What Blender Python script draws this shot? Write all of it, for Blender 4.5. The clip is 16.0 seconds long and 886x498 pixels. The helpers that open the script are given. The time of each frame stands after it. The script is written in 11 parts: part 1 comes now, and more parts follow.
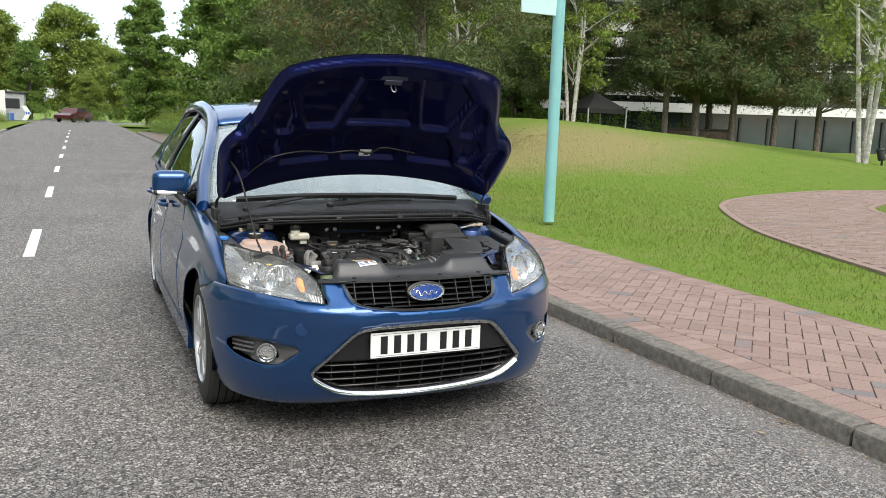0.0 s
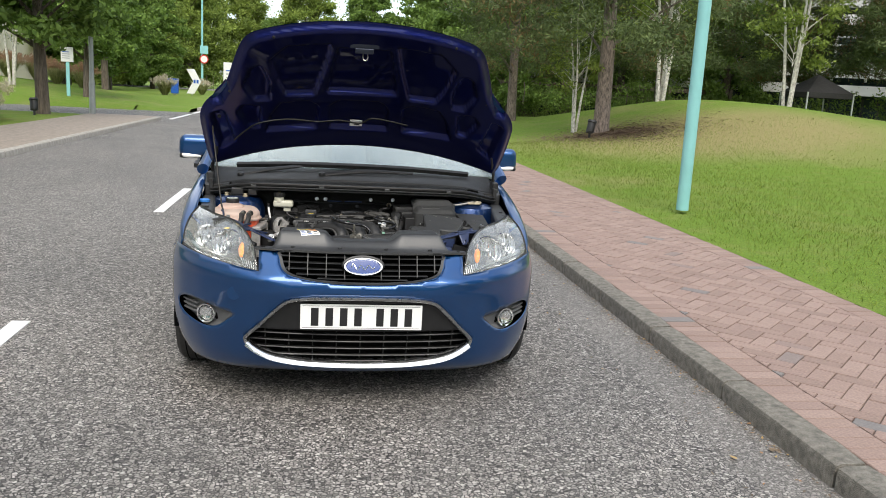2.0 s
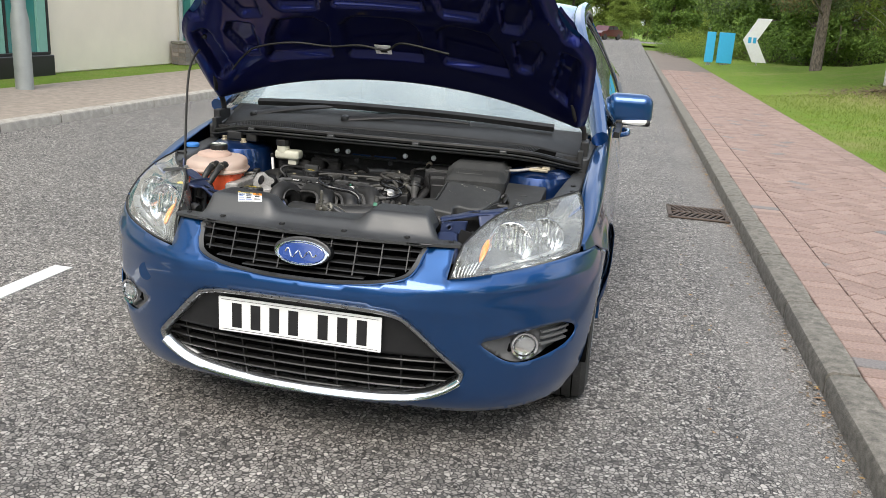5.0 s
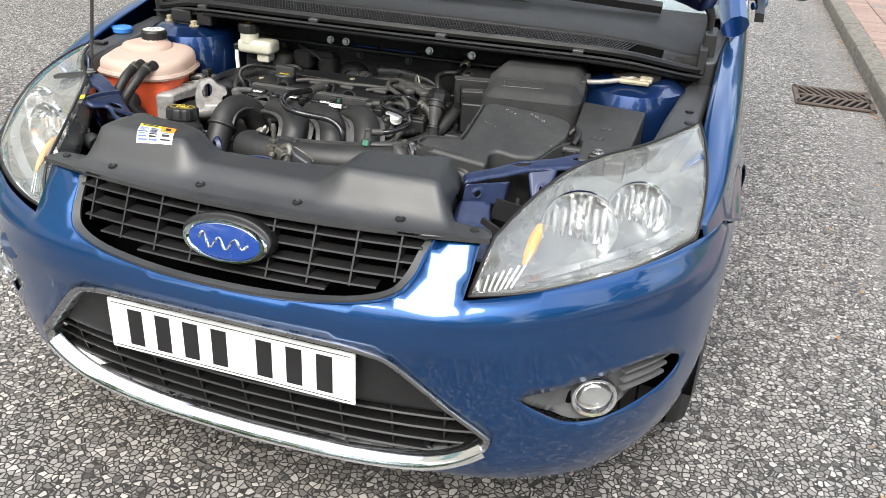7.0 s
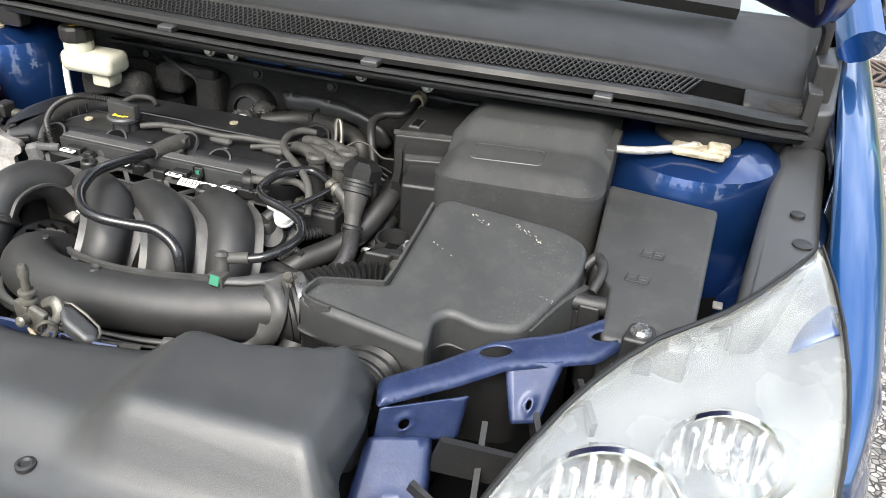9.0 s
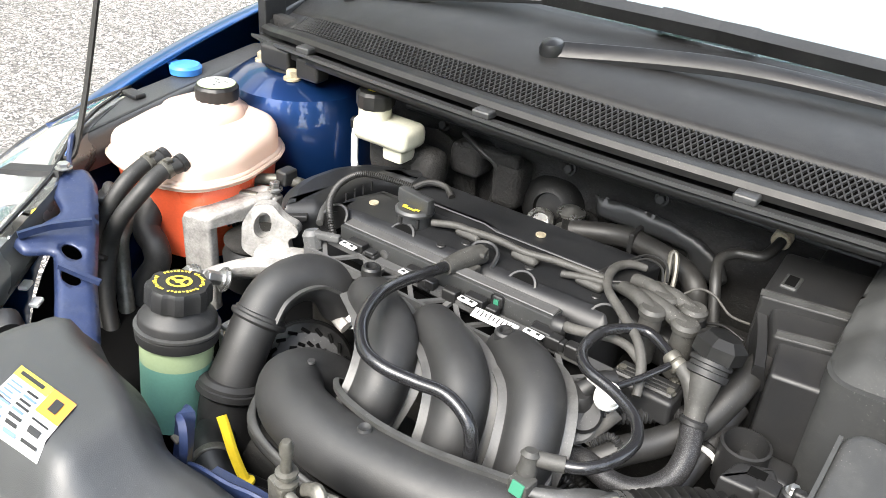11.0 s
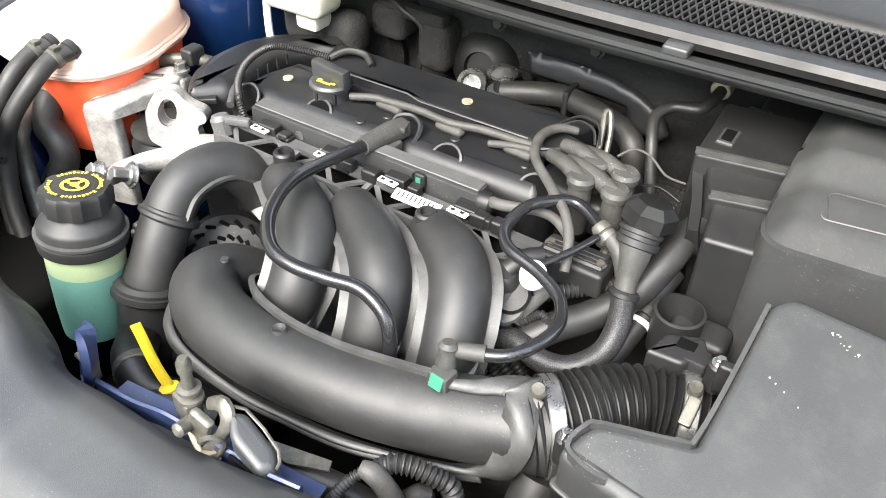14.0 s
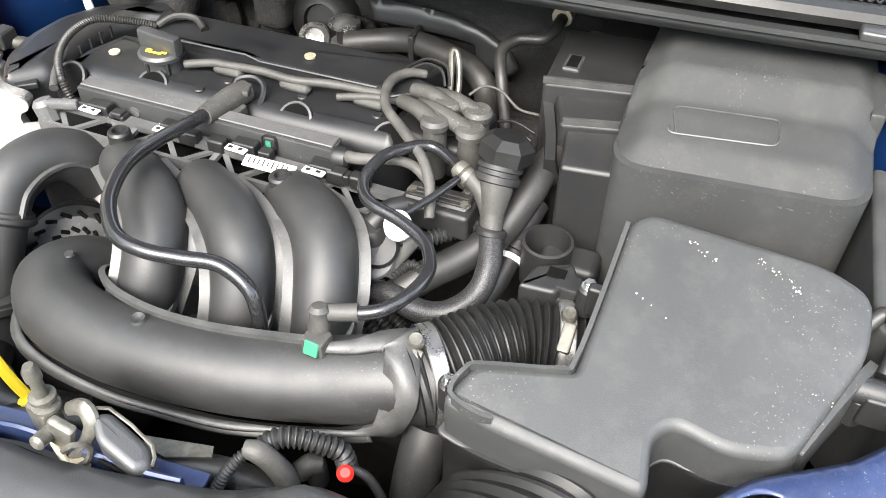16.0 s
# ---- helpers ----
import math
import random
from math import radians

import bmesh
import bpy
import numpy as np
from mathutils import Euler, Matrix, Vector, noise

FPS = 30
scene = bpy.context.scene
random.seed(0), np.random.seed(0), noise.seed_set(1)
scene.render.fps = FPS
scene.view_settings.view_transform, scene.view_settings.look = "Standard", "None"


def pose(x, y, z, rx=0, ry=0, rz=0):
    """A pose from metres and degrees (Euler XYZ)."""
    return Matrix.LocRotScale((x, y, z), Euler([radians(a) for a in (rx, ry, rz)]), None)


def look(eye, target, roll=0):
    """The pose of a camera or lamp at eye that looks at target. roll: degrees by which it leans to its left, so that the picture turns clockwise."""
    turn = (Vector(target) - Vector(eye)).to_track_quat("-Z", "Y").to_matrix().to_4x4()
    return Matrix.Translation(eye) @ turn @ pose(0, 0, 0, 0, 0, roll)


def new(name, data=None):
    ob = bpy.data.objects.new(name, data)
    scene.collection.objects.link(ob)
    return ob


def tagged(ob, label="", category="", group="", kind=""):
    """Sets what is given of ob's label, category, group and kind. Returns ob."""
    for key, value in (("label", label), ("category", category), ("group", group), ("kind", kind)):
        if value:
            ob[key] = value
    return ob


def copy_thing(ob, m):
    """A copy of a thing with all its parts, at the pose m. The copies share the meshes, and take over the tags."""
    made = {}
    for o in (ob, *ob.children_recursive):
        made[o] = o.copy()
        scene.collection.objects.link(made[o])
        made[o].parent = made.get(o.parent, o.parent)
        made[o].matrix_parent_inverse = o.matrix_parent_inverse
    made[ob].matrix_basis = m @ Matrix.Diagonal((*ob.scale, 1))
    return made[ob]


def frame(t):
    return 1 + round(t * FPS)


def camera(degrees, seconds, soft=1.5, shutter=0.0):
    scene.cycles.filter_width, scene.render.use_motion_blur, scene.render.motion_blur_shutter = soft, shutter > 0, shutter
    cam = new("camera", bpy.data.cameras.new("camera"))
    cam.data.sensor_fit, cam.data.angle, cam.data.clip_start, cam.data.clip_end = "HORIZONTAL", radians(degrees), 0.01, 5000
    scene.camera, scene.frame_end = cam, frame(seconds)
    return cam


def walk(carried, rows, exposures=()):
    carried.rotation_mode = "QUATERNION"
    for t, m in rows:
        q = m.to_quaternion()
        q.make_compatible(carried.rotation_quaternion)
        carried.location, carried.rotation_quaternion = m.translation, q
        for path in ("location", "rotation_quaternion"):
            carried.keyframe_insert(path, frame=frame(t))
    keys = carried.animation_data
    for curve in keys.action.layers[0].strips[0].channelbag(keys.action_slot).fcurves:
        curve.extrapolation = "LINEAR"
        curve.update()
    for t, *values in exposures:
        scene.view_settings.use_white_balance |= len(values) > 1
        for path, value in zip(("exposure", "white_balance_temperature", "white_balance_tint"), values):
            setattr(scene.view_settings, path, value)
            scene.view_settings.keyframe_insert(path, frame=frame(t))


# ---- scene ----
cam = camera(56.6, 16.0, 0.8)
PATH = [
    (0, (-1.369, -3.225, 1.412), (-0.567, -1.42, 1.1), 1.8),
    (0.5, (-1.047, -3.413, 1.429), (-0.38, -1.563, 1.07), 2.1),
    (1, (-0.766, -3.395, 1.42), (-0.218, -1.511, 1.032), 2.3),
    (1.5, (-0.488, -3.361, 1.423), (-0.063, -1.446, 1.035), 2.5),
    (2, (-0.194, -3.408, 1.426), (0.107, -1.469, 1.043), 3.2),
    (2.5, (0.059, -3.324, 1.405), (0.221, -1.373, 0.999), 3.5),
    (3, (0.276, -3.118, 1.407), (0.306, -1.167, 0.969), 3.7),
    (3.2, (0.364, -3.056, 1.391), (0.34, -1.107, 0.941), 3.6),
    (5.3, (0.929, -2.026, 1.359), (0.504, -0.162, 0.773), 3.7),
    (5.5, (0.951, -1.923, 1.353), (0.505, -0.075, 0.732), 3.8),
    (6, (0.878, -1.624, 1.325), (0.406, 0.183, 0.609), 3.9),
    (6.5, (0.788, -1.373, 1.33), (0.291, 0.385, 0.517), 3.6),
    (7, (0.749, -1.114, 1.322), (0.228, 0.597, 0.427), 3.1),
    (7.5, (0.682, -0.879, 1.31), (0.196, 0.811, 0.357), 3.2),
    (8, (0.549, -0.638, 1.291), (0.131, 1.046, 0.296), 3.9),
    (8.5, (0.529, -0.458, 1.273), (0.093, 1.203, 0.249), 3.6),
    (9, (0.584, -0.281, 1.275), (0.086, 1.361, 0.248), 3.8),
    (9.5, (0.549, -0.194, 1.258), (-0.031, 1.414, 0.22), 4.2),
    (10, (0.407, -0.116, 1.268), (-0.32, 1.43, 0.23), 4.1),
    (10.2, (0.348, -0.106, 1.262), (-0.44, 1.427, 0.247), 4.4),
    (12.3, (0.314, -0.011, 1.266), (-0.74, 1.312, 0.198), 3.8),
    (12.5, (0.318, -0.007, 1.266), (-0.715, 1.306, 0.166), 3.7),
    (13, (0.323, 0.001, 1.269), (-0.638, 1.301, 0.091), 3.3),
    (13.5, (0.329, 0.01, 1.266), (-0.545, 1.309, 0.023), 2.5),
    (14, (0.339, 0.018, 1.259), (-0.453, 1.322, -0.034), 1.8),
    (14.5, (0.344, 0.024, 1.256), (-0.38, 1.336, -0.069), 1.5),
    (15, (0.346, 0.025, 1.253), (-0.33, 1.348, -0.086), 1.3),
    (15.5, (0.347, 0.031, 1.25), (-0.281, 1.368, -0.098), 1.0),
    (16, (0.35, 0.037, 1.244), (-0.16, 1.407, -0.121), 1.2),
]
EXPOSURES = [(0, 1.22), (3.0, 1.25), (5.5, 1.45), (7.0, 1.8), (9.0, 2.42), (10.0, 2.82), (12.5, 2.82), (14.5, 3.25), (16.0, 3.25)]
walk(cam, [(t, look(eye, target, roll)) for t, eye, target, roll in PATH], EXPOSURES)

# ---- light ----
world = bpy.data.worlds.new("sky")
scene.world = world
world.use_nodes = True
wn = world.node_tree
sky = wn.nodes.new("ShaderNodeTexSky")
sky.sky_type = "NISHITA"
sky.sun_disc = False
SUN_UP, SUN_ROUND = 48.0, 180.0
sky.sun_elevation, sky.sun_rotation = radians(SUN_UP), radians(SUN_ROUND)
sky.dust_density, sky.air_density, sky.ozone_density = 2.0, 1.0, 1.0
wn.nodes["Background"].inputs["Strength"].default_value = 0.12
# broken white cloud over the blue
cloud = wn.nodes.new("ShaderNodeTexNoise")
cloud.inputs["Scale"].default_value, cloud.inputs["Detail"].default_value, cloud.inputs["Roughness"].default_value = 2.2, 6.0, 0.6
cover = wn.nodes.new("ShaderNodeValToRGB")
cover.color_ramp.elements[0].position, cover.color_ramp.elements[0].color = 0.40, (0.15, 0.15, 0.15, 1)
cover.color_ramp.elements[1].position, cover.color_ramp.elements[1].color = 0.66, (0.95, 0.95, 0.95, 1)
wn.links.new(cloud.outputs["Fac"], cover.inputs[0])
blend = wn.nodes.new("ShaderNodeMix")
blend.data_type = "RGBA"
wn.links.new(cover.outputs[0], blend.inputs[0])
wn.links.new(sky.outputs[0], blend.inputs[6])
blend.inputs[7].default_value = (7.0, 7.3, 7.45, 1)
wn.links.new(blend.outputs[2], wn.nodes["Background"].inputs["Color"])
sun_data = bpy.data.lights.new("sun", "SUN")
sun_data.energy, sun_data.angle, sun_data.color = 1.3, radians(34), (1.0, 0.94, 0.84)
sun = new("sun", sun_data)
sa, se = radians(SUN_ROUND), radians(SUN_UP)
sun.matrix_world = look((30 * math.sin(sa) * math.cos(se), 30 * math.cos(sa) * math.cos(se), 30 * math.sin(se)), (0, 0, 0))

# ---- materials ----
def shader(name):
    m = bpy.data.materials.new(name)
    m.use_nodes = True
    nt = m.node_tree
    return m, nt, nt.nodes["Principled BSDF"]


def node(nt, kind, **values):
    n = nt.nodes.new(kind)
    for key, value in values.items():
        n.inputs[key].default_value = value
    return n


def coords(nt):
    return nt.nodes.new("ShaderNodeTexCoord").outputs["Object"]


def ramp(nt, fac, stops):
    r = nt.nodes.new("ShaderNodeValToRGB")
    el = r.color_ramp.elements
    while len(el) < len(stops):
        el.new(0.5)
    for e, (p, c) in zip(el, stops):
        e.position = p
        e.color = (*c, 1) if len(c) == 3 else c
    nt.links.new(fac, r.inputs[0])
    return r.outputs[0]


def mix(nt, fac, a, b, mode="MIX"):
    m = nt.nodes.new("ShaderNodeMix")
    m.data_type, m.blend_type = "RGBA", mode
    for sock, v in ((m.inputs[0], fac), (m.inputs[6], a), (m.inputs[7], b)):
        if isinstance(v, (int, float)):
            sock.default_value = v
        elif isinstance(v, tuple):
            sock.default_value = (*v, 1)
        else:
            nt.links.new(v, sock)
    return m.outputs[2]


def noise_tex(nt, scale, detail=4.0, rough=0.55, vec=None):
    n = node(nt, "ShaderNodeTexNoise", Scale=scale, Detail=detail, Roughness=rough)
    nt.links.new(vec if vec is not None else coords(nt), n.inputs["Vector"])
    return n.outputs["Fac"]


def bump(nt, height, strength, dist, bsdf, under=None):
    b = node(nt, "ShaderNodeBump", Strength=strength, Distance=dist)
    nt.links.new(height, b.inputs["Height"])
    if under is not None:
        nt.links.new(under, b.inputs["Normal"])
    if bsdf is not None:
        nt.links.new(b.outputs[0], bsdf.inputs["Normal"])
    return b.outputs[0]


def scaled(c, k):
    return tuple(min(1.0, v * k) for v in c)


def mat(name, base, rough=0.5, metal=0.0, var=0.2, scale=12.0, grain=300.0, relief=0.15, dist=0.0006, coat=0.0, dust=0.0, dust_col=(0.35, 0.33, 0.30), spec=0.5):
    """Plain solid with variation at two scales, fine relief and settled dust specks."""
    m, nt, b = shader(name)
    n1, n2 = noise_tex(nt, scale), noise_tex(nt, grain, 2.0)
    col = ramp(nt, n1, [(0.3, scaled(base, 1 - var)), (0.7, scaled(base, 1 + var))])
    col = mix(nt, 0.25, col, ramp(nt, n2, [(0.35, scaled(base, 1 - var)), (0.65, scaled(base, 1 + var))]))
    if dust:
        k = dust * 0.25
        film = ramp(nt, noise_tex(nt, scale * 3.3, 7.0, 0.72), [(0.48, (0, 0, 0)), (0.75, (k, k, k))])
        k = min(dust * 1.1, 0.6)
        speck = ramp(nt, noise_tex(nt, 520.0, 2.0, 0.6), [(0.66, (0, 0, 0)), (0.70, (k, k, k))])
        where = ramp(nt, noise_tex(nt, 11.0, 3.0, 0.6), [(0.50, (0, 0, 0)), (0.66, (1, 1, 1))])
        speck = mix(nt, 1.0, speck, where, "MULTIPLY")
        col = mix(nt, speck, mix(nt, film, col, dust_col), scaled(dust_col, 1.7))
    nt.links.new(col, b.inputs["Base Color"])
    r = ramp(nt, n1, [(0.3, (max(rough - 0.08, 0.02),) * 3), (0.7, (min(rough + 0.08, 1),) * 3)])
    nt.links.new(r, b.inputs["Roughness"])
    b.inputs["Metallic"].default_value = metal
    b.inputs["Coat Weight"].default_value = coat
    b.inputs["Coat Roughness"].default_value = 0.04
    b.inputs["Specular IOR Level"].default_value = spec
    if relief:
        bump(nt, n2, relief, dist, b)
    return m


def make_paint(name, base, coat, metal=0.55):
    m, nt, b = shader(name)
    n1 = noise_tex(nt, 3.0)
    col = ramp(nt, n1, [(0.3, scaled(base, 0.93)), (0.7, scaled(base, 1.07))])
    dirt = ramp(nt, noise_tex(nt, 14.0, 8.0, 0.7), [(0.58, (0, 0, 0)), (0.85, (0.035, 0.035, 0.035))])
    nt.links.new(mix(nt, dirt, col, (0.2, 0.19, 0.18)), b.inputs["Base Color"])
    flake = noise_tex(nt, 2600.0, 1.0)
    b.inputs["Metallic"].default_value = metal
    nt.links.new(ramp(nt, flake, [(0.3, (0.30,) * 3), (0.7, (0.42,) * 3)]), b.inputs["Roughness"])
    b.inputs["Coat Weight"].default_value = coat
    b.inputs["Coat Roughness"].default_value = 0.025
    return m


def make_asphalt(name="asphalt", cell=66.0, tone=1.0, gutter=None):
    m, nt, b = shader(name)
    vec = coords(nt)
    warp = node(nt, "ShaderNodeTexNoise", Scale=30.0)
    nt.links.new(vec, warp.inputs["Vector"])
    off = node(nt, "ShaderNodeVectorMath")
    off.operation = "MULTIPLY_ADD"
    nt.links.new(warp.outputs["Color"], off.inputs[0])
    off.inputs[1].default_value = (0.012, 0.012, 0.0)
    nt.links.new(vec, off.inputs[2])
    cells, edge = nt.nodes.new("ShaderNodeTexVoronoi"), nt.nodes.new("ShaderNodeTexVoronoi")
    edge.feature = "DISTANCE_TO_EDGE"
    for v in (cells, edge):
        v.inputs["Scale"].default_value = cell
        nt.links.new(off.outputs[0], v.inputs["Vector"])
    sep = nt.nodes.new("ShaderNodeSeparateColor")
    nt.links.new(cells.outputs["Color"], sep.inputs[0])
    stone = ramp(nt, sep.outputs[0], [(0.0, (0.12, 0.113, 0.105)), (0.25, (0.225, 0.212, 0.197)), (0.7, (0.315, 0.297, 0.277)), (1.0, (0.50, 0.472, 0.44))])
    gap = ramp(nt, edge.outputs["Distance"], [(0.05, (0, 0, 0)), (0.11, (1, 1, 1))])
    low = ramp(nt, sep.outputs[1], [(0.05, (0.25, 0.25, 0.25)), (0.12, (1, 1, 1))])
    gap = mix(nt, 1.0, gap, low, "MULTIPLY")
    col = mix(nt, gap, (0.034, 0.033, 0.032), stone)
    big = noise_tex(nt, 0.55, 5.0, 0.6, vec)
    if gutter:
        # the finer strip along the kerb
        xyz = nt.nodes.new("ShaderNodeSeparateXYZ")
        nt.links.new(vec, xyz.inputs[0])
        edge_n = node(nt, "ShaderNodeMath")
        edge_n.operation = "MULTIPLY_ADD"
        nt.links.new(noise_tex(nt, 5.0, 6.0, 0.7, vec), edge_n.inputs[0])
        edge_n.inputs[1].default_value = 0.30
        nt.links.new(xyz.outputs[0], edge_n.inputs[2])
        mr = node(nt, "ShaderNodeMapRange")
        mr.inputs["From Min"].default_value, mr.inputs["From Max"].default_value = gutter + 0.13, gutter + 0.21
        nt.links.new(edge_n.outputs[0], mr.inputs["Value"])
        grit = ramp(nt, noise_tex(nt, 120.0, 4.0, 0.75, vec), [(0.36, (0.045, 0.043, 0.04)), (0.5, (0.17, 0.160, 0.148)), (0.62, (0.42, 0.395, 0.365))])
        part_way = ramp(nt, mr.outputs[0], [(0.0, (0, 0, 0)), (1.0, (0.42, 0.42, 0.42))])
        col = mix(nt, part_way, col, grit)
    col = mix(nt, 1.0, col, ramp(nt, big, [(0.3, (0.82 * tone, 0.82 * tone, 0.82 * tone)), (0.7, (1.12 * tone, 1.10 * tone, 1.08 * tone))]), "MULTIPLY")
    nt.links.new(col, b.inputs["Base Color"])
    b.inputs["Roughness"].default_value = 0.8
    fine = noise_tex(nt, 500.0, 2.0, 0.5, vec)
    n1 = bump(nt, gap, 0.8, 0.004, None)
    bump(nt, fine, 0.3, 0.001, b, n1)
    return m


def make_turf():
    m, nt, b = shader("turf")
    vec = coords(nt)
    big, mid, fine = noise_tex(nt, 0.35, 4.0, 0.6, vec), noise_tex(nt, 3.0, 5.0, 0.65, vec), noise_tex(nt, 70.0, 3.0, 0.6, vec)
    g = ramp(nt, fine, [(0.3, (0.074, 0.130, 0.017)), (0.7, (0.190, 0.290, 0.038))])
    dry = ramp(nt, fine, [(0.3, (0.17, 0.14, 0.06)), (0.7, (0.38, 0.32, 0.15))])
    patch = ramp(nt, big, [(0.52, (0, 0, 0)), (0.70, (0.55, 0.55, 0.55))])
    small = ramp(nt, mid, [(0.48, (0, 0, 0)), (0.8, (0.4, 0.4, 0.4))])
    # thin, worn grass on the pine's mound
    off = node(nt, "ShaderNodeVectorMath")
    off.operation = "SUBTRACT"
    nt.links.new(vec, off.inputs[0])
    off.inputs[1].default_value = (9.3, 15.4, 0.0)
    sc = node(nt, "ShaderNodeVectorMath")
    sc.operation = "MULTIPLY"
    nt.links.new(off.outputs[0], sc.inputs[0])
    sc.inputs[1].default_value = (0.23, 0.32, 0.0)
    ln = node(nt, "ShaderNodeVectorMath")
    ln.operation = "LENGTH"
    nt.links.new(sc.outputs[0], ln.inputs[0])
    add = node(nt, "ShaderNodeMath")
    add.operation = "MULTIPLY_ADD"
    nt.links.new(mid, add.inputs[0])
    add.inputs[1].default_value = 0.9
    nt.links.new(ln.outputs["Value"], add.inputs[2])
    worn = ramp(nt, add.outputs[0], [(0.85, (0.9, 0.9, 0.9)), (1.0, (0.8, 0.8, 0.8))])
    worn_out = node(nt, "ShaderNodeMapRange")
    worn_out.inputs["From Min"].default_value, worn_out.inputs["From Max"].default_value = 1.15, 1.9
    worn_out.inputs["To Min"].default_value, worn_out.inputs["To Max"].default_value = 1.0, 0.0
    nt.links.new(add.outputs[0], worn_out.inputs["Value"])
    col = mix(nt, small, mix(nt, patch, g, dry), dry)
    col = mix(nt, worn_out.outputs[0], col, mix(nt, worn, col, dry))
    nt.links.new(col, b.inputs["Base Color"])
    b.inputs["Roughness"].default_value = 0.9
    b.inputs["Specular IOR Level"].default_value = 0.15
    bump(nt, fine, 0.9, 0.02, b)
    return m


def make_random(name, stops, rough=0.8, grain=60.0, island=False, relief=0.5, spec=0.5):
    """A colour of its own for each piece, with grain over it."""
    m, nt, b = shader(name)
    src = nt.nodes.new("ShaderNodeNewGeometry").outputs["Random Per Island"] if island else nt.nodes.new("ShaderNodeObjectInfo").outputs["Random"]
    col = ramp(nt, src, stops)
    n = noise_tex(nt, grain, 4.0, 0.65)
    col = mix(nt, 1.0, col, ramp(nt, n, [(0.3, (0.72, 0.72, 0.72)), (0.7, (1.2, 1.2, 1.2))]), "MULTIPLY")
    nt.links.new(col, b.inputs["Base Color"])
    b.inputs["Roughness"].default_value = rough
    b.inputs["Specular IOR Level"].default_value = spec
    if relief:
        bump(nt, n, relief, 0.002, b)
    return m


def make_leaf(name, dark, light, thin=0.35):
    m, nt, b = shader(name)
    rnd = nt.nodes.new("ShaderNodeNewGeometry").outputs["Random Per Island"]
    col = ramp(nt, rnd, [(0.0, dark), (0.6, tuple((a + c) / 2 for a, c in zip(dark, light))), (1.0, light)])
    nt.links.new(col, b.inputs["Base Color"])
    b.inputs["Roughness"].default_value = 0.6
    b.inputs["Specular IOR Level"].default_value = 0.3
    tr = nt.nodes.new("ShaderNodeBsdfTranslucent")
    nt.links.new(mix(nt, 0.5, col, light), tr.inputs["Color"])
    ms = nt.nodes.new("ShaderNodeMixShader")
    ms.inputs[0].default_value = thin
    nt.links.new(b.outputs[0], ms.inputs[1])
    nt.links.new(tr.outputs[0], ms.inputs[2])
    nt.links.new(ms.outputs[0], nt.nodes["Material Output"].inputs["Surface"])
    return m


def make_bark(name, a, c, scale=18.0, stretch=0.15):
    m, nt, b = shader(name)
    mp = node(nt, "ShaderNodeMapping", Scale=(1, 1, stretch))
    nt.links.new(coords(nt), mp.inputs["Vector"])
    n = noise_tex(nt, scale, 6.0, 0.7, mp.outputs[0])
    nt.links.new(ramp(nt, n, [(0.35, a), (0.65, c)]), b.inputs["Base Color"])
    b.inputs["Roughness"].default_value = 0.9
    bump(nt, n, 0.8, 0.02, b)
    return m


def make_glass(name, tint=(0.9, 0.95, 0.95), rough=0.0, ior=1.45):
    m, nt, b = shader(name)
    b.inputs["Base Color"].default_value = (*tint, 1)
    b.inputs["Roughness"].default_value = rough
    b.inputs["Transmission Weight"].default_value = 1.0
    b.inputs["IOR"].default_value = ior
    return m


def make_chrome(name, base=(0.85, 0.86, 0.88), rough=0.08):
    m, nt, b = shader(name)
    n = noise_tex(nt, 40.0)
    nt.links.new(ramp(nt, n, [(0.3, scaled(base, 0.94)), (0.7, base)]), b.inputs["Base Color"])
    b.inputs["Metallic"].default_value = 1.0
    nt.links.new(ramp(nt, n, [(0.3, (rough,) * 3), (0.8, (rough * 2.2,) * 3)]), b.inputs["Roughness"])
    return m


BLUE = make_paint("blue_paint", (0.005, 0.056, 0.185), 1.0, 0.72)
# blue paint darkened mostly for the shade under the raised bonnet
NAVY = make_paint("underside_paint_in_shade", (0.005, 0.009, 0.085), 0.5, 0.9)
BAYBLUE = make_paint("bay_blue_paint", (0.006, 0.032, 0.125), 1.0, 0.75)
# lighter than the mouldings: sky sheen on flat edges put into colour, plus dust
EDGE = mat("dusty_edge_sheen", (0.036, 0.036, 0.035), 0.55, var=0.35, scale=60, grain=600, relief=0.3, dust=0.15, spec=0.8)
BLACK = mat("black_plastic", (0.011, 0.011, 0.0113), 0.52, var=0.25, scale=9, grain=900, relief=0.25, dust=0.08, spec=0.55)
COVERPL = mat("matt_grey_black_plastic", (0.027, 0.028, 0.029), 0.48, var=0.14, scale=7, grain=1400, relief=0.3, dust=0.10, spec=0.8)
AIRPL = mat("dusty_dark_plastic", (0.029, 0.030, 0.030), 0.58, var=0.16, scale=9, grain=1200, relief=0.2, dust=0.22, spec=0.55)
GLOSSBLK = mat("gloss_black_moulding", (0.0095, 0.0100, 0.0112), 0.44, var=0.25, scale=14, grain=800, relief=0.14, dust=0.08, spec=0.55)
PLENPL = mat("soft_black_moulding", (0.017, 0.017, 0.0172), 0.54, var=0.22, scale=16, grain=900, relief=0.16, dust=0.09, spec=0.55)
RUBBER = mat("black_rubber", (0.006, 0.006, 0.006), 0.52, var=0.3, scale=14, relief=0.2, dust=0.1)
HOSE = mat("dull_rubber_hose", (0.015, 0.0146, 0.014), 0.52, var=0.2, scale=16, relief=0.2, dust=0.15)
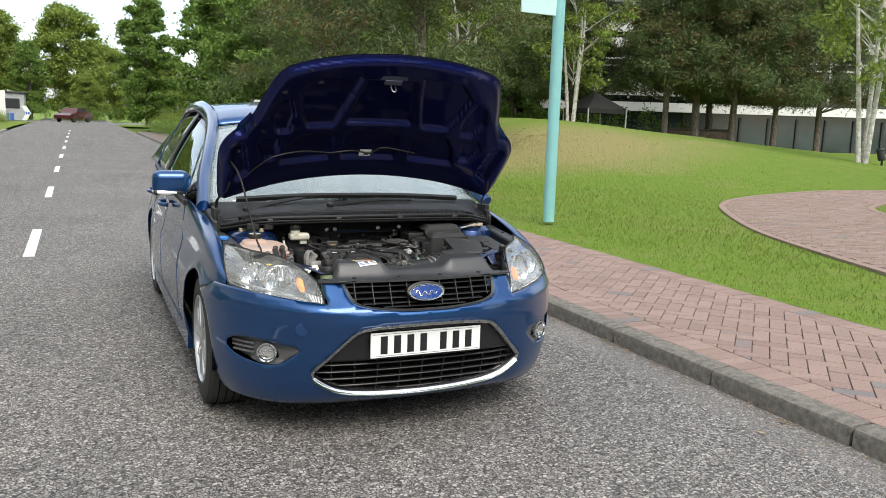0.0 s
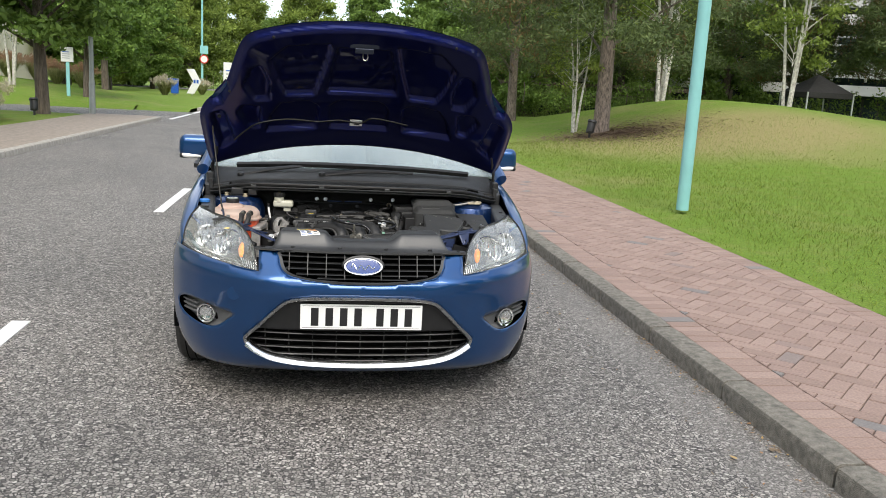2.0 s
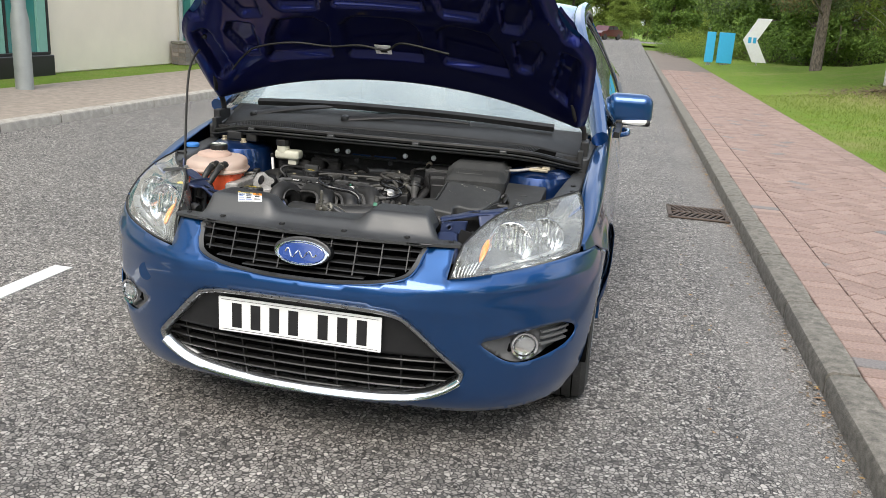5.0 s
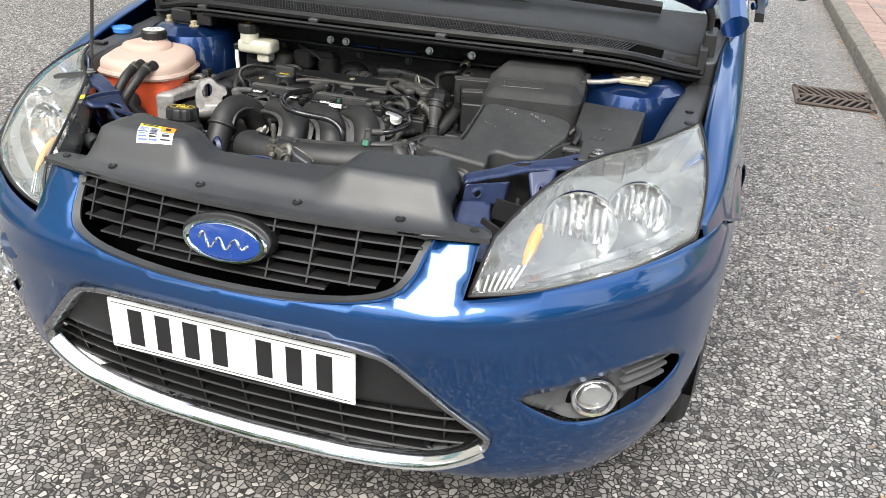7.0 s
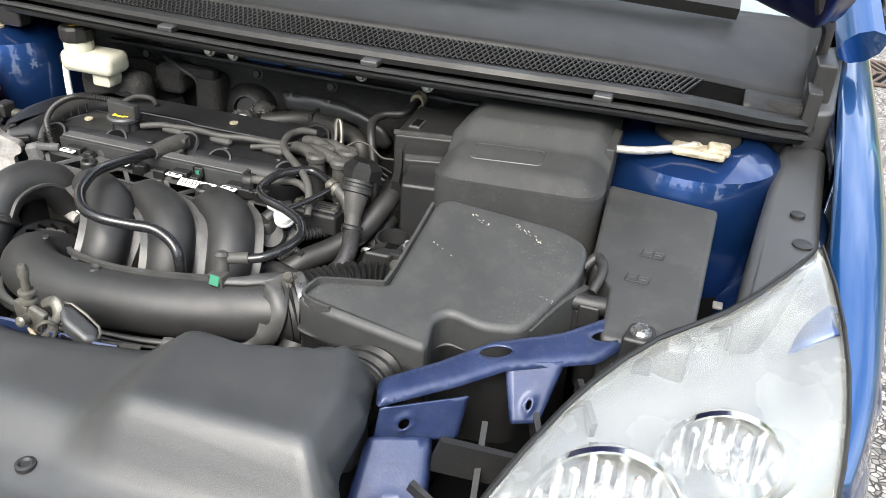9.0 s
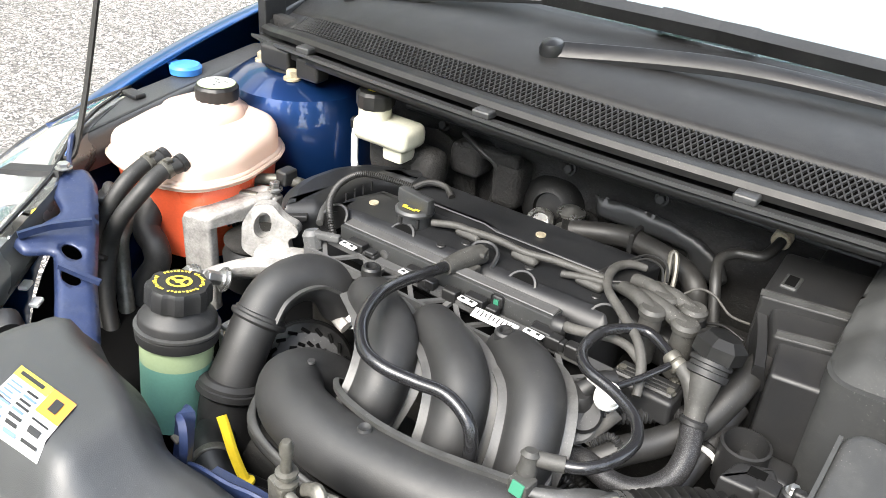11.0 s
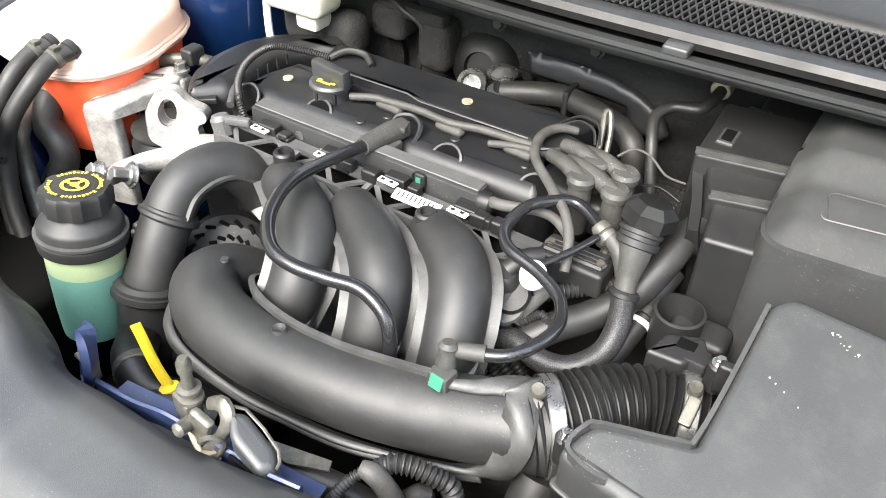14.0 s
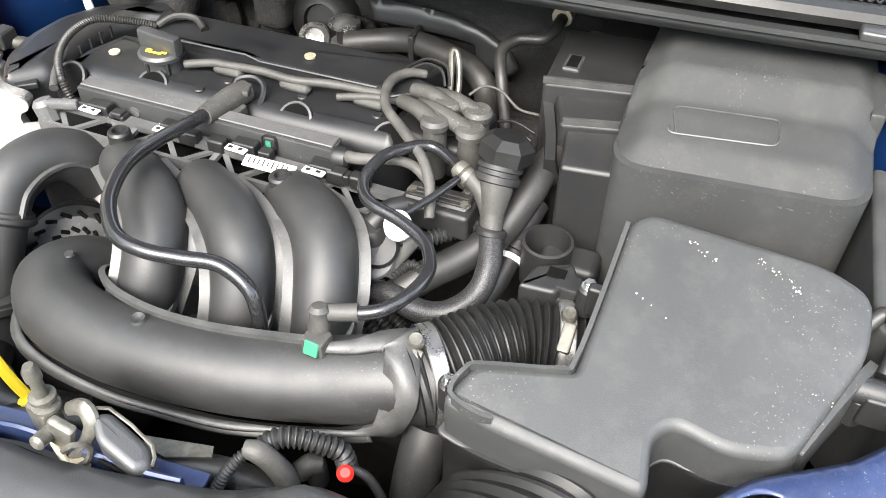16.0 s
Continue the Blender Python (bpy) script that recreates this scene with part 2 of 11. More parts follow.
# near-black that puts shade into cavities and gaps; plain black parts use it too
DARK = mat("cavity_shade_and_black_parts", (0.003, 0.003, 0.003), 0.9, var=0.3, scale=12, relief=0, spec=0.08)
SOOT = mat("sooty_cast_metal", (0.020, 0.019, 0.017), 0.6, metal=0.3, var=0.4, scale=30, relief=0.4, dust=0.2)
ALU = mat("cast_aluminium", (0.34, 0.33, 0.315), 0.6, metal=0.45, var=0.4, scale=45, grain=260, relief=0.6, dist=0.0015, dust=0.9, dust_col=(0.22, 0.20, 0.17))
STEEL = mat("zinc_steel", (0.42, 0.42, 0.41), 0.3, metal=0.9, var=0.15, scale=60, relief=0.1)
CHROME = make_chrome("chrome")
REFLECT = make_chrome("lamp_reflector", (0.9, 0.91, 0.93), 0.12)
WINDOW = make_glass("car_glass", (0.82, 0.92, 0.90))
# part-opaque pale tint puts the bright sky's reflection into the windscreen glass
SCREEN = make_glass("windscreen_sky_haze", (0.74, 0.86, 0.87), 0.03, 1.75)
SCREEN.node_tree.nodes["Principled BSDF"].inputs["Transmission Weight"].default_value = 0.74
LENS = make_glass("lamp_lens", (0.95, 0.97, 0.96), 0.012)
LENS.node_tree.nodes["Principled BSDF"].inputs["Transmission Weight"].default_value = 0.96
PAPER = mat("white_paper", (0.90, 0.90, 0.89), 0.6, var=0.02, relief=0)
WHITEPL = mat("white_plastic", (0.72, 0.72, 0.70), 0.45, var=0.06, relief=0.1)
PLATE = mat("plate_white", (0.80, 0.81, 0.80), 0.35, var=0.03, relief=0.05, dust=0.05)
INK = mat("black_ink", (0.015, 0.015, 0.016), 0.4, relief=0)
TYRE = mat("tyre_rubber", (0.022, 0.022, 0.022), 0.75, var=0.3, scale=20, relief=0.3, dust=0.2)
ALLOY = mat("silver_alloy", (0.55, 0.56, 0.57), 0.35, metal=0.8, var=0.1, relief=0.05)
ASPHALT = make_asphalt(gutter=1.47)
TURF = make_turf()
KERB = mat("kerb_concrete", (0.185, 0.172, 0.148), 0.88, var=0.5, scale=26, grain=190, relief=1.0, dist=0.006, dust=1.9, dust_col=(0.055, 0.052, 0.045), spec=0.25)
WALLCREAM = mat("cream_render", (0.76, 0.68, 0.56), 0.8, var=0.08, scale=1.0, grain=90, relief=0.2)
MORTAR = mat("jointing_sand", (0.16, 0.13, 0.11), 0.95, var=0.25, scale=5, relief=0.5)
PAINTWHITE = mat("road_paint", (0.68, 0.68, 0.66), 0.7, var=0.12, scale=20, grain=120, relief=0.8, dist=0.003, dust=0.35, dust_col=(0.2, 0.2, 0.2))
TEAL = mat("teal_enamel", (0.23, 0.50, 0.50), 0.35, var=0.08, scale=3, relief=0.05, dust=0.1)

# ---- building helpers ----
from mathutils.geometry import delaunay_2d_cdt


def pchip(xs, ys):
    """A smooth curve through the given knots, without overshoot."""
    xs, ys = np.array(xs, float), np.array(ys, float)
    h, d = np.diff(xs), np.diff(ys) / np.diff(xs)
    m = np.zeros_like(ys)
    m[0], m[-1] = d[0], d[-1]
    for i in range(1, len(xs) - 1):
        if d[i - 1] * d[i] > 0:
            w1, w2 = 2 * h[i] + h[i - 1], h[i] + 2 * h[i - 1]
            m[i] = (w1 + w2) / (w1 / d[i - 1] + w2 / d[i])

    def f(x):
        x = min(max(float(x), xs[0]), xs[-1])
        i = min(max(int(np.searchsorted(xs, x)) - 1, 0), len(h) - 1)
        t = (x - xs[i]) / h[i]
        return (ys[i] * (1 + 2 * t) * (1 - t) ** 2 + h[i] * m[i] * t * (1 - t) ** 2 + ys[i + 1] * t * t * (3 - 2 * t) + h[i] * m[i + 1] * t * t * (t - 1))
    return f


def curve(pts, n=8, closed=False):
    """Catmull-Rom through pts, n steps between neighbours."""
    p = [np.array(q, float) for q in pts]
    k = len(p)
    out = []
    for i in range(k if closed else k - 1):
        a, b, c, d = (p[(i + j) % k] if closed else p[min(max(i + j, 0), k - 1)] for j in (-1, 0, 1, 2))
        for s in range(n):
            t = s / n
            out.append(0.5 * (2 * b + (c - a) * t + (2 * a - 5 * b + 4 * c - d) * t * t + (3 * b - a - 3 * c + d) * t ** 3))
    if not closed:
        out.append(p[-1])
    return out


def sstep(a, b, x):
    t = min(max((x - a) / (b - a), 0.0), 1.0)
    return t * t * (3 - 2 * t)


def origin_of(ob):
    p = Vector((0, 0, 0))
    while ob is not None:
        p += ob.location
        ob = ob.parent
    return p


def holder(parent):
    """The parent itself, or the part above it, so that nothing lies deeper than a sub-part."""
    while parent is not None and parent.parent is not None and parent.parent.parent is not None:
        parent = parent.parent
    return parent


def thing(name, at, label="", category="", group="", kind=""):
    ob = new(name)
    ob.location = at
    return tagged(ob, label, category, group, kind)


def solid(name, verts, faces, material, parent=None, label="", smooth=True, sharp=32, weld=0.0):
    """Links a mesh, its corners given in world metres, as one object, under parent if there is one."""
    parent = holder(parent)
    off = origin_of(parent)
    me = bpy.data.meshes.new(name)
    me.from_pydata([tuple(float(a) - o for a, o in zip(v, off)) for v in verts], [], [tuple(f) for f in faces])
    if weld or smooth:
        bm = bmesh.new()
        bm.from_mesh(me)
        if weld:
            bmesh.ops.remove_doubles(bm, verts=bm.verts, dist=weld)
        bmesh.ops.recalc_face_normals(bm, faces=bm.faces)
        bm.to_mesh(me)
        bm.free()
    if smooth:
        me.shade_smooth()
        me.set_sharp_from_angle(angle=radians(sharp))
    me.materials.append(material)
    ob = new(name, me)
    ob.parent = parent
    if label:
        ob["label"] = label
    return ob


def part(name, bm, material, parent=None, label="", smooth=True, sharp=32):
    parent = holder(parent)
    off = origin_of(parent)
    bmesh.ops.translate(bm, verts=bm.verts, vec=-off)
    bmesh.ops.recalc_face_normals(bm, faces=bm.faces)
    me = bpy.data.meshes.new(name)
    bm.to_mesh(me)
    bm.free()
    if smooth:
        me.shade_smooth()
        me.set_sharp_from_angle(angle=radians(sharp))
    me.materials.append(material)
    ob = new(name, me)
    ob.parent = parent
    if smooth and len(me.polygons) < 4000:
        w = ob.modifiers.new("normals", "WEIGHTED_NORMAL")
        w.keep_sharp = True
    if label:
        ob["label"] = label
    return ob


def thick(ob, t, offset=-1.0):
    m = ob.modifiers.new("thickness", "SOLIDIFY")
    m.thickness, m.offset = t, offset
    return ob


def box(bm, c, s, bevel=0.0, seg=2, m=None):
    """A bevelled box of size s round c, turned by m."""
    g = bmesh.ops.create_cube(bm, size=1.0)
    bmesh.ops.scale(bm, verts=g["verts"], vec=s)
    if bevel:
        es = list({e for v in g["verts"] for e in v.link_edges})
        r = bmesh.ops.bevel(bm, geom=es, offset=bevel, segments=seg, affect="EDGES", profile=0.5)
        vs = list({v for f in r["faces"] for v in f.verts} | {v for v in g["verts"] if v.is_valid})
    else:
        vs = g["verts"]
    if m is not None:
        bmesh.ops.transform(bm, matrix=m, verts=vs)
    bmesh.ops.translate(bm, verts=vs, vec=c)
    return vs


def lathe(bm, profile, base, axis=(0, 0, 1), n=28, ribs=0, rib=0.0):
    """Turns (radius, height) pairs round an axis from base; ribs notch the rim."""
    q = Vector(axis).normalized().to_track_quat("Z", "Y").to_matrix()
    rows = []
    for r, h in profile:
        row = []
        for i in range(n):
            a = 2 * math.pi * i / n
            k = r * (1 - (rib if ribs and int(a * ribs / math.pi) % 2 else 0.0)) if r > 0 else 0
            row.append(bm.verts.new(Vector(base) + q @ Vector((k * math.cos(a), k * math.sin(a), h))))
        rows.append(row)
    for a, b in zip(rows, rows[1:]):
        for i in range(n):
            bm.faces.new((a[i], a[(i + 1) % n], b[(i + 1) % n], b[i]))
    bm.faces.new(rows[0][::-1])
    bm.faces.new(rows[-1])


def tube(bm, pts, r, n=12, steps=6, cap=True, squash=1.0, wave=0.0, waves=0.0):
    """A round hose through pts; r is one radius or one for each point. wave: depth of rings, waves: rings to the metre."""
    path = curve(pts, steps) if steps > 1 else [np.array(p, float) for p in pts]
    rs = [r] * len(pts) if isinstance(r, (int, float)) else list(r)
    us = np.linspace(0, len(pts) - 1, len(path))
    rr = np.interp(us, range(len(rs)), rs)
    if wave:
        ds = np.r_[0, np.cumsum([np.linalg.norm(b - a) for a, b in zip(path, path[1:])])]
        k = max(len(path), int(ds[-1] * waves * 6))
        t = np.linspace(0, ds[-1], k)
        path = [np.array([np.interp(s, ds, [p[c] for p in path]) for c in range(3)]) for s in t]
        rr = np.interp(t, ds, rr) + wave * np.cos(2 * math.pi * waves * t)
    rows, side = [], None
    for i, p in enumerate(path):
        d = Vector(path[min(i + 1, len(path) - 1)] - path[max(i - 1, 0)]).normalized()
        if side is None:
            side = d.orthogonal().normalized()
        side = (side - d * side.dot(d)).normalized()
        up = d.cross(side)
        rows.append([bm.verts.new(Vector(p) + float(rr[i]) * (math.cos(2 * math.pi * j / n) * side + squash * math.sin(2 * math.pi * j / n) * up)) for j in range(n)])
    for a, b in zip(rows, rows[1:]):
        for j in range(n):
            bm.faces.new((a[j], a[(j + 1) % n], b[(j + 1) % n], b[j]))
    if cap:
        bm.faces.new(rows[0][::-1])
        bm.faces.new(rows[-1])


def sweep(bm, pts, profile, steps=6, closed=False, up=(0, 0, 1), ends=True):
    """Draws a flat profile of (across, up) pairs along pts."""
    path = curve(pts, steps, closed) if steps > 1 else [np.array(p, float) for p in pts]
    k, n = len(path), len(profile)
    rows = []
    for i, p in enumerate(path):
        a, b = (path[(i - 1) % k], path[(i + 1) % k]) if closed else (path[max(i - 1, 0)], path[min(i + 1, k - 1)])
        d = Vector(b - a).normalized()
        u = up(p) if callable(up) else Vector(up)
        across = d.cross(u).normalized()
        u = across.cross(d)
        rows.append([bm.verts.new(Vector(p) + across * q[0] + u * q[1]) for q in profile])
    pairs = list(zip(rows, rows[1:])) + ([(rows[-1], rows[0])] if closed else [])
    for a, b in pairs:
        for j in range(n):
            bm.faces.new((a[j], a[(j + 1) % n], b[(j + 1) % n], b[j]))
    if ends and not closed:
        bm.faces.new(rows[0][::-1])
        bm.faces.new(rows[-1])


def rounded(pts, r, n=4):
    """A polygon with its corners rounded by r (one radius, or one a corner)."""
    out, k = [], len(pts)
    for i in range(k):
        p, a, b = Vector(pts[i]), Vector(pts[i - 1]), Vector(pts[(i + 1) % k])
        rad = r if isinstance(r, (int, float)) else r[i]
        u, v = (a - p), (b - p)
        t = min(rad, u.length * 0.45, v.length * 0.45)
        s, e = p + u.normalized() * t, p + v.normalized() * t
        for j in range(n + 1):
            w = j / n
            out.append(tuple((1 - w) ** 2 * s + 2 * w * (1 - w) * p + w * w * e))
    return out


def prism(bm, outline, z0, z1, bevel=0.0, draft=0.0, tilt=None):
    """An upright block over an outline, its top edge rounded by bevel, its foot wider by draft; tilt(x, y) lifts the top."""
    c = np.mean(np.array(outline), axis=0)

    def ring(inset, z, top):
        vs = []
        k = len(outline)
        for i in range(k):
            p, a, b = Vector(outline[i]), Vector(outline[i - 1]), Vector(outline[(i + 1) % k])
            d = (b - a)
            nrm = Vector((d.y, -d.x)).normalized() if d.length else Vector((0, 0))
            if nrm.dot(p - Vector(c)) < 0 and k < 9:
                nrm = -nrm
            q = p - nrm * inset * SIGN
            vs.append(bm.verts.new((q.x, q.y, z + (tilt(q.x, q.y) if tilt and top else 0.0))))
        return vs
    area = sum(outline[i - 1][0] * outline[i][1] - outline[i][0] * outline[i - 1][1] for i in range(len(outline)))
    SIGN = 1 if area > 0 else -1
    rows = [ring(-draft, z0, False)]
    if bevel:
        for j in range(5):
            a = j / 4 * math.pi / 2
            rows.append(ring(bevel * (1 - math.cos(a)), z1 - bevel + bevel * math.sin(a), True))
        rows.append(ring(bevel + 0.0006, z1, True))
    else:
        rows.append(ring(0, z1, True))
    n = len(outline)
    for a, b in zip(rows, rows[1:]):
        for i in range(n):
            bm.faces.new((a[i], a[(i + 1) % n], b[(i + 1) % n], b[i]))
    bm.faces.new(rows[0][::-1])
    top = bm.faces.new(rows[-1])
    bmesh.ops.triangulate(bm, faces=[top])


def inside(p, poly):
    hit, k = False, len(poly)
    for i in range(k):
        (x1, y1), (x2, y2) = poly[i - 1], poly[i]
        if (y1 > p[1]) != (y2 > p[1]) and p[0] < (x2 - x1) * (p[1] - y1) / (y2 - y1) + x1:
            hit = not hit
    return hit


def even(poly, step):
    out = []
    for i in range(len(poly)):
        a, b = np.array(poly[i - 1], float), np.array(poly[i], float)
        n = max(1, int(np.ceil(np.linalg.norm(b - a) / step)))
        out += [tuple(a + (b - a) * j / n) for j in range(n)]
    return out


def sheet(outline, holes, f, step):
    """Fills a flat outline less its holes with small triangles and bends it by f(u, v) to the world: corners and faces."""
    loops = [even(o, step) for o in [outline, *holes]]
    pts, edges = [], []
    for lp in loops:
        k = len(pts)
        pts += lp
        edges += [(k + i, k + (i + 1) % len(lp)) for i in range(len(lp))]
    rim = np.array(pts)
    (u0, v0), (u1, v1) = np.min(np.array(outline), axis=0), np.max(np.array(outline), axis=0)
    for i in range(int((u1 - u0) / step) + 1):
        for j in range(int((v1 - v0) / step) + 1):
            p = (u0 + (i + 0.5) * step, v0 + (j + 0.5) * step)
            if inside(p, loops[0]) and not any(inside(p, h) for h in loops[1:]) and np.min(np.hypot(rim[:, 0] - p[0], rim[:, 1] - p[1])) > step * 0.55:
                pts.append(p)
    vs, _, fs, *_ = delaunay_2d_cdt([Vector(p) for p in pts], edges, [], 0, 1e-6)
    keep = []
    for t in fs:
        c = tuple(sum((vs[i] for i in t), Vector((0, 0))) / 3)
        if inside(c, loops[0]) and not any(inside(c, h) for h in loops[1:]):
            keep.append(tuple(t))
    return [f(v[0], v[1]) for v in vs], keep


def grid(f, nu, nv):
    vs = [f(i / nu, j / nv) for i in range(nu + 1) for j in range(nv + 1)]
    fs = [(i * (nv + 1) + j, (i + 1) * (nv + 1) + j, (i + 1) * (nv + 1) + j + 1, i * (nv + 1) + j + 1) for i in range(nu) for j in range(nv)]
    return vs, fs


def both(vs, fs):
    """A half and its mirror image across x = 0."""
    n = len(vs)
    return list(vs) + [(-v[0], v[1], v[2]) for v in vs], list(fs) + [tuple(i + n for i in f[::-1]) for f in fs]


def flip(vs, fs):
    return [(-v[0], v[1], v[2]) for v in vs], [f[::-1] for f in fs]


SIDES = ((1, "left"), (-1, "right"))

# ---- ground, road and pavement ----
KX, LX = 1.78, -5.02          # kerb faces
PAVE0, PAVE1 = 1.92, 3.55     # brick pavement beside the car


def lawn_z(x, y):
    """Height of the ground: flat by the road, a mound under the trees."""
    if x > PAVE1:
        k = sstep(0.0, 9.0, x - PAVE1) * sstep(-4.0, 14.0, y)
        m = 1.15 * math.exp(-((x - 10.5) / 7.0) ** 2 - ((y - 22.0) / 9.0) ** 2) + 0.55 * math.exp(-((x - 19.0) / 8.0) ** 2 - ((y - 20.0) / 8.0) ** 2)
        return 0.096 + 0.10 * sstep(0, 1.5, x - PAVE1) + k * m + 0.02 * math.sin(x * 1.3) * math.sin(y * 0.9) * sstep(0.0, 1.2, x - PAVE1)
    if x < -5.1 and 23.0 < y < 29.2:
        return -0.06
    if x < -7.0:
        return 0.10 + 0.9 * math.exp(-((x + 17.0) / 7.0) ** 2 - ((y - 36.0) / 9.0) ** 2) * sstep(24.0, 32.0, y)
    return 0.10


ground = solid("ground", [(-900, -900, -0.35), (900, -900, -0.35), (900, 900, -0.35), (-900, 900, -0.35)], [(0, 1, 2, 3)], TURF, smooth=False)
tagged(ground, "grassy ground reaching the horizon", "ground", kind="structure")

road = solid("road", *grid(lambda u, v: (LX - 0.02 + u * (KX - LX + 0.04), -60 + 170 * v, 0.0), 4, 60), ASPHALT, smooth=False)
tagged(road, "worn grey chip-stone asphalt road", "road", kind="structure")
side_road = solid("side_road", *grid(lambda u, v: (LX - 34 * u, 23.2 + 5.9 * v, 0.004), 2, 2), ASPHALT, smooth=False)
tagged(side_road, "grey asphalt side road joining the main road", "road", kind="structure")
far_road = solid("crossing_road", *grid(lambda u, v: (-40 + 80 * u, 78 + 9 * v, 0.006), 2, 2), ASPHALT, smooth=False)
tagged(far_road, "grey asphalt road crossing at the far end", "road", kind="structure")

markings = thing("road_markings", (-1.84, 6, 0.004), "broken white centre line painted on the road", "road marking", kind="structure")
for y0, y1 in ((-5.0, -3.0), (-0.65, 1.37), (5.38, 7.30), (11.10, 13.02), (16.75, 18.7), (22.4, 24.3), (28.0, 29.9), (33.8, 35.7), (39.6, 41.5), (45.4, 47.3), (51.2, 53.1)):
    bm = bmesh.new()
    box(bm, (-1.84, (y0 + y1) / 2, 0.003), (0.10, y1 - y0, 0.005))
    part("dash", bm, PAINTWHITE, markings, smooth=False)
for y0, y1 in ((23.6, 27.6), (28.4, 32.0)):
    bm = bmesh.new()
    box(bm, (LX + 0.15, (y0 + y1) / 2, 0.003), (0.14, y1 - y0, 0.005))
    part("dash", bm, PAINTWHITE, markings, smooth=False)


def kerb_stone(n, material):
    bm = bmesh.new()
    pr = [(0, -0.15), (0, 0.075), (0.008, 0.092), (0.028, 0.102), (0.135, 0.104), (0.135, -0.15)]
    rows = []
    for k in range(7):
        y = 0.009 + 0.897 * k / 6
        e = 0.004 if k in (0, 6) else 0.0
        rows.append([bm.verts.new((x + e * (1 if x < 0.1 else -1) + 0.002 * noise.noise((x * 20, y * 9, n * 7 + z * 20)), y, z - (e if z > 0 else 0) + 0.0022 * noise.noise((x * 30, y * 11, n * 5)))) for x, z in pr])
    for a, b in zip(rows, rows[1:]):
        for j in range(len(pr)):
            bm.faces.new((a[j], a[(j + 1) % 6], b[(j + 1) % 6], b[j]))
    bm.faces.new(rows[0][::-1])
    bm.faces.new(rows[-1])
    bmesh.ops.recalc_face_normals(bm, faces=bm.faces)
    me = bpy.data.meshes.new("kerb_stone")
    bm.to_mesh(me)
    bm.free()
    me.shade_smooth()
    me.set_sharp_from_angle(angle=radians(30))
    me.materials.append(material)
    return me


PALEKERB = mat("pale_kerb_concrete", (0.36, 0.335, 0.295), 0.88, var=0.25, scale=12, grain=150, relief=0.8, dist=0.004, dust=0.5, dust_col=(0.10, 0.095, 0.08), spec=0.25)
STONES = {0: [kerb_stone(i, KERB) for i in range(4)], 180: [kerb_stone(i, PALEKERB) for i in range(4)]}
for name, x, turn, ys in (("kerb", KX, 0, range(-8, 55)), ("kerb_far_side", LX, 180, [k for k in range(-8, 55) if not 23.6 < k * 0.915 < 32])):
    kerb = thing(name, (x, 0, 0), "weathered grey concrete kerb of single stones", "kerb", kind="structure")
    for k in ys:
        ob = new("kerb_stone", STONES[turn][k % 4])
        ob.parent = kerb
        ob.location = (0, (k + (1 if turn else 0)) * 0.915 - 0.74 + 0.004 * noise.noise((k * 1.7, 0, 0)), 0.003 * noise.noise((k * 2.3, 5, 0)))
        ob.rotation_euler = (0, 0, radians(turn))

pave = solid("pavement", *grid(lambda u, v: (PAVE0 - 0.01 + u * (PAVE1 - PAVE0 + 0.03), -12 + 62 * v, 0.088), 1, 20), MORTAR, smooth=False)
tagged(pave, "red herringbone block-paved footway", "pavement", kind="structure")
pave_far = solid("pavement_far_side", *grid(lambda u, v: (-7.1 + u * 1.96, -12 + 35.2 * v, 0.10), 2, 20),
                 make_random("greybrown_paving", [(0, (0.27, 0.225, 0.185)), (1, (0.33, 0.275, 0.23))], grain=9.0), smooth=False)
tagged(pave_far, "grey-brown block-paved footway across the road", "pavement", kind="structure")


def ground_patch(name, x0, x1, y0, y1, nx, ny, label):
    ob = solid(name, *grid(lambda u, v: (x0 + (x1 - x0) * u, y0 + (y1 - y0) * v, lawn_z(x0 + (x1 - x0) * u, y0 + (y1 - y0) * v)), nx, ny), TURF, sharp=90)
    return tagged(ob, label, "lawn", kind="structure")


ground_patch("lawn", PAVE1 - 0.002, 60, -30, 70, 110, 120, "green mown lawn with dry brown patches on a mound")
ground_patch("lawn_far_side", -60, -7.1, -30, 70, 60, 160, "grass verge across the road")
ground_patch("verge_far_side", -7.1, LX - 0.135, 29.0, 78, 4, 60, "grass verge beyond the side road")

# dead leaves and grit gathered against the kerb
rng = np.random.default_rng(71)
vs, fs = [], []
for i in range(1500):
    y = rng.uniform(-4, 14)
    x = KX - abs(rng.normal(0, 0.045)) - 0.006 if rng.uniform() < 0.8 else KX - rng.uniform(0, 0.5)
    a, r = rng.uniform(0, 6.3), rng.uniform(0.003, 0.010) * (2.0 if rng.uniform() < 0.10 else 1.0)
    k = len(vs)
    for j, l in enumerate((1.4, 0.6, 1.2, 0.7)):
        vs.append((x + r * l * math.cos(a + j * 1.57), y + r * l * math.sin(a + j * 1.57), 0.005 + rng.uniform(0, 0.006)))
    fs.append((k, k + 1, k + 2, k + 3))
me = bpy.data.meshes.new("leaf_litter")
me.from_pydata(vs, [], fs)
me.materials.append(make_random("dead_leaf", [(0, (0.10, 0.075, 0.05)), (0.6, (0.20, 0.15, 0.10)), (0.85, (0.36, 0.19, 0.08)), (1, (0.42, 0.30, 0.12))], island=True, relief=0))
tagged(new("leaf_litter", me), "dead brown leaves and grit along the kerb", "leaf litter", kind="stuff")

# ---- the car: outer body ----
car = thing("car", (0, 2.1, 0), "dark blue hatchback parked with its bonnet propped open", "car")

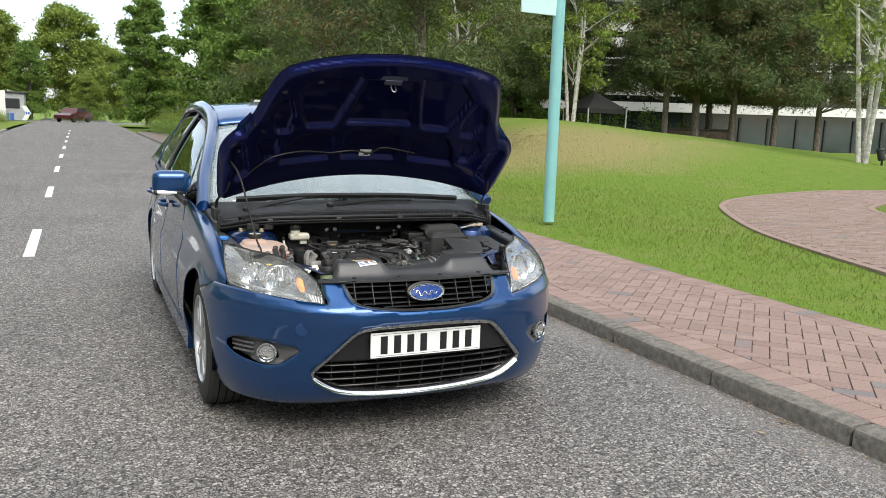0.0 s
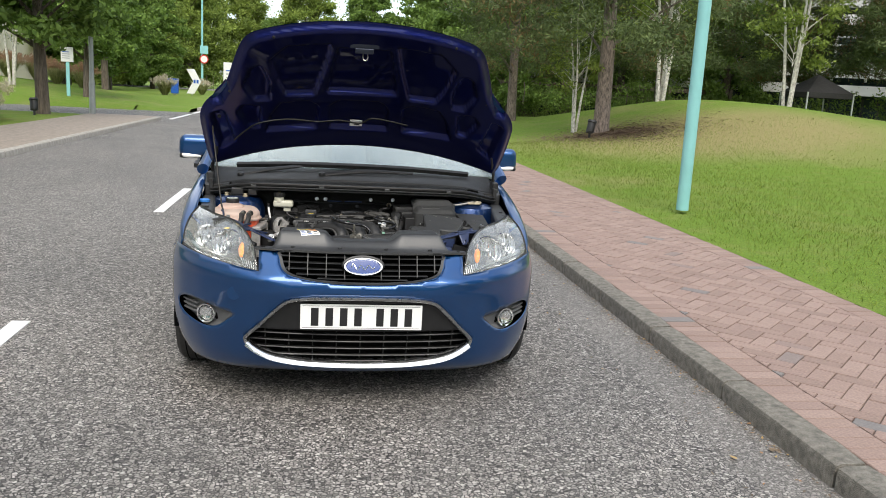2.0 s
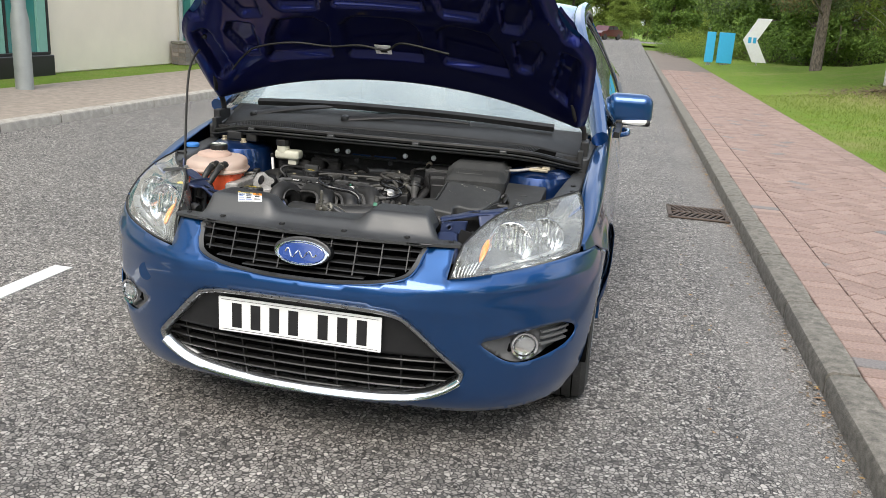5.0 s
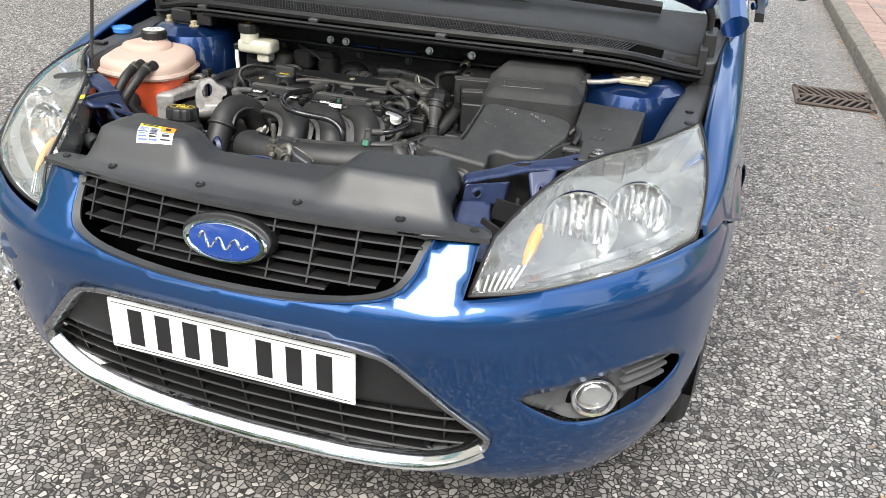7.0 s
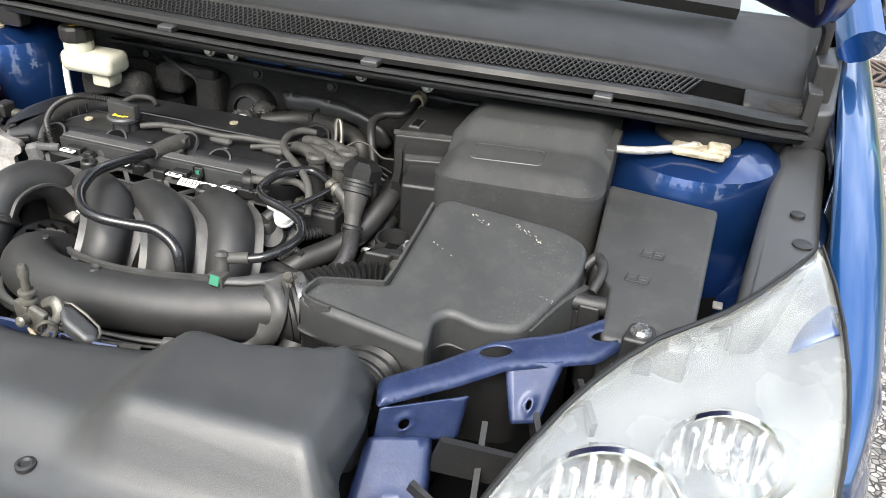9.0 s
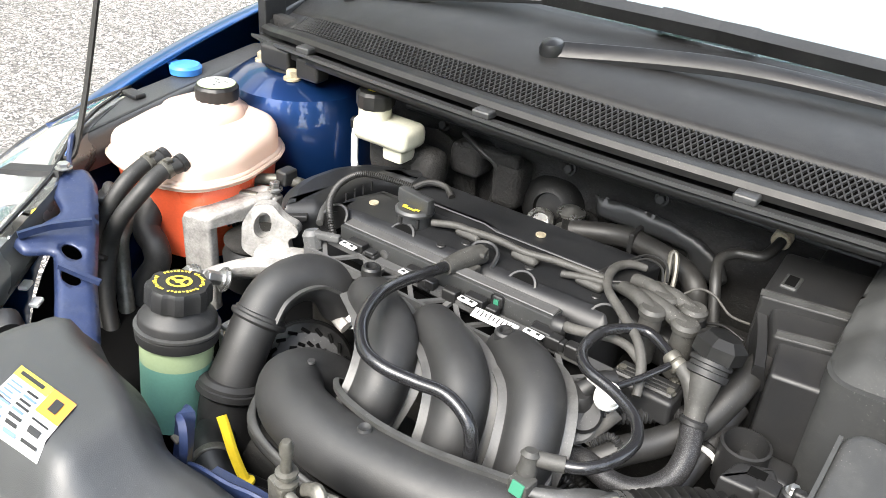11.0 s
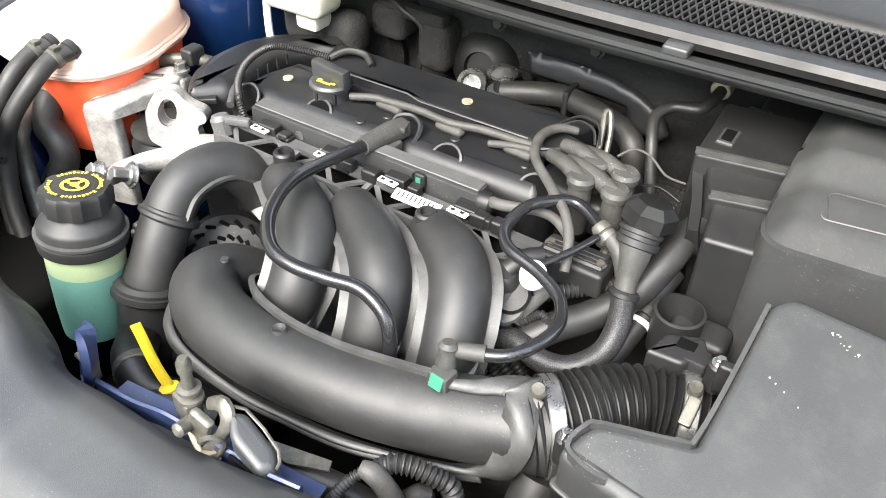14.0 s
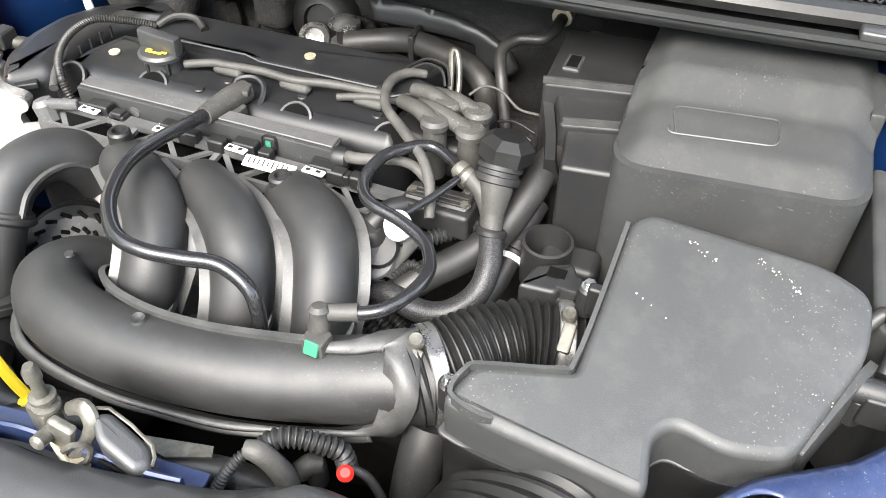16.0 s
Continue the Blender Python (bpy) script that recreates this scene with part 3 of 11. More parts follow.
PLAN = curve([(0, 0.0), (0.14, 0.004), (0.28, 0.014), (0.42, 0.036), (0.547, 0.078), (0.667, 0.155), (0.745, 0.235), (0.811, 0.335), (0.859, 0.47), (0.879, 0.64), (0.887, 0.86), (0.892, 1.15),
              (0.898, 1.6), (0.900, 2.4), (0.895, 3.2), (0.875, 3.8), (0.82, 4.15), (0.62, 4.30), (0.0, 4.36)], 10)
PL = np.r_[0, np.cumsum([np.linalg.norm(b - a) for a, b in zip(PLAN, PLAN[1:])])]
PX, PY = np.array([p[0] for p in PLAN]), np.array([p[1] for p in PLAN])
FRONT = pchip((0.12, 0.165, 0.20, 0.25, 0.32, 0.40, 0.50, 0.55, 0.59, 0.62, 0.66, 0.70, 0.75), (0.16, 0.105, 0.062, 0.036, 0.018, 0.0, -0.020, -0.030, -0.026, -0.008, 0.030, 0.072, 0.13))
FLANK = pchip((0.12, 0.175, 0.25, 0.35, 0.45, 0.56, 0.62, 0.67, 0.72, 0.80, 0.92, 1.0), (0.09, 0.06, 0.026, 0.006, 0.0, 0.0, 0.008, 0.024, 0.034, 0.04, 0.055, 0.085))


def s_at_x(x):
    k = len(PX) // 2
    return float(np.interp(x, PX[:k], PL[:k]))


def s_at_y(y):
    return float(np.interp(y, PY, PL))


def skin(s, z, inset=0.0):
    """A place on the car's outer skin: s metres round the plan from the nose, at height z, pushed in by inset."""
    x, y = np.interp(s, PL, PX), np.interp(s, PL, PY)
    e = 0.012
    back = s - e
    dx = np.interp(s + e, PL, PX) - np.interp(abs(back), PL, PX) * (1 if back >= 0 else -1)
    dy = np.interp(s + e, PL, PY) - np.interp(abs(back), PL, PY)
    n = math.hypot(dx, dy)
    w = sstep(0.30, 0.82, s)
    d = FRONT(z) * (1 - w) + FLANK(z) * w + inset
    # the crease that runs from the lamp's tip to the nose
    d -= 0.010 * math.exp(-((z - 0.603 - 0.035 * (s - 0.45)) / 0.018) ** 2) * sstep(0.30, 0.42, s) * (1 - sstep(0.8, 1.0, s))
    return (x - dy / n * d, y + dx / n * d, z)


def fx(*xz):
    """Front points given by x and z, as places on the skin's own plane."""
    return [(s_at_x(x), z) for x, z in xz]


WY, WZ, WR = 0.80, 0.318, 0.318            # front axle and tyre radius
WY2 = WY + 2.64
SW, SW2 = s_at_y(WY), s_at_y(WY2)
ARCH = 0.346

# outlines on the skin, right half
lamp_under = fx((0.437, 0.629), (0.50, 0.636), (0.60, 0.648), (0.70, 0.660), (0.80, 0.670))
arch_front = [(SW + ARCH * math.cos(a), WZ + ARCH * math.sin(a)) for a in np.linspace(radians(133), radians(203), 12)]
bumper_line = (fx((0, 0.594), (0.12, 0.596), (0.24, 0.606), (0.315, 0.622), (0.345, 0.645), (0.366, 0.685), (0.378, 0.706), (0.42, 0.714), (0.462, 0.712), (0.447, 0.66)) + lamp_under
               + [(s_at_y(0.47), 0.668), (s_at_y(0.56), 0.632), (s_at_y(0.66), 0.600)] + arch_front + [(s_at_y(0.42), 0.178)] + fx((0.70, 0.172), (0.5, 0.168), (0.3, 0.166), (0, 0.165)))
INTAKE = fx((0, 0.540), (0.20, 0.535), (0.285, 0.524), (0.335, 0.500), (0.43, 0.405), (0.492, 0.345), (0.503, 0.322), (0.488, 0.290), (0.43, 0.248), (0.36, 0.222), (0.25, 0.206), (0.12, 0.199), (0, 0.197))
INTAKE = [tuple(p) for p in curve(INTAKE[:1] + INTAKE[1:], 3)]
FOG = [tuple(p) for p in curve(fx((0.545, 0.432), (0.60, 0.447), (0.66, 0.459), (0.725, 0.468), (0.775, 0.462), (0.805, 0.440), (0.808, 0.412), (0.785, 0.385), (0.74, 0.366), (0.68, 0.355), (0.63, 0.362), (0.585, 0.392)), 4, True)]

half = sheet([p for p in bumper_line[:-1]] + [bumper_line[-1]] + INTAKE[::-1], [FOG], skin, 0.016)
bumper = solid("bumper", *both(*half), BLUE, car, "blue painted front bumper", weld=0.0006, sharp=50)
thick(bumper, 0.003)
bm = bmesh.new()
edge = [skin(s, z, 0.0005) for s, z in bumper_line[:7]]
tube(bm, [(-q[0], q[1], q[2]) for q in edge[::-1][:-1]] + edge, 0.0036, 8, 3)
part("upper_edge", bm, BLUE, bumper)

FOGPL = mat("matt_grey_moulding", (0.115, 0.117, 0.12), 0.55, var=0.15, scale=12, grain=900, relief=0.3, dust=0.12)
for sg, word in SIDES:
    # fog lamp recess and lamp
    def fogskin(s, z):
        c = s_at_x(0.70)
        p = skin(s, z, 0.004 + 0.028 * min(1.0, max(0.0, (0.062 - abs(z - 0.412)) / 0.02)) * sstep(0.54, 0.66, s))
        return (sg * p[0], p[1], p[2])
    vs, fs = sheet(FOG, [], fogskin, 0.012)
    rec = solid("fog_recess", vs, fs, FOGPL, bumper, "dark grey ribbed fog lamp recess", sharp=60)
    thick(rec, 0.003)
    for k in range(3):
        bm = bmesh.new()
        z = 0.438 - 0.02 * k
        sweep(bm, [(sg * skin(s, z + 0.006 * (s - 0.7), 0.020)[0], *skin(s, z + 0.006 * (s - 0.7), 0.020)[1:]) for s in np.linspace(s_at_x(0.725), s_at_x(0.80) - 0.003 * k, 5)],
              [(-0.006, -0.003), (0.006, -0.003), (0.006, 0.003), (-0.006, 0.003)], 3)
        part("fin", bm, FOGPL, rec)
    c = skin(s_at_x(0.672), 0.410, 0.008)
    c = Vector((sg * c[0], c[1], c[2]))
    ax = Vector((sg * 0.35, -1, 0.0)).normalized()
    fog = bmesh.new()
    lathe(fog, [(0.040, -0.03), (0.044, 0.002), (0.042, 0.008), (0.036, 0.006), (0.034, -0.004)], c, ax, 36)
    fog = part("fog_lamp", fog, CHROME, bumper, "round fog lamp with chrome ring")
    bm = bmesh.new()
    lathe(bm, [(0.034, -0.018), (0.033, -0.002), (0.024, 0.004), (0.010, 0.007), (0.001, 0.008)], c, ax, 32)
    part("lens", bm, LENS, fog)
    bm = bmesh.new()
    lathe(bm, [(0.001, -0.027), (0.014, -0.026), (0.026, -0.021), (0.033, -0.012), (0.0335, -0.012), (0.027, -0.024), (0.014, -0.029), (0.001, -0.03)], c, ax, 32)
    part("reflector", bm, GLOSSBLK, fog)
    bm = bmesh.new()
    box(bm, c - ax * 0.012 + Vector((0, 0, 0.010)), (0.026, 0.010, 0.014), 0.003, 1)
    part("bulb_shield", bm, REFLECT, fog, "bright bulb shield")

bm = bmesh.new()
q = skin(s_at_x(0.535), 0.527, -0.001)
lathe(bm, [(0.0285, -0.001), (0.0285, 0.0012), (0.0265, 0.0016), (0.001, 0.0016)], (-q[0], q[1], q[2]), (-0.28, -1, 0.05), 32)
part("towing_cap", bm, BLUE, bumper, "round painted towing eye cover")

GRILLEBLK = mat("grille_black", (0.012, 0.012, 0.012), 0.45, var=0.2, relief=0.1, dust=0.06)
# lower intake: bright frame, black plate panel, mesh
frame_pts = [skin(s, z, -0.002) for s, z in INTAKE]
loop = frame_pts + [(-p[0], p[1], p[2]) for p in frame_pts[::-1][1:-1]]
intake = bmesh.new()
k = len(loop)
rows = []
for i, p in enumerate(loop):
    d = (Vector(loop[(i + 1) % k]) - Vector(loop[i - 1])).normalized()
    out = Vector((p[0] * 0.25, -1, 0)).normalized()
    inn = d.cross(out).normalized()
    if inn.dot(Vector((0, 0, 0.36)) - Vector((p[0] * 0.6, 0, p[2]))) < 0:
        inn = -inn
    lowness = sstep(0.31, 0.235, p[2])
    w = 0.015 + 0.017 * lowness
    pp = Vector(p)
    rows.append([intake.verts.new(pp + inn * a * w + out * b) for a, b in ((-0.12, -0.01), (-0.12, 0.003), (0.0, 0.007 + 0.006 * lowness), (0.5, 0.007 - 0.008 * lowness), (0.9, -0.020 * lowness), (1.0, -0.012 - 0.014 * lowness), (1.0, -0.034))])
for i in range(k):
    a, b = rows[i], rows[(i + 1) % k]
    for j in range(6):
        intake.faces.new((a[j], a[j + 1], b[j + 1], b[j]))
SATIN = make_chrome("satin_grey_metal", (0.42, 0.43, 0.44), 0.22)
intake = part("lower_grille", intake, SATIN, car, "hexagonal lower grille in a satin and chrome frame", sharp=60)
bm = bmesh.new()
low = [skin(s, z, -0.010) for s, z in INTAKE if z < 0.30]
low = [(p[0], p[1] + 0.006, p[2] + 0.016) for p in low]
low = [(-p[0], p[1], p[2]) for p in low[:-1]] + low[::-1]
sweep(bm, low, [(0.014, -0.014), (0.012, -0.006), (0.004, 0.006), (-0.012, 0.014), (-0.016, 0.012), (0.0, -0.010)], 2, up=(0, 0, 1))
part("chrome_strip", bm, CHROME, intake, "bright chrome strip")
zc = 0.372
up_line = [(s, z) for s, z in INTAKE if z > zc]
up_line = [(s * 0.985, min(z, 0.531)) for s, z in up_line] + [(s_at_x(0.452), zc), (0, zc)]
vs, fs = sheet(up_line, [], lambda s, z: skin(s, z, 0.024), 0.02)
panel = solid("plate_panel", *both(vs, fs), GLOSSBLK, intake, "plain black panel behind the number plate", weld=0.0006, sharp=60)
thick(panel, 0.004)
for z in (0.355, 0.322, 0.289, 0.256, 0.226):
    xm = float(np.interp(z, [0.197, 0.206, 0.222, 0.248, 0.290, 0.322, 0.345, 0.405], [0.10, 0.25, 0.36, 0.43, 0.488, 0.503, 0.492, 0.43])) - 0.012
    bm = bmesh.new()
    sweep(bm, [(sg2 * skin(s_at_x(abs(x)), z, 0.035)[0], *skin(s_at_x(abs(x)), z, 0.035)[1:]) for x in np.linspace(-xm, xm, 15) for sg2 in ((1 if x > 0 else -1),)],
          [(-0.014, -0.002), (0.012, -0.003), (0.014, 0.0), (0.012, 0.003), (-0.014, 0.002)], 1)
    part("slat", bm, GRILLEBLK, intake)
for i in range(-4, 5):
    x = i * 0.105
    zlo = float(np.interp(abs(x), [0, 0.12, 0.25, 0.36, 0.43, 0.488, 0.503], [0.2, 0.202, 0.209, 0.225, 0.251, 0.29, 0.31]))
    bm = bmesh.new()
    pts = [skin(s_at_x(abs(x)), z, 0.037) for z in np.linspace(zlo, 0.372, 6)]
    sweep(bm, [((1 if x >= 0 else -1) * p[0], p[1], p[2]) for p in pts], [(-0.002, -0.010), (0.002, -0.010), (0.002, 0.010), (-0.002, 0.010)], 1, up=(0, -1, 0))
    part("upright", bm, GRILLEBLK, intake)
# near-black sheet behind the slats, for the shade inside the intake
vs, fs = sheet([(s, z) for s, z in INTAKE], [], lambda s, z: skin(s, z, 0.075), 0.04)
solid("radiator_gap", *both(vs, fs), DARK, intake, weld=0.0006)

# number plate, its characters as plain bars
plate = bmesh.new()
box(plate, (0, 0.0, 0.446), (0.520, 0.006, 0.111), 0.0028, 2)
plate = part("number_plate", plate, PLATE, car, "white number plate with seven dark bars")
for i, cx in enumerate((-0.199, -0.138, -0.077, -0.016, 0.078, 0.139, 0.200)):
    bm = bmesh.new()
    box(bm, (cx, -0.0035, 0.446), (0.032, 0.0012, 0.079), 0.0004, 1)
    part("bar", bm, INK, plate, smooth=False)
bm = bmesh.new()
for a, b in (((-0.25, 0.494), (0.25, 0.494)), ((-0.25, 0.398), (0.25, 0.398))):
    box(bm, ((a[0] + b[0]) / 2, -0.0033, a[1]), (0.5, 0.0008, 0.0012))
part("border_line", bm, INK, plate, smooth=False)

# upper grille with its oval badge
gline = fx((0, 0.598), (0.12, 0.600), (0.24, 0.610), (0.312, 0.627), (0.340, 0.650), (0.360, 0.688), (0.366, 0.703), (0.30, 0.706), (0.15, 0.708), (0, 0.709))
grille = bmesh.new()
gp = [skin(s, z, 0.002) for s, z in gline[:8]]
gp = [(-p[0], p[1], p[2]) for p in gp[::-1][:-1]] + gp
sweep(grille, gp, [(-0.007, -0.003), (0.007, -0.004), (0.008, 0.002), (-0.006, 0.004)], 4)
grille = part("upper_grille", grille, COVERPL, car, "black slatted upper grille")
for z, xm in ((0.690, 0.356), (0.666, 0.344), (0.642, 0.326), (0.621, 0.280), (0.606, 0.19)):
    bm = bmesh.new()
    sweep(bm, [((1 if x > 0 else -1) * skin(s_at_x(abs(x)), z, 0)[0], 0.030 + skin(s_at_x(abs(x)), 0.645, 0)[1] + (z - 0.64) * 0.5, z) for x in np.linspace(-xm, xm, 17)],
          [(-0.016, -0.0014), (0.013, -0.0022), (0.016, 0.0), (0.013, 0.0022), (-0.016, 0.0014)], 1)
    part("slat", bm, GRILLEBLK, grille)
for i in range(-4, 5):
    if i == 0:
        continue
    x = i * 0.078
    zlo = float(np.interp(abs(x), [0, 0.12, 0.24, 0.312, 0.34], [0.602, 0.604, 0.614, 0.63, 0.652]))
    bm = bmesh.new()
    sweep(bm, [(x, 0.028 + skin(s_at_x(abs(x)), 0.645, 0)[1] + (z - 0.64) * 0.5, z) for z in np.linspace(zlo, 0.708, 5)], [(-0.0018, -0.012), (0.0018, -0.012), (0.0018, 0.012), (-0.0018, 0.012)], 1, up=(0, -1, 0))
    part("upright", bm, GRILLEBLK, grille)
# near-black sheet that puts shade behind the upper grille
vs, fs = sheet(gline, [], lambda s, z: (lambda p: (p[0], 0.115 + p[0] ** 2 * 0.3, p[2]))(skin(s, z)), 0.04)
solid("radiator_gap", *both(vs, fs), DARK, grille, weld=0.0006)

BADGE = mat("badge_blue", (0.012, 0.045, 0.22), 0.25, var=0.05, coat=1.0, relief=0)


def oval(bm, c, a, b, profile, tilt=0.0, n=44):
    """An oval boss facing the front: profile of (share of the outline, height)."""
    rot = Matrix.Rotation(radians(tilt), 3, "X")
    rows = [[bm.verts.new(Vector(c) + rot @ Vector((a * math.cos(2 * math.pi * i / n) * k - (1 - k) * 0, -h, b * math.sin(2 * math.pi * i / n) * (k - (1 - k) * (a / b - 1) * 0.0)))) for i in range(n)] for k, h in profile]
    for r0, r1 in zip(rows, rows[1:]):
        for i in range(n):
            bm.faces.new((r0[i], r0[(i + 1) % n], r1[(i + 1) % n], r1[i]))
    bm.faces.new(rows[-1])


bm = bmesh.new()
oval(bm, (0, 0.045, 0.662), 0.092, 0.043, [(1.0, 0.0), (1.0, 0.018), (0.96, 0.024), (0.85, 0.026)], -18)
badge = part("badge", bm, GLOSSBLK, grille, "oval blue badge with a chrome rim")
bm = bmesh.new()
oval(bm, (0, 0.022, 0.662), 0.085, 0.0385, [(1.0, 0.0), (1.0, 0.006), (0.96, 0.011), (0.88, 0.011), (0.82, 0.006)], -18)
part("rim", bm, CHROME, badge)
bm = bmesh.new()
oval(bm, (0, 0.0205, 0.662), 0.071, 0.0300, [(1.0, 0.0), (1.0, 0.007), (0.6, 0.0078), (0.05, 0.008)], -18)
part("field", bm, BADGE, badge)
rot = Matrix.Rotation(radians(-18), 4, "X")
bm = bmesh.new()
swirl = []
for i in range(46):
    t = i / 45
    q = Vector((-0.050 + 0.098 * t, 0.0, (0.013 - 0.006 * t) * math.sin(t * 19.0) + 0.002 * math.cos(t * 7)))
    swirl.append(Matrix.Translation((0, 0.0116, 0.662)) @ rot @ q)
tube(bm, swirl, [0.0022 + 0.0008 * math.sin(i * 0.9) for i in range(46)], 6, 2)
part("swirl", bm, CHROME, badge, "plain silver flourish")

# headlamps
BOWL = mat("silver_lamp_bowl", (0.095, 0.10, 0.10), 0.26, metal=0.5, var=0.08, relief=0)
LBOT = curve([(0.438, 0.070, 0.622), (0.52, 0.098, 0.630), (0.62, 0.158, 0.643), (0.71, 0.238, 0.657), (0.793, 0.358, 0.674)], 6)
LTOP = curve([(0.462, 0.128, 0.714), (0.500, 0.230, 0.752), (0.548, 0.335, 0.779), (0.605, 0.425, 0.790), (0.66, 0.480, 0.796), (0.715, 0.560, 0.806), (0.762, 0.655, 0.808)], 6)


def along(path, t):
    d = np.r_[0, np.cumsum([np.linalg.norm(b - a) for a, b in zip(path, path[1:])])]
    return np.array([np.interp(t * d[-1], d, [p[c] for p in path]) for c in range(3)])


def lamp_skin(u, v, out=0.0):
    a, b = along(LBOT, u), along(LTOP, u)
    p = a * (1 - v) + b * v
    bulge = 0.030 * 4 * v * (1 - v) * (0.35 + 0.65 * u) + out
    n = np.array([0.45 * u + 0.15, -0.75, 0.60])
    n /= np.linalg.norm(n)
    return tuple(p + n * bulge)


for sg, word in SIDES:
    def lf(u, v, out=0.0):
        p = lamp_skin(u, v, out)
        return (sg * p[0], p[1], p[2])
    lamp = solid("headlamp", *grid(lambda u, v: lf(u, v, -0.012 - 0.060 * min(1, 6 * v, 6 * (1 - v), 8 * u, 8 * (1 - u)) ** 0.7), 26, 14), BOWL, car, "clear headlamp with round reflectors and amber indicator", sharp=70)
    lens = solid("lens", *grid(lf, 30, 16), LENS, lamp, "clear plastic lens", sharp=80)
    thick(lens, 0.003)
    lens.visible_shadow = False
    # dark rim round the lens
    bm = bmesh.new()
    rim = [lf(u, 0, 0.001) for u in np.linspace(0, 1, 14)] + [lf(1, v, 0.001) for v in np.linspace(0, 1, 7)[1:]] + [lf(u, 1, 0.001) for u in np.linspace(1, 0, 14)[1:]] + [lf(0, v, 0.001) for v in np.linspace(1, 0, 5)[1:-1]]
    tube(bm, rim + rim[:1], 0.0028, 6, 1, False)
    part("seal", bm, RUBBER, lamp)
    for nm, u, v, r in (("main_reflector", 0.43, 0.47, 0.068), ("dip_reflector", 0.685, 0.44, 0.058)):
        c = Vector(lf(u, v, -0.045))
        ax = Vector((sg * 0.22, -1, 0.12))
        bm = bmesh.new()
        lathe(bm, [(r * 0.10, -0.030), (r * 0.5, -0.024), (r * 0.8, -0.012), (r * 0.97, 0.008), (r * 1.03, 0.010), (r * 1.05, 0.004), (r * 0.85, -0.020), (r * 0.5, -0.032), (r * 0.1, -0.036)], c, ax, 40)
        ref = part(nm, bm, REFLECT, lamp, "faceted chrome reflector bowl")
        bm = bmesh.new()
        q = ax.normalized().to_track_quat("Z", "Y").to_matrix()
        for i in range(9):
            y = (i - 4) / 4.6 * r
            w = math.sqrt(max(r * r * 0.86 - y * y, 1e-5))
            box(bm, (0, 0, 0), (r * 0.14, w * (1.55 if i % 2 else 1.2), 0.010), 0.003, 1, Matrix.Translation(c - ax.normalized() * (0.016 - 0.010 * abs(y) / r)) @ (q @ Matrix.Rotation(radians(8 * (i % 3 - 1)), 3, "Y")).to_4x4() @ Matrix.Translation((y, 0, 0)))
        part("facet", bm, REFLECT, ref)
        bm = bmesh.new()
        lathe(bm, [(0.012, -0.02), (0.013, 0.0), (0.010, 0.012), (0.003, 0.016)], c, ax, 16)
        part("bulb", bm, STEEL, ref)
    AMBER = bpy.data.materials.get("amber_plastic") or mat("amber_plastic", (0.85, 0.25, 0.04), 0.3, var=0.15, relief=0)
    bm = bmesh.new()
    tube(bm, [lf(0.190, 0.30, -0.014), lf(0.205, 0.40, -0.016), lf(0.225, 0.54, -0.018), lf(0.240, 0.64, -0.020)], [0.006, 0.015, 0.017, 0.008], 12, 5, True, 0.5)
    part("indicator", bm, AMBER, lamp, "amber indicator bulb")
    bm = bmesh.new()
    for i in range(7):
        a, b = Vector(lf(0.03 + 0.02 * i, 0.08, -0.010)), Vector(lf(0.02 + 0.03 * i, 0.30, -0.014))
        tube(bm, [a, b], 0.0022, 6, 1)
    part("ribbed_reflex", bm, SATIN, lamp)
    bm = bmesh.new()
    sweep(bm, [lf(u, 0.13 + 0.02 * u, -0.020) for u in np.linspace(0.16, 0.9, 12)], [(-0.010, -0.002), (0.010, -0.002), (0.012, 0.003), (-0.008, 0.004)], 2)
    part("lower_trim", bm, SATIN, lamp, "satin metal lower trim")

# front wings
TOPZ = pchip((0.35, 0.50, 0.66, 0.78, 0.90, 1.05, 1.30, 1.55), (0.678, 0.745, 0.808, 0.842, 0.868, 0.892, 0.922, 0.945))
TOPX = pchip((0.35, 0.50, 0.66, 0.78, 0.90, 1.05, 1.30, 1.55), (0.798, 0.786, 0.772, 0.774, 0.778, 0.785, 0.815, 0.840))


def wing_foot(y):
    r = ARCH * ARCH - (y - WY) ** 2
    arch = WZ + math.sqrt(r) if r > 0 else 0.0
    if y < WY:
        return max(arch, pchip((0.35, 0.47, 0.56, 0.66), (0.672, 0.667, 0.636, 0.604))(y) if y < 0.66 else arch)
    return max(arch, 0.20)


def wing(u, v):
    y = 0.372 + u * (1.44 - 0.372)
    zb, zt, xt = wing_foot(y), TOPZ(y), TOPX(y)
    s = s_at_y(y)
    zs = zt - 0.035 * sstep(0.36, 0.7, y) - 0.004
    foot = skin(s, zb)
    if v < 0.62:
        z = zb + (max(zs, zb + 0.002) - zb) * v / 0.62
        p = np.array(skin(s, z))
        p[0] += 0.010 * math.exp(-((math.hypot(y - WY, z - WZ) - ARCH) / 0.03) ** 2)
        return tuple(p)
    t = (v - 0.62) / 0.38
    p0 = np.array(skin(s, max(zs, zb + 0.002)))
    p2 = np.array((xt, y, zt))
    p1 = np.array((p0[0] - 0.012, y, zt + 0.010 * sstep(0.36, 0.7, y)))
    return tuple((1 - t) ** 2 * p0 + 2 * t * (1 - t) * p1 + t * t * p2)


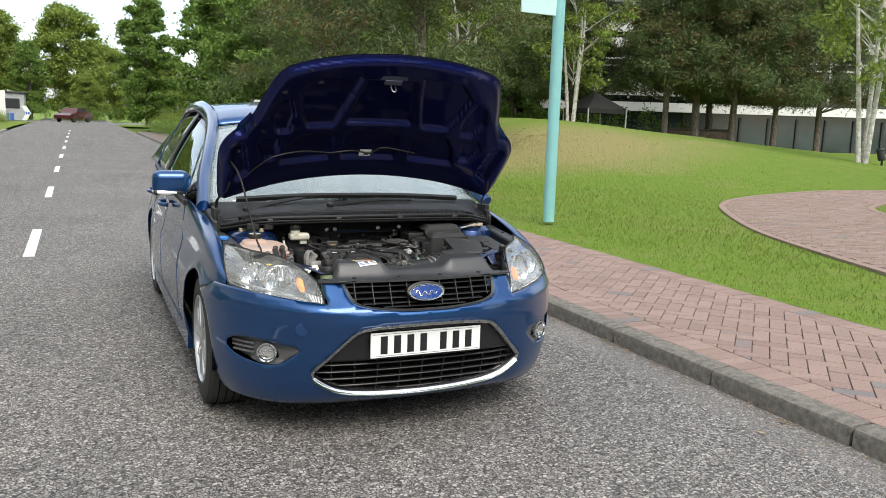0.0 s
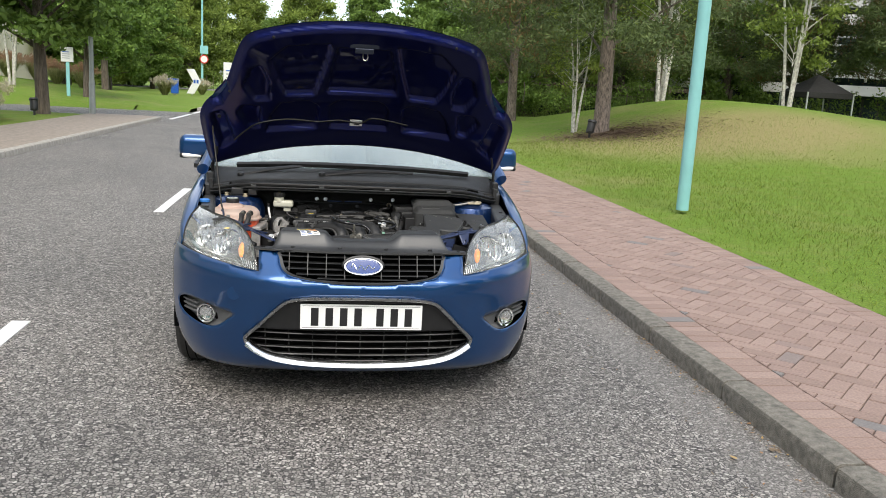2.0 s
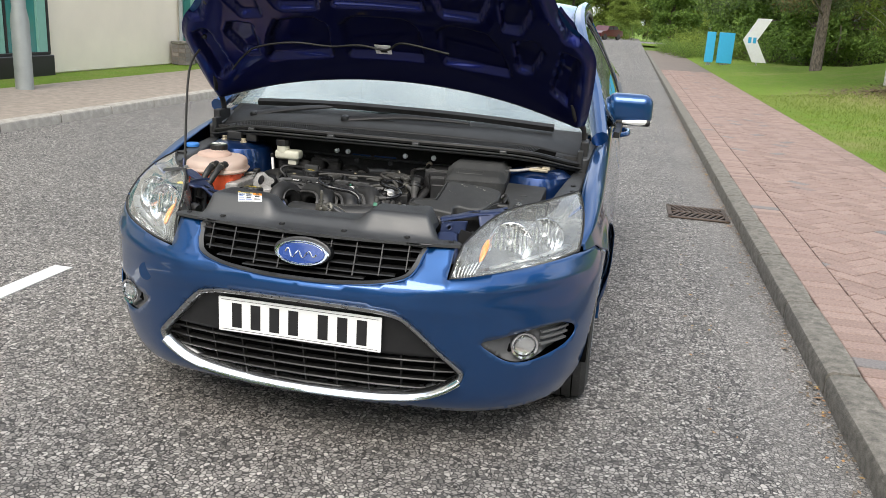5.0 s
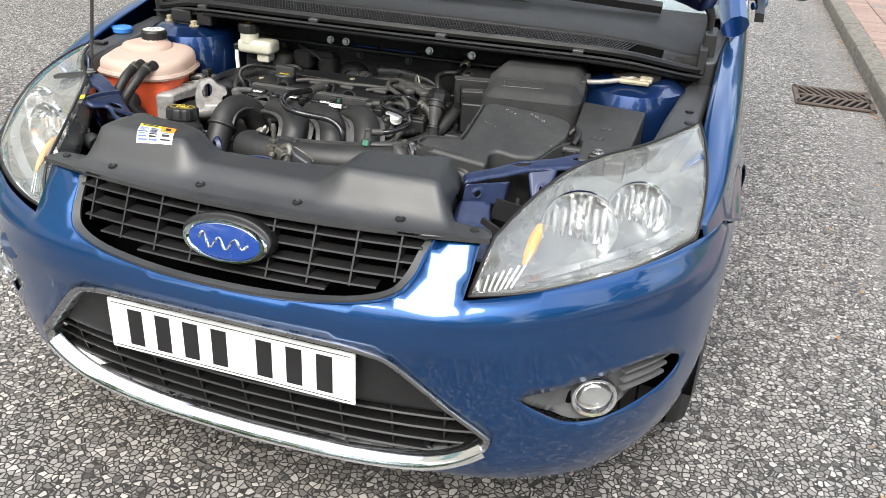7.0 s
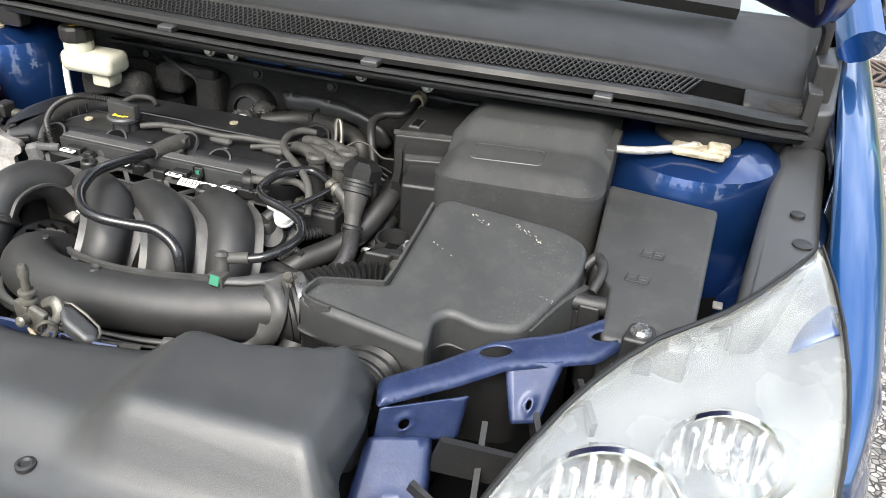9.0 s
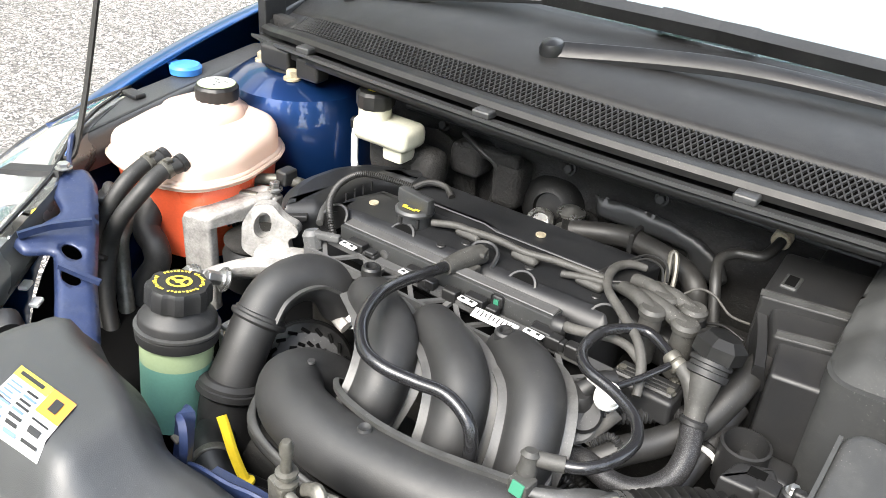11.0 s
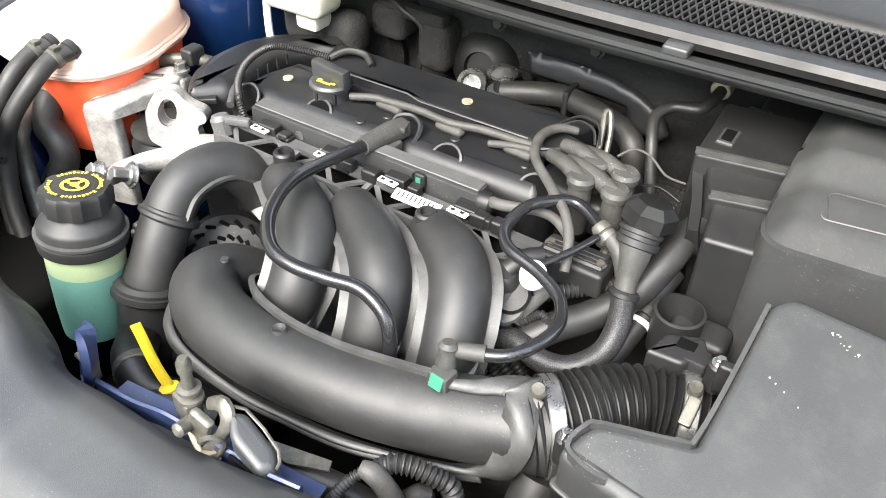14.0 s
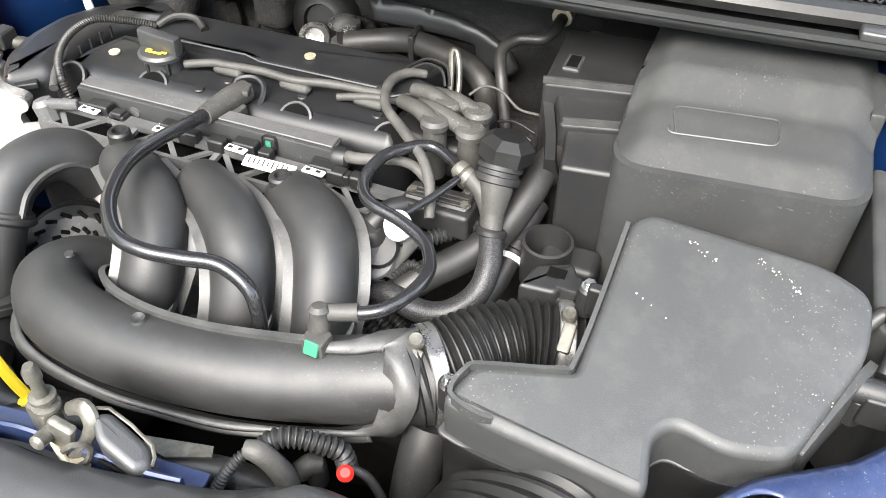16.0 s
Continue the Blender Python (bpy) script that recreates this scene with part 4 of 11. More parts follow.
for sg, word in SIDES:
    w = solid("front_wing", *grid(lambda u, v: (lambda p: (sg * p[0], p[1], p[2]))(wing(u, v)), 64, 26), BLUE, car, "blue front wing", sharp=60)
    thick(w, 0.003, -1.0 if sg > 0 else 1.0)
    # wheel arch liner
    vs, fs = grid(lambda u, v: (sg * (0.56 + 0.292 * v), WY + 0.344 * math.cos(radians(-10 + 200 * u)), WZ + 0.344 * math.sin(radians(-10 + 200 * u))), 24, 2)
    thick(solid("arch_liner", vs, fs, DARK, w), 0.004)


# doors, sills and rear quarters
def side_panel(name, y0, y1, label, zlo, mat_=BLUE, cut=None):
    def f(u, v):
        y = y0 + (y1 - y0) * u
        zb, zt = zlo, 0.945 + 0.05 * (y - 1.5) / 1.6
        if cut:
            r = ARCH * ARCH - (y - cut) ** 2
            if r > 0:
                zb = max(zb, WZ + math.sqrt(r))
        z = zb + (zt - zb) * v
        p = skin(s_at_y(y), z)
        return (p[0] - 0.012 * math.exp(-((z - 0.78) / 0.02) ** 2), p[1], p[2])
    out = []
    for sg, word in SIDES:
        vs, fs = grid(f, 26, 22)
        if sg < 0:
            vs, fs = flip(vs, fs)
        ob = solid(name, vs, fs, mat_, car, label, sharp=60)
        thick(ob, 0.004)
        out.append((sg, ob))
    return out


for nm, y0, y1, lab, zlo, cut in (("front_door", 1.446, 2.40, "blue front door", 0.26, None), ("rear_door", 2.406, 3.26, "blue rear door", 0.26, WY2), ("rear_quarter", 3.266, 4.12, "blue rear quarter panel", 0.24, WY2)):
    for sg, ob in side_panel(nm, y0, y1, lab, zlo, BLUE, cut):
        if "door" in nm:
            bm = bmesh.new()
            y = y1 - 0.17
            tube(bm, [(sg * 0.875, y - 0.10, 0.83), (sg * 0.912, y - 0.07, 0.835), (sg * 0.916, y, 0.838), (sg * 0.905, y + 0.07, 0.838), (sg * 0.870, y + 0.09, 0.835)], 0.013, 10, 5)
            part("handle", bm, BLUE, ob, "blue pull handle")
for sg, word in SIDES:
    bm = bmesh.new()
    sweep(bm, [(sg * 0.845, 1.17, 0.21), (sg * 0.852, 2.0, 0.215), (sg * 0.852, 3.07, 0.22)], [(-0.03, -0.04), (0.03, -0.04), (0.03, 0.05), (-0.03, 0.05)], 4)
    part("sill", bm, BLUE, car, "blue door sill")


# glasshouse
def roof_rail(y):
    """Outer line of the roof over the doors: half width and height."""
    return pchip((1.05, 1.35, 1.75, 2.1, 2.6, 3.2, 3.9), (0.805, 0.755, 0.655, 0.612, 0.605, 0.595, 0.56))(y), pchip((1.05, 1.35, 1.75, 2.1, 2.6, 3.2, 3.9), (0.935, 1.09, 1.295, 1.405, 1.450, 1.435, 1.33))(y)


def belt(y):
    return 0.853 + 0.014 * sstep(1.0, 1.6, y) - 0.045 * sstep(2.2, 3.6, y), 0.945 + 0.05 * (y - 1.5) / 1.6


for sg, word in SIDES:
    def pane(y0, y1):
        def f(u, v):
            y = y0 + (y1 - y0) * u
            (xa, za), (xb, zb) = belt(y), roof_rail(y)
            zb, xb = zb - 0.035, xb + 0.012
            t = v
            return (sg * (xa + (xb - xa) * t + 0.022 * math.sin(math.pi * t)), y + 0.0 * t, za + (zb - za) * t)
        return f
    for nm, y0, y1 in (("front_window", 1.30, 2.36), ("rear_window", 2.46, 3.35)):
        win = solid(nm, *grid(pane(y0, y1), 14, 8), WINDOW, car, "side window reflecting trees", sharp=80)
        thick(win, 0.004)
    bm = bmesh.new()
    rail = [(sg * (roof_rail(y)[0]), y, roof_rail(y)[1]) for y in (1.06, 1.2, 1.35, 1.55, 1.75, 1.95, 2.2, 2.6, 3.0, 3.4, 3.9)]
    tube(bm, rail, 0.036, 10, 4, True, 0.8)
    part("roof_rail", bm, BLUE, car, "blue windscreen pillar and roof rail")
    bm = bmesh.new()
    tube(bm, [(sg * (roof_rail(y)[0] + 0.03), y, roof_rail(y)[1] - 0.035) for y in (1.25, 1.4, 1.6, 1.8, 2.0, 2.3, 2.6, 3.0, 3.4)], 0.010, 8, 4)
    part("window_seal", bm, RUBBER, car)
    bm = bmesh.new()
    sweep(bm, [(sg * (belt(y)[0] + 0.006), y, belt(y)[1]) for y in (1.25, 1.6, 2.0, 2.5, 3.0, 3.4)], [(-0.012, -0.012), (0.012, -0.012), (0.010, 0.010), (-0.012, 0.012)], 3)
    part("belt_trim", bm, RUBBER, car)
    vs, fs = grid(lambda u, v: (lambda y: (sg * ((belt(y)[0] + 0.004) * (1 - v) + (roof_rail(y)[0] + 0.02) * v + 0.022 * math.sin(math.pi * v)), y + 0.04 * v, belt(y)[1] * (1 - v) + (roof_rail(y)[1] - 0.03) * v))(2.365 + 0.09 * u), 2, 8)
    thick(solid("door_pillar", vs, fs, GLOSSBLK, car, "black door pillar"), 0.006)
    vs, fs = grid(lambda u, v: (lambda y: (sg * ((belt(y)[0] + 0.004) * (1 - v) + (roof_rail(y)[0] + 0.01) * v + 0.012 * math.sin(math.pi * v)), y, belt(y)[1] * (1 - v) + (roof_rail(y)[1]) * v))(3.36 + 0.6 * u), 6, 8)
    thick(solid("rear_pillar", vs, fs, BLUE, car, "blue rear pillar"), 0.006)
    # door mirror
    mir = bmesh.new()
    vs_ = box(mir, (0, 0, 0), (0.205, 0.105, 0.135), 0.042, 5)
    for vv in mir.verts:
        vv.co.x *= 1.0 - 0.25 * (vv.co.z + 0.07)
        vv.co.y *= 1.0 - 1.2 * max(vv.co.x * sg, 0)
    bmesh.ops.translate(mir, verts=mir.verts, vec=(sg * 0.905, 1.585, 1.015))
    mir = part("door_mirror", mir, BLUE, car, "blue door mirror with a white strip")
    bm = bmesh.new()
    box(bm, (sg * 0.905, 1.588, 0.962), (0.192, 0.100, 0.030), 0.012, 3)
    part("lower_shell", bm, BLACK, mir, "black lower mirror shell")
    bm = bmesh.new()
    box(bm, (sg * 0.83, 1.575, 0.955), (0.16, 0.06, 0.045), 0.016, 3, Matrix.Rotation(radians(-14 * sg), 4, "Y"))
    part("mirror_arm", bm, BLACK, mir)
    bm = bmesh.new()
    tube(bm, [(sg * 0.88, 1.533, 0.962), (sg * 0.94, 1.535, 0.962), (sg * 0.985, 1.555, 0.966), (sg * 1.000, 1.60, 0.970)], [0.006, 0.013, 0.013, 0.007], 8, 5)
    part("indicator_strip", bm, WHITEPL, mir, "clear white indicator strip")
    bm = bmesh.new()
    box(bm, (sg * 0.905, 1.640, 1.012), (0.17, 0.006, 0.105), 0.002, 1)
    part("mirror_glass", bm, CHROME, mir)

roof = solid("roof", *grid(lambda u, v: (lambda y: ((-1 + 2 * v) * (roof_rail(y)[0] - 0.005), y, roof_rail(y)[1] + 0.045 * (1 - (2 * v - 1) ** 2)))(1.86 + 2.0 * u), 20, 20), BLUE, car, "blue roof", sharp=70)
thick(roof, 0.01)


def screen(u, v):
    """Windscreen from the scuttle to the roof."""
    x = (-1 + 2 * u)
    foot_y, foot_z = 1.055 + 0.13 * x * x, 0.958 - 0.022 * x * x
    top_y, top_z = 1.86 + 0.06 * x * x, roof_rail(1.86)[1] + 0.042 * (1 - x * x)
    xx = x * (0.80 * (1 - v) + (roof_rail(1.86)[0] - 0.01) * v)
    return (xx, foot_y * (1 - v) + top_y * v, foot_z * (1 - v) + top_z * v + 0.035 * math.sin(math.pi * v))


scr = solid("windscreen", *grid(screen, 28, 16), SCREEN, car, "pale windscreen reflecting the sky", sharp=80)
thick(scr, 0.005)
# cabin seen through the glass
bm = bmesh.new()
vs, fs = grid(lambda u, v: ((-1 + 2 * u) * 0.74, 1.12 + 0.75 * v + 0.1 * (2 * u - 1) ** 2, 0.925 + 0.03 * math.sin(math.pi * v)), 10, 6)
thick(solid("dashboard", vs, fs, COVERPL, car, "dark grey dashboard top"), 0.03)
bm.free()
for sg, word in SIDES:
    seat = bmesh.new()
    box(seat, (sg * 0.37, 2.45, 0.80), (0.48, 0.16, 0.60), 0.06, 3, Matrix.Rotation(radians(-12), 4, "X"))
    seat = part("seat_back", seat, RUBBER, car, "dark seat")
    bm = bmesh.new()
    box(bm, (sg * 0.37, 2.53, 1.19), (0.26, 0.09, 0.17), 0.04, 3)
    part("head_rest", bm, RUBBER, seat)
vs, fs = grid(lambda u, v: ((-1 + 2 * u) * 0.80, 1.1 + 2.9 * v, 0.30), 2, 2)
thick(solid("cabin_floor", vs, fs, DARK, car), 0.02)
vs, fs = grid(lambda u, v: ((-1 + 2 * u) * (0.84 - 0.27 * v), 4.05 - 0.25 * v, 0.35 + 1.0 * v), 6, 8)
thick(solid("tailgate", vs, fs, BLUE, car, "blue tailgate"), 0.01)
vs, fs = grid(lambda u, v: skin(PL[-1] * 0.82 + u * PL[-1] * 0.18, 0.25 + 0.35 * v), 12, 6)
solid("rear_bumper", *both(vs, fs), BLUE, car, "blue rear bumper", weld=0.001)


# wheels
def wheel(x, y, sg):
    t = bmesh.new()
    ax = (sg, 0, 0)
    c = (x - sg * 0.1025, y, WR)
    lathe(t, [(0.205, 0.0), (0.25, -0.004), (0.295, 0.004), (0.312, 0.022), (0.317, 0.05), (0.318, 0.10), (0.317, 0.155), (0.312, 0.183), (0.295, 0.201), (0.25, 0.209), (0.208, 0.203), (0.20, 0.18)], c, ax, 64)
    w = part("wheel", t, TYRE, car, "black tyre on a silver multi-spoke alloy wheel")
    # near-black rings on the tread put in the grooves' shade
    bm = bmesh.new()
    for k in range(4):
        lathe(bm, [(0.3185, 0.045 + 0.036 * k), (0.3190, 0.046 + 0.036 * k), (0.3190, 0.049 + 0.036 * k), (0.3185, 0.050 + 0.036 * k)], c, ax, 48)
    part("tread_groove", bm, DARK, w)
    bm = bmesh.new()
    lathe(bm, [(0.198, 0.03), (0.208, 0.03), (0.210, 0.195), (0.214, 0.205), (0.206, 0.208), (0.196, 0.19), (0.19, 0.06)], c, ax, 48)
    rim = part("rim", bm, ALLOY, w)
    for k in range(10):
        bm = bmesh.new()
        a = 2 * math.pi * k / 10
        d = Vector((0, math.cos(a), math.sin(a)))
        p = Vector(c) + Vector((sg * 0.185, 0, 0))
        tube(bm, [p + d * 0.05, p + d * 0.12 + Vector((sg * 0.008, 0, 0)), p + d * 0.200], [0.017, 0.012, 0.016], 8, 3, True, 0.7)
        part("spoke", bm, ALLOY, rim)
    bm = bmesh.new()
    lathe(bm, [(0.062, 0.15), (0.060, 0.185), (0.045, 0.198), (0.03, 0.201), (0.001, 0.202)], c, ax, 32)
    part("hub", bm, ALLOY, rim)
    bm = bmesh.new()
    lathe(bm, [(0.14, 0.06), (0.14, 0.08), (0.001, 0.085)], c, ax, 32)
    part("brake_disc", bm, SOOT, w)


for sg, word in SIDES:
    wheel(sg * 0.758, WY, sg)
    wheel(sg * 0.765, WY2, sg)

# underside, and black boxes that put shade in the panel gaps
bm = bmesh.new()
box(bm, (0, 2.3, 0.20), (1.30, 3.7, 0.06), 0.02, 2)
part("underbody", bm, DARK, car, "dark underside")
for sg, word in SIDES:
    bm = bmesh.new()
    box(bm, (sg * 0.775, 2.2, 0.56), (0.06, 1.9, 0.62), 0.02, 2)
    part("inner_side", bm, DARK, car)


# ---- bonnet, propped open ----
HB, HD = Vector((0, 0.975, 1.112)), Vector((0, -0.700, 0.714))
HN = Vector((0, 0.714, 0.700))
HOOD = [(0, 0.0), (0.22, -0.006), (0.45, -0.026), (0.66, -0.066), (0.725, -0.078), (0.748, -0.05), (0.764, 0.08), (0.772, 0.22), (0.766, 0.285), (0.735, 0.345), (0.672, 0.405), (0.632, 0.468), (0.604, 0.56), (0.562, 0.68), (0.525, 0.735), (0.462, 0.766), (0.33, 0.796), (0.17, 0.815), (0, 0.822)]
HOOD = [tuple(p) for p in curve(HOOD, 3)]


def hood_at(u, v, w=0.0):
    h = -0.088 * (abs(u) / 0.74) ** 2.0 * (0.9 + 0.15 * (1 - v)) + 0.018 * math.sin(math.pi * min(max(v, 0), 0.822) / 0.822) + w
    p = HB + HD * v + HN * h
    return (u, p.y, p.z)


bonnet = solid("bonnet", *both(*sheet(HOOD, [], lambda u, v: hood_at(u, v, 0.0), 0.03)), BLUE, car, "raised blue bonnet with a ribbed navy underside", weld=0.001, sharp=60)


def poly_depth(p, poly):
    """Distance from a place inside a polygon to its nearest side (0 outside)."""
    xs, ys = [q[0] for q in poly], [q[1] for q in poly]
    if not (min(xs) < p[0] < max(xs) and min(ys) < p[1] < max(ys)) or not inside(p, poly):
        return 0.0
    best = 9.0
    for i in range(len(poly)):
        a, b = np.array(poly[i - 1]), np.array(poly[i])
        d = b - a
        t = min(max(np.dot(np.array(p) - a, d) / np.dot(d, d), 0), 1)
        best = min(best, float(np.hypot(*(np.array(p) - a - d * t))))
    return best


def mirrored(pts):
    return [(-x, y) for x, y in pts[::-1]]


SIDE_POCKETS = [
    [(0.225, 0.369), (0.370, 0.370), (0.408, 0.46), (0.440, 0.60), (0.355, 0.692), (0.145, 0.710), (0.172, 0.565)],
    [(0.440, 0.344), (0.515, 0.347), (0.560, 0.45), (0.525, 0.56), (0.470, 0.575), (0.434, 0.46)],
    [(0.212, 0.143), (0.475, 0.132), (0.440, 0.25), (0.390, 0.325), (0.250, 0.335), (0.200, 0.30)],
    [(0.492, 0.166), (0.550, 0.170), (0.600, 0.28), (0.565, 0.33), (0.480, 0.31)],
    [(0.615, 0.10), (0.685, 0.05), (0.722, 0.29), (0.655, 0.31)],
    [(0.660, 0.345), (0.720, 0.345), (0.655, 0.480), (0.625, 0.45)],
]
POCKETS = [rounded(q, 0.016) for q in SIDE_POCKETS] + [rounded(mirrored(q), 0.016) for q in SIDE_POCKETS]
POCKETS += [rounded([(-0.175, 0.387), (0.172, 0.389), (0.150, 0.565), (0.122, 0.685), (-0.130, 0.685), (-0.152, 0.565)], 0.014), rounded([(-0.155, 0.144), (0.145, 0.144), (0.140, 0.30), (0.10, 0.34), (-0.11, 0.34), (-0.16, 0.30)], 0.016)]


def under(u, v):
    if abs(u) < 1e-6:
        u = 0.0
    rim = poly_depth((u, v), FULL)
    w = -0.036 * sstep(0.0, 0.035, rim)
    for pk in POCKETS:
        w += 0.027 * sstep(0.0, 0.011, poly_depth((u, v), pk))
    return hood_at(u, v, w - 0.004)


FULL = HOOD + [(-u, v) for u, v in HOOD[::-1][1:-1]]
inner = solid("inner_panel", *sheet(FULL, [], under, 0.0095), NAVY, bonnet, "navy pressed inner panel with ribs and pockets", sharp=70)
for u, v in ((-0.41, 0.745), (0.41, 0.745), (-0.62, 0.42), (0.61, 0.42), (-0.68, 0.26)):
    bm = bmesh.new()
    lathe(bm, [(0.009, -0.004), (0.009, 0.006), (0.005, 0.010)], hood_at(u, v, -0.030), -HN, 12)
    part("rubber_stop", bm, RUBBER, bonnet)
LATCHPLATE = mat("zinc_latch_plate", (0.10, 0.115, 0.16), 0.4, metal=0.6, var=0.2, relief=0.1)
bm = bmesh.new()
c = Vector(hood_at(-0.005, 0.705, -0.036))
box(bm, c, (0.135, 0.010, 0.028), 0.003, 2, Matrix.Rotation(radians(45), 4, "X"))
box(bm, c + Vector((0.0, 0.018, -0.022)), (0.085, 0.012, 0.030), 0.004, 2, Matrix.Rotation(radians(45), 4, "X"))
plate_ob = part("striker_plate", bm, LATCHPLATE, bonnet, "dark metal striker plate")
c = Vector(hood_at(0.0, 0.655, -0.030))
bm = bmesh.new()
tube(bm, [c + Vector((-0.010, 0.0, 0.0)), c + Vector((-0.010, -0.022, -0.028)), c + Vector((0.0, -0.028, -0.036)), c + Vector((0.010, -0.022, -0.028)), c + Vector((0.010, 0.0, 0.0))], 0.0032, 8, 4)
part("striker", bm, STEEL, plate_ob, "steel latch striker loop")
bm = bmesh.new()
tag_c = Vector(hood_at(-0.018, 0.168, -0.022))
box(bm, tag_c, (0.062, 0.002, 0.056), 0, 1, Matrix.Rotation(radians(45), 4, "X"))
tag = part("label", bm, PAPER, bonnet, "white paper label", smooth=False)
bm = bmesh.new()
box(bm, tag_c + Vector((0.004, -0.0062, -0.0034)), (0.026, 0.001, 0.009), 0, 1, Matrix.Rotation(radians(45), 4, "X"))
part("print", bm, INK, tag, smooth=False)
bm = bmesh.new()
tube(bm, [hood_at(u, v, -0.040) for u, v in ((-0.62, 0.10), (-0.56, 0.16), (-0.49, 0.202), (-0.355, 0.216), (-0.213, 0.196), (-0.10, 0.206), (0.0, 0.19), (0.055, 0.227), (0.128, 0.222), (0.241, 0.201))], 0.0042, 8, 5)
part("washer_hose", bm, RUBBER, bonnet, "thin black washer hose")
for sg, word in SIDES:
    bm = bmesh.new()
    tube(bm, [(sg * 0.745, 1.01, 0.925), (sg * 0.742, 0.985, 0.98), Vector(hood_at(sg * 0.715, 0.0, -0.035)), Vector(hood_at(sg * 0.70, 0.07, -0.034))], 0.011, 8, 4, True, 0.5)
    part("hinge", bm, BLACK, bonnet, "dark hinge arm")
bm = bmesh.new()
tube(bm, [(-0.642, 0.452, 0.792), (-0.633, 0.459, 0.790), (-0.628, 0.467, 0.794), (-0.632, 0.480, 0.812), (-0.648, 0.512, 0.868), (-0.69, 0.625, 1.11), Vector(hood_at(-0.716, 0.205, -0.03))], 0.0042, 8, 4)
part("prop_rod", bm, SOOT, bonnet, "thin steel prop rod")

# ---- the car: engine bay ----
FELT = mat("black_felt", (0.0095, 0.0092, 0.009), 0.85, var=0.35, scale=14, grain=260, relief=0.8, dist=0.002, dust=0.16)
TANK = make_leaf("milky_tank_plastic", (0.74, 0.56, 0.48), (0.80, 0.66, 0.57), 0.45)
COOLANT = mat("red_coolant", (0.85, 0.13, 0.05), 0.3, var=0.12, scale=9, relief=0, coat=0.4)
GREENFLUID = mat("green_fluid_plastic", (0.13, 0.29, 0.23), 0.35, var=0.12, scale=15, relief=0.1)
PALEGREEN = mat("pale_green_plastic", (0.33, 0.41, 0.24), 0.4, var=0.1, relief=0.1)
YELLOW = mat("yellow_plastic", (0.75, 0.55, 0.03), 0.4, var=0.08, relief=0)
CAPBLUE = mat("blue_cap_plastic", (0.05, 0.22, 0.62), 0.4, var=0.05, relief=0)
RED = mat("red_plastic", (0.6, 0.03, 0.02), 0.35, var=0.05, relief=0)
GREEN = mat("green_plastic", (0.03, 0.16, 0.095), 0.4, var=0.05, relief=0)
ORANGE = mat("orange_print", (0.75, 0.28, 0.03), 0.5, var=0.03, relief=0)
YPRINT = mat("yellow_print", (0.80, 0.62, 0.05), 0.5, var=0.03, relief=0)
GREYRUB = mat("grey_bloomed_rubber", (0.040, 0.039, 0.036), 0.6, var=0.3, scale=30, grain=400, relief=0.3, dust=0.3)
TAPE = mat("grey_cloth_tape", (0.055, 0.053, 0.049), 0.65, var=0.4, scale=60, grain=400, relief=0.6)
BRAID, nt_, bs_ = shader("braided_sleeve")
weave = node(nt_, "ShaderNodeTexVoronoi", Scale=760.0)
nt_.links.new(coords(nt_), weave.inputs["Vector"])
nt_.links.new(ramp(nt_, weave.outputs["Distance"], [(0.10, (0.065, 0.062, 0.065)), (0.60, (0.010, 0.010, 0.010))]), bs_.inputs["Base Color"])
bs_.inputs["Roughness"].default_value = 0.45
bump(nt_, weave.outputs["Distance"], -0.8, 0.001, bs_)
BRBLUE = mat("dusty_blue_primer", (0.016, 0.027, 0.074), 0.42, metal=0.2, var=0.25, scale=22, grain=500, relief=0.2, coat=0.15, dust=0.22)
OLDPL = mat("yellowed_plastic", (0.50, 0.49, 0.40), 0.45, var=0.15, scale=20, relief=0.1, dust=0.2)
RUST = mat("greasy_corroded_metal", (0.40, 0.35, 0.25), 0.6, metal=0.4, var=0.5, scale=60, relief=0.8, dust=0.4, dust_col=(0.16, 0.11, 0.05))


def P(name, material, make, parent=None, label="", sharp=32, smooth=True):
    """Draws one part with make(bm) and hangs it on the car or on a part of it."""
    bm = bmesh.new()
    make(bm)
    return part(name, bm, material, parent or car, label, smooth, sharp)


def hose(name, pts, r, material, parent=None, label="", n=12, **kw):
    return P(name, material, lambda bm: tube(bm, pts, r, n, 6, **kw), parent, label)


def block(name, c, s, bevel, material, parent=None, label="", m=None):
    return P(name, material, lambda bm: box(bm, c, s, bevel, 3, m), parent, label)


def turned(name, profile, base, material, parent=None, label="", axis=(0, 0, 1), n=28, **kw):
    return P(name, material, lambda bm: lathe(bm, profile, base, axis, n, **kw), parent, label)


def bolt(base, r, h, parent, axis=(0, 0, 1), material=None):
    return P("bolt", material or STEEL, lambda bm: (lathe(bm, [(r * 1.35, 0), (r * 1.35, h * 0.25), (r, h * 0.3)], base, axis, 18), lathe(bm, [(r * 0.95, h * 0.2), (r * 0.95, h), (r * 0.8, h * 1.08)], base, axis, 6)), parent)


def strip(name, outer, inner, material, parent, label="", t=0.003, n=5, lift=0.0):
    """A moulded flat band between two curves, with thickness."""
    a, b = curve(outer, n), curve(inner, n)
    k = len(a)
    mid = [(p + q) / 2 + np.array((0, 0, lift)) for p, q in zip(a, b)]
    return thick(solid(name, a + mid + b, [(i, i + 1, k + i + 1, k + i) for i in range(k - 1)] + [(k + i, k + i + 1, 2 * k + i + 1, 2 * k + i) for i in range(k - 1)], material, parent, label, sharp=40), t)


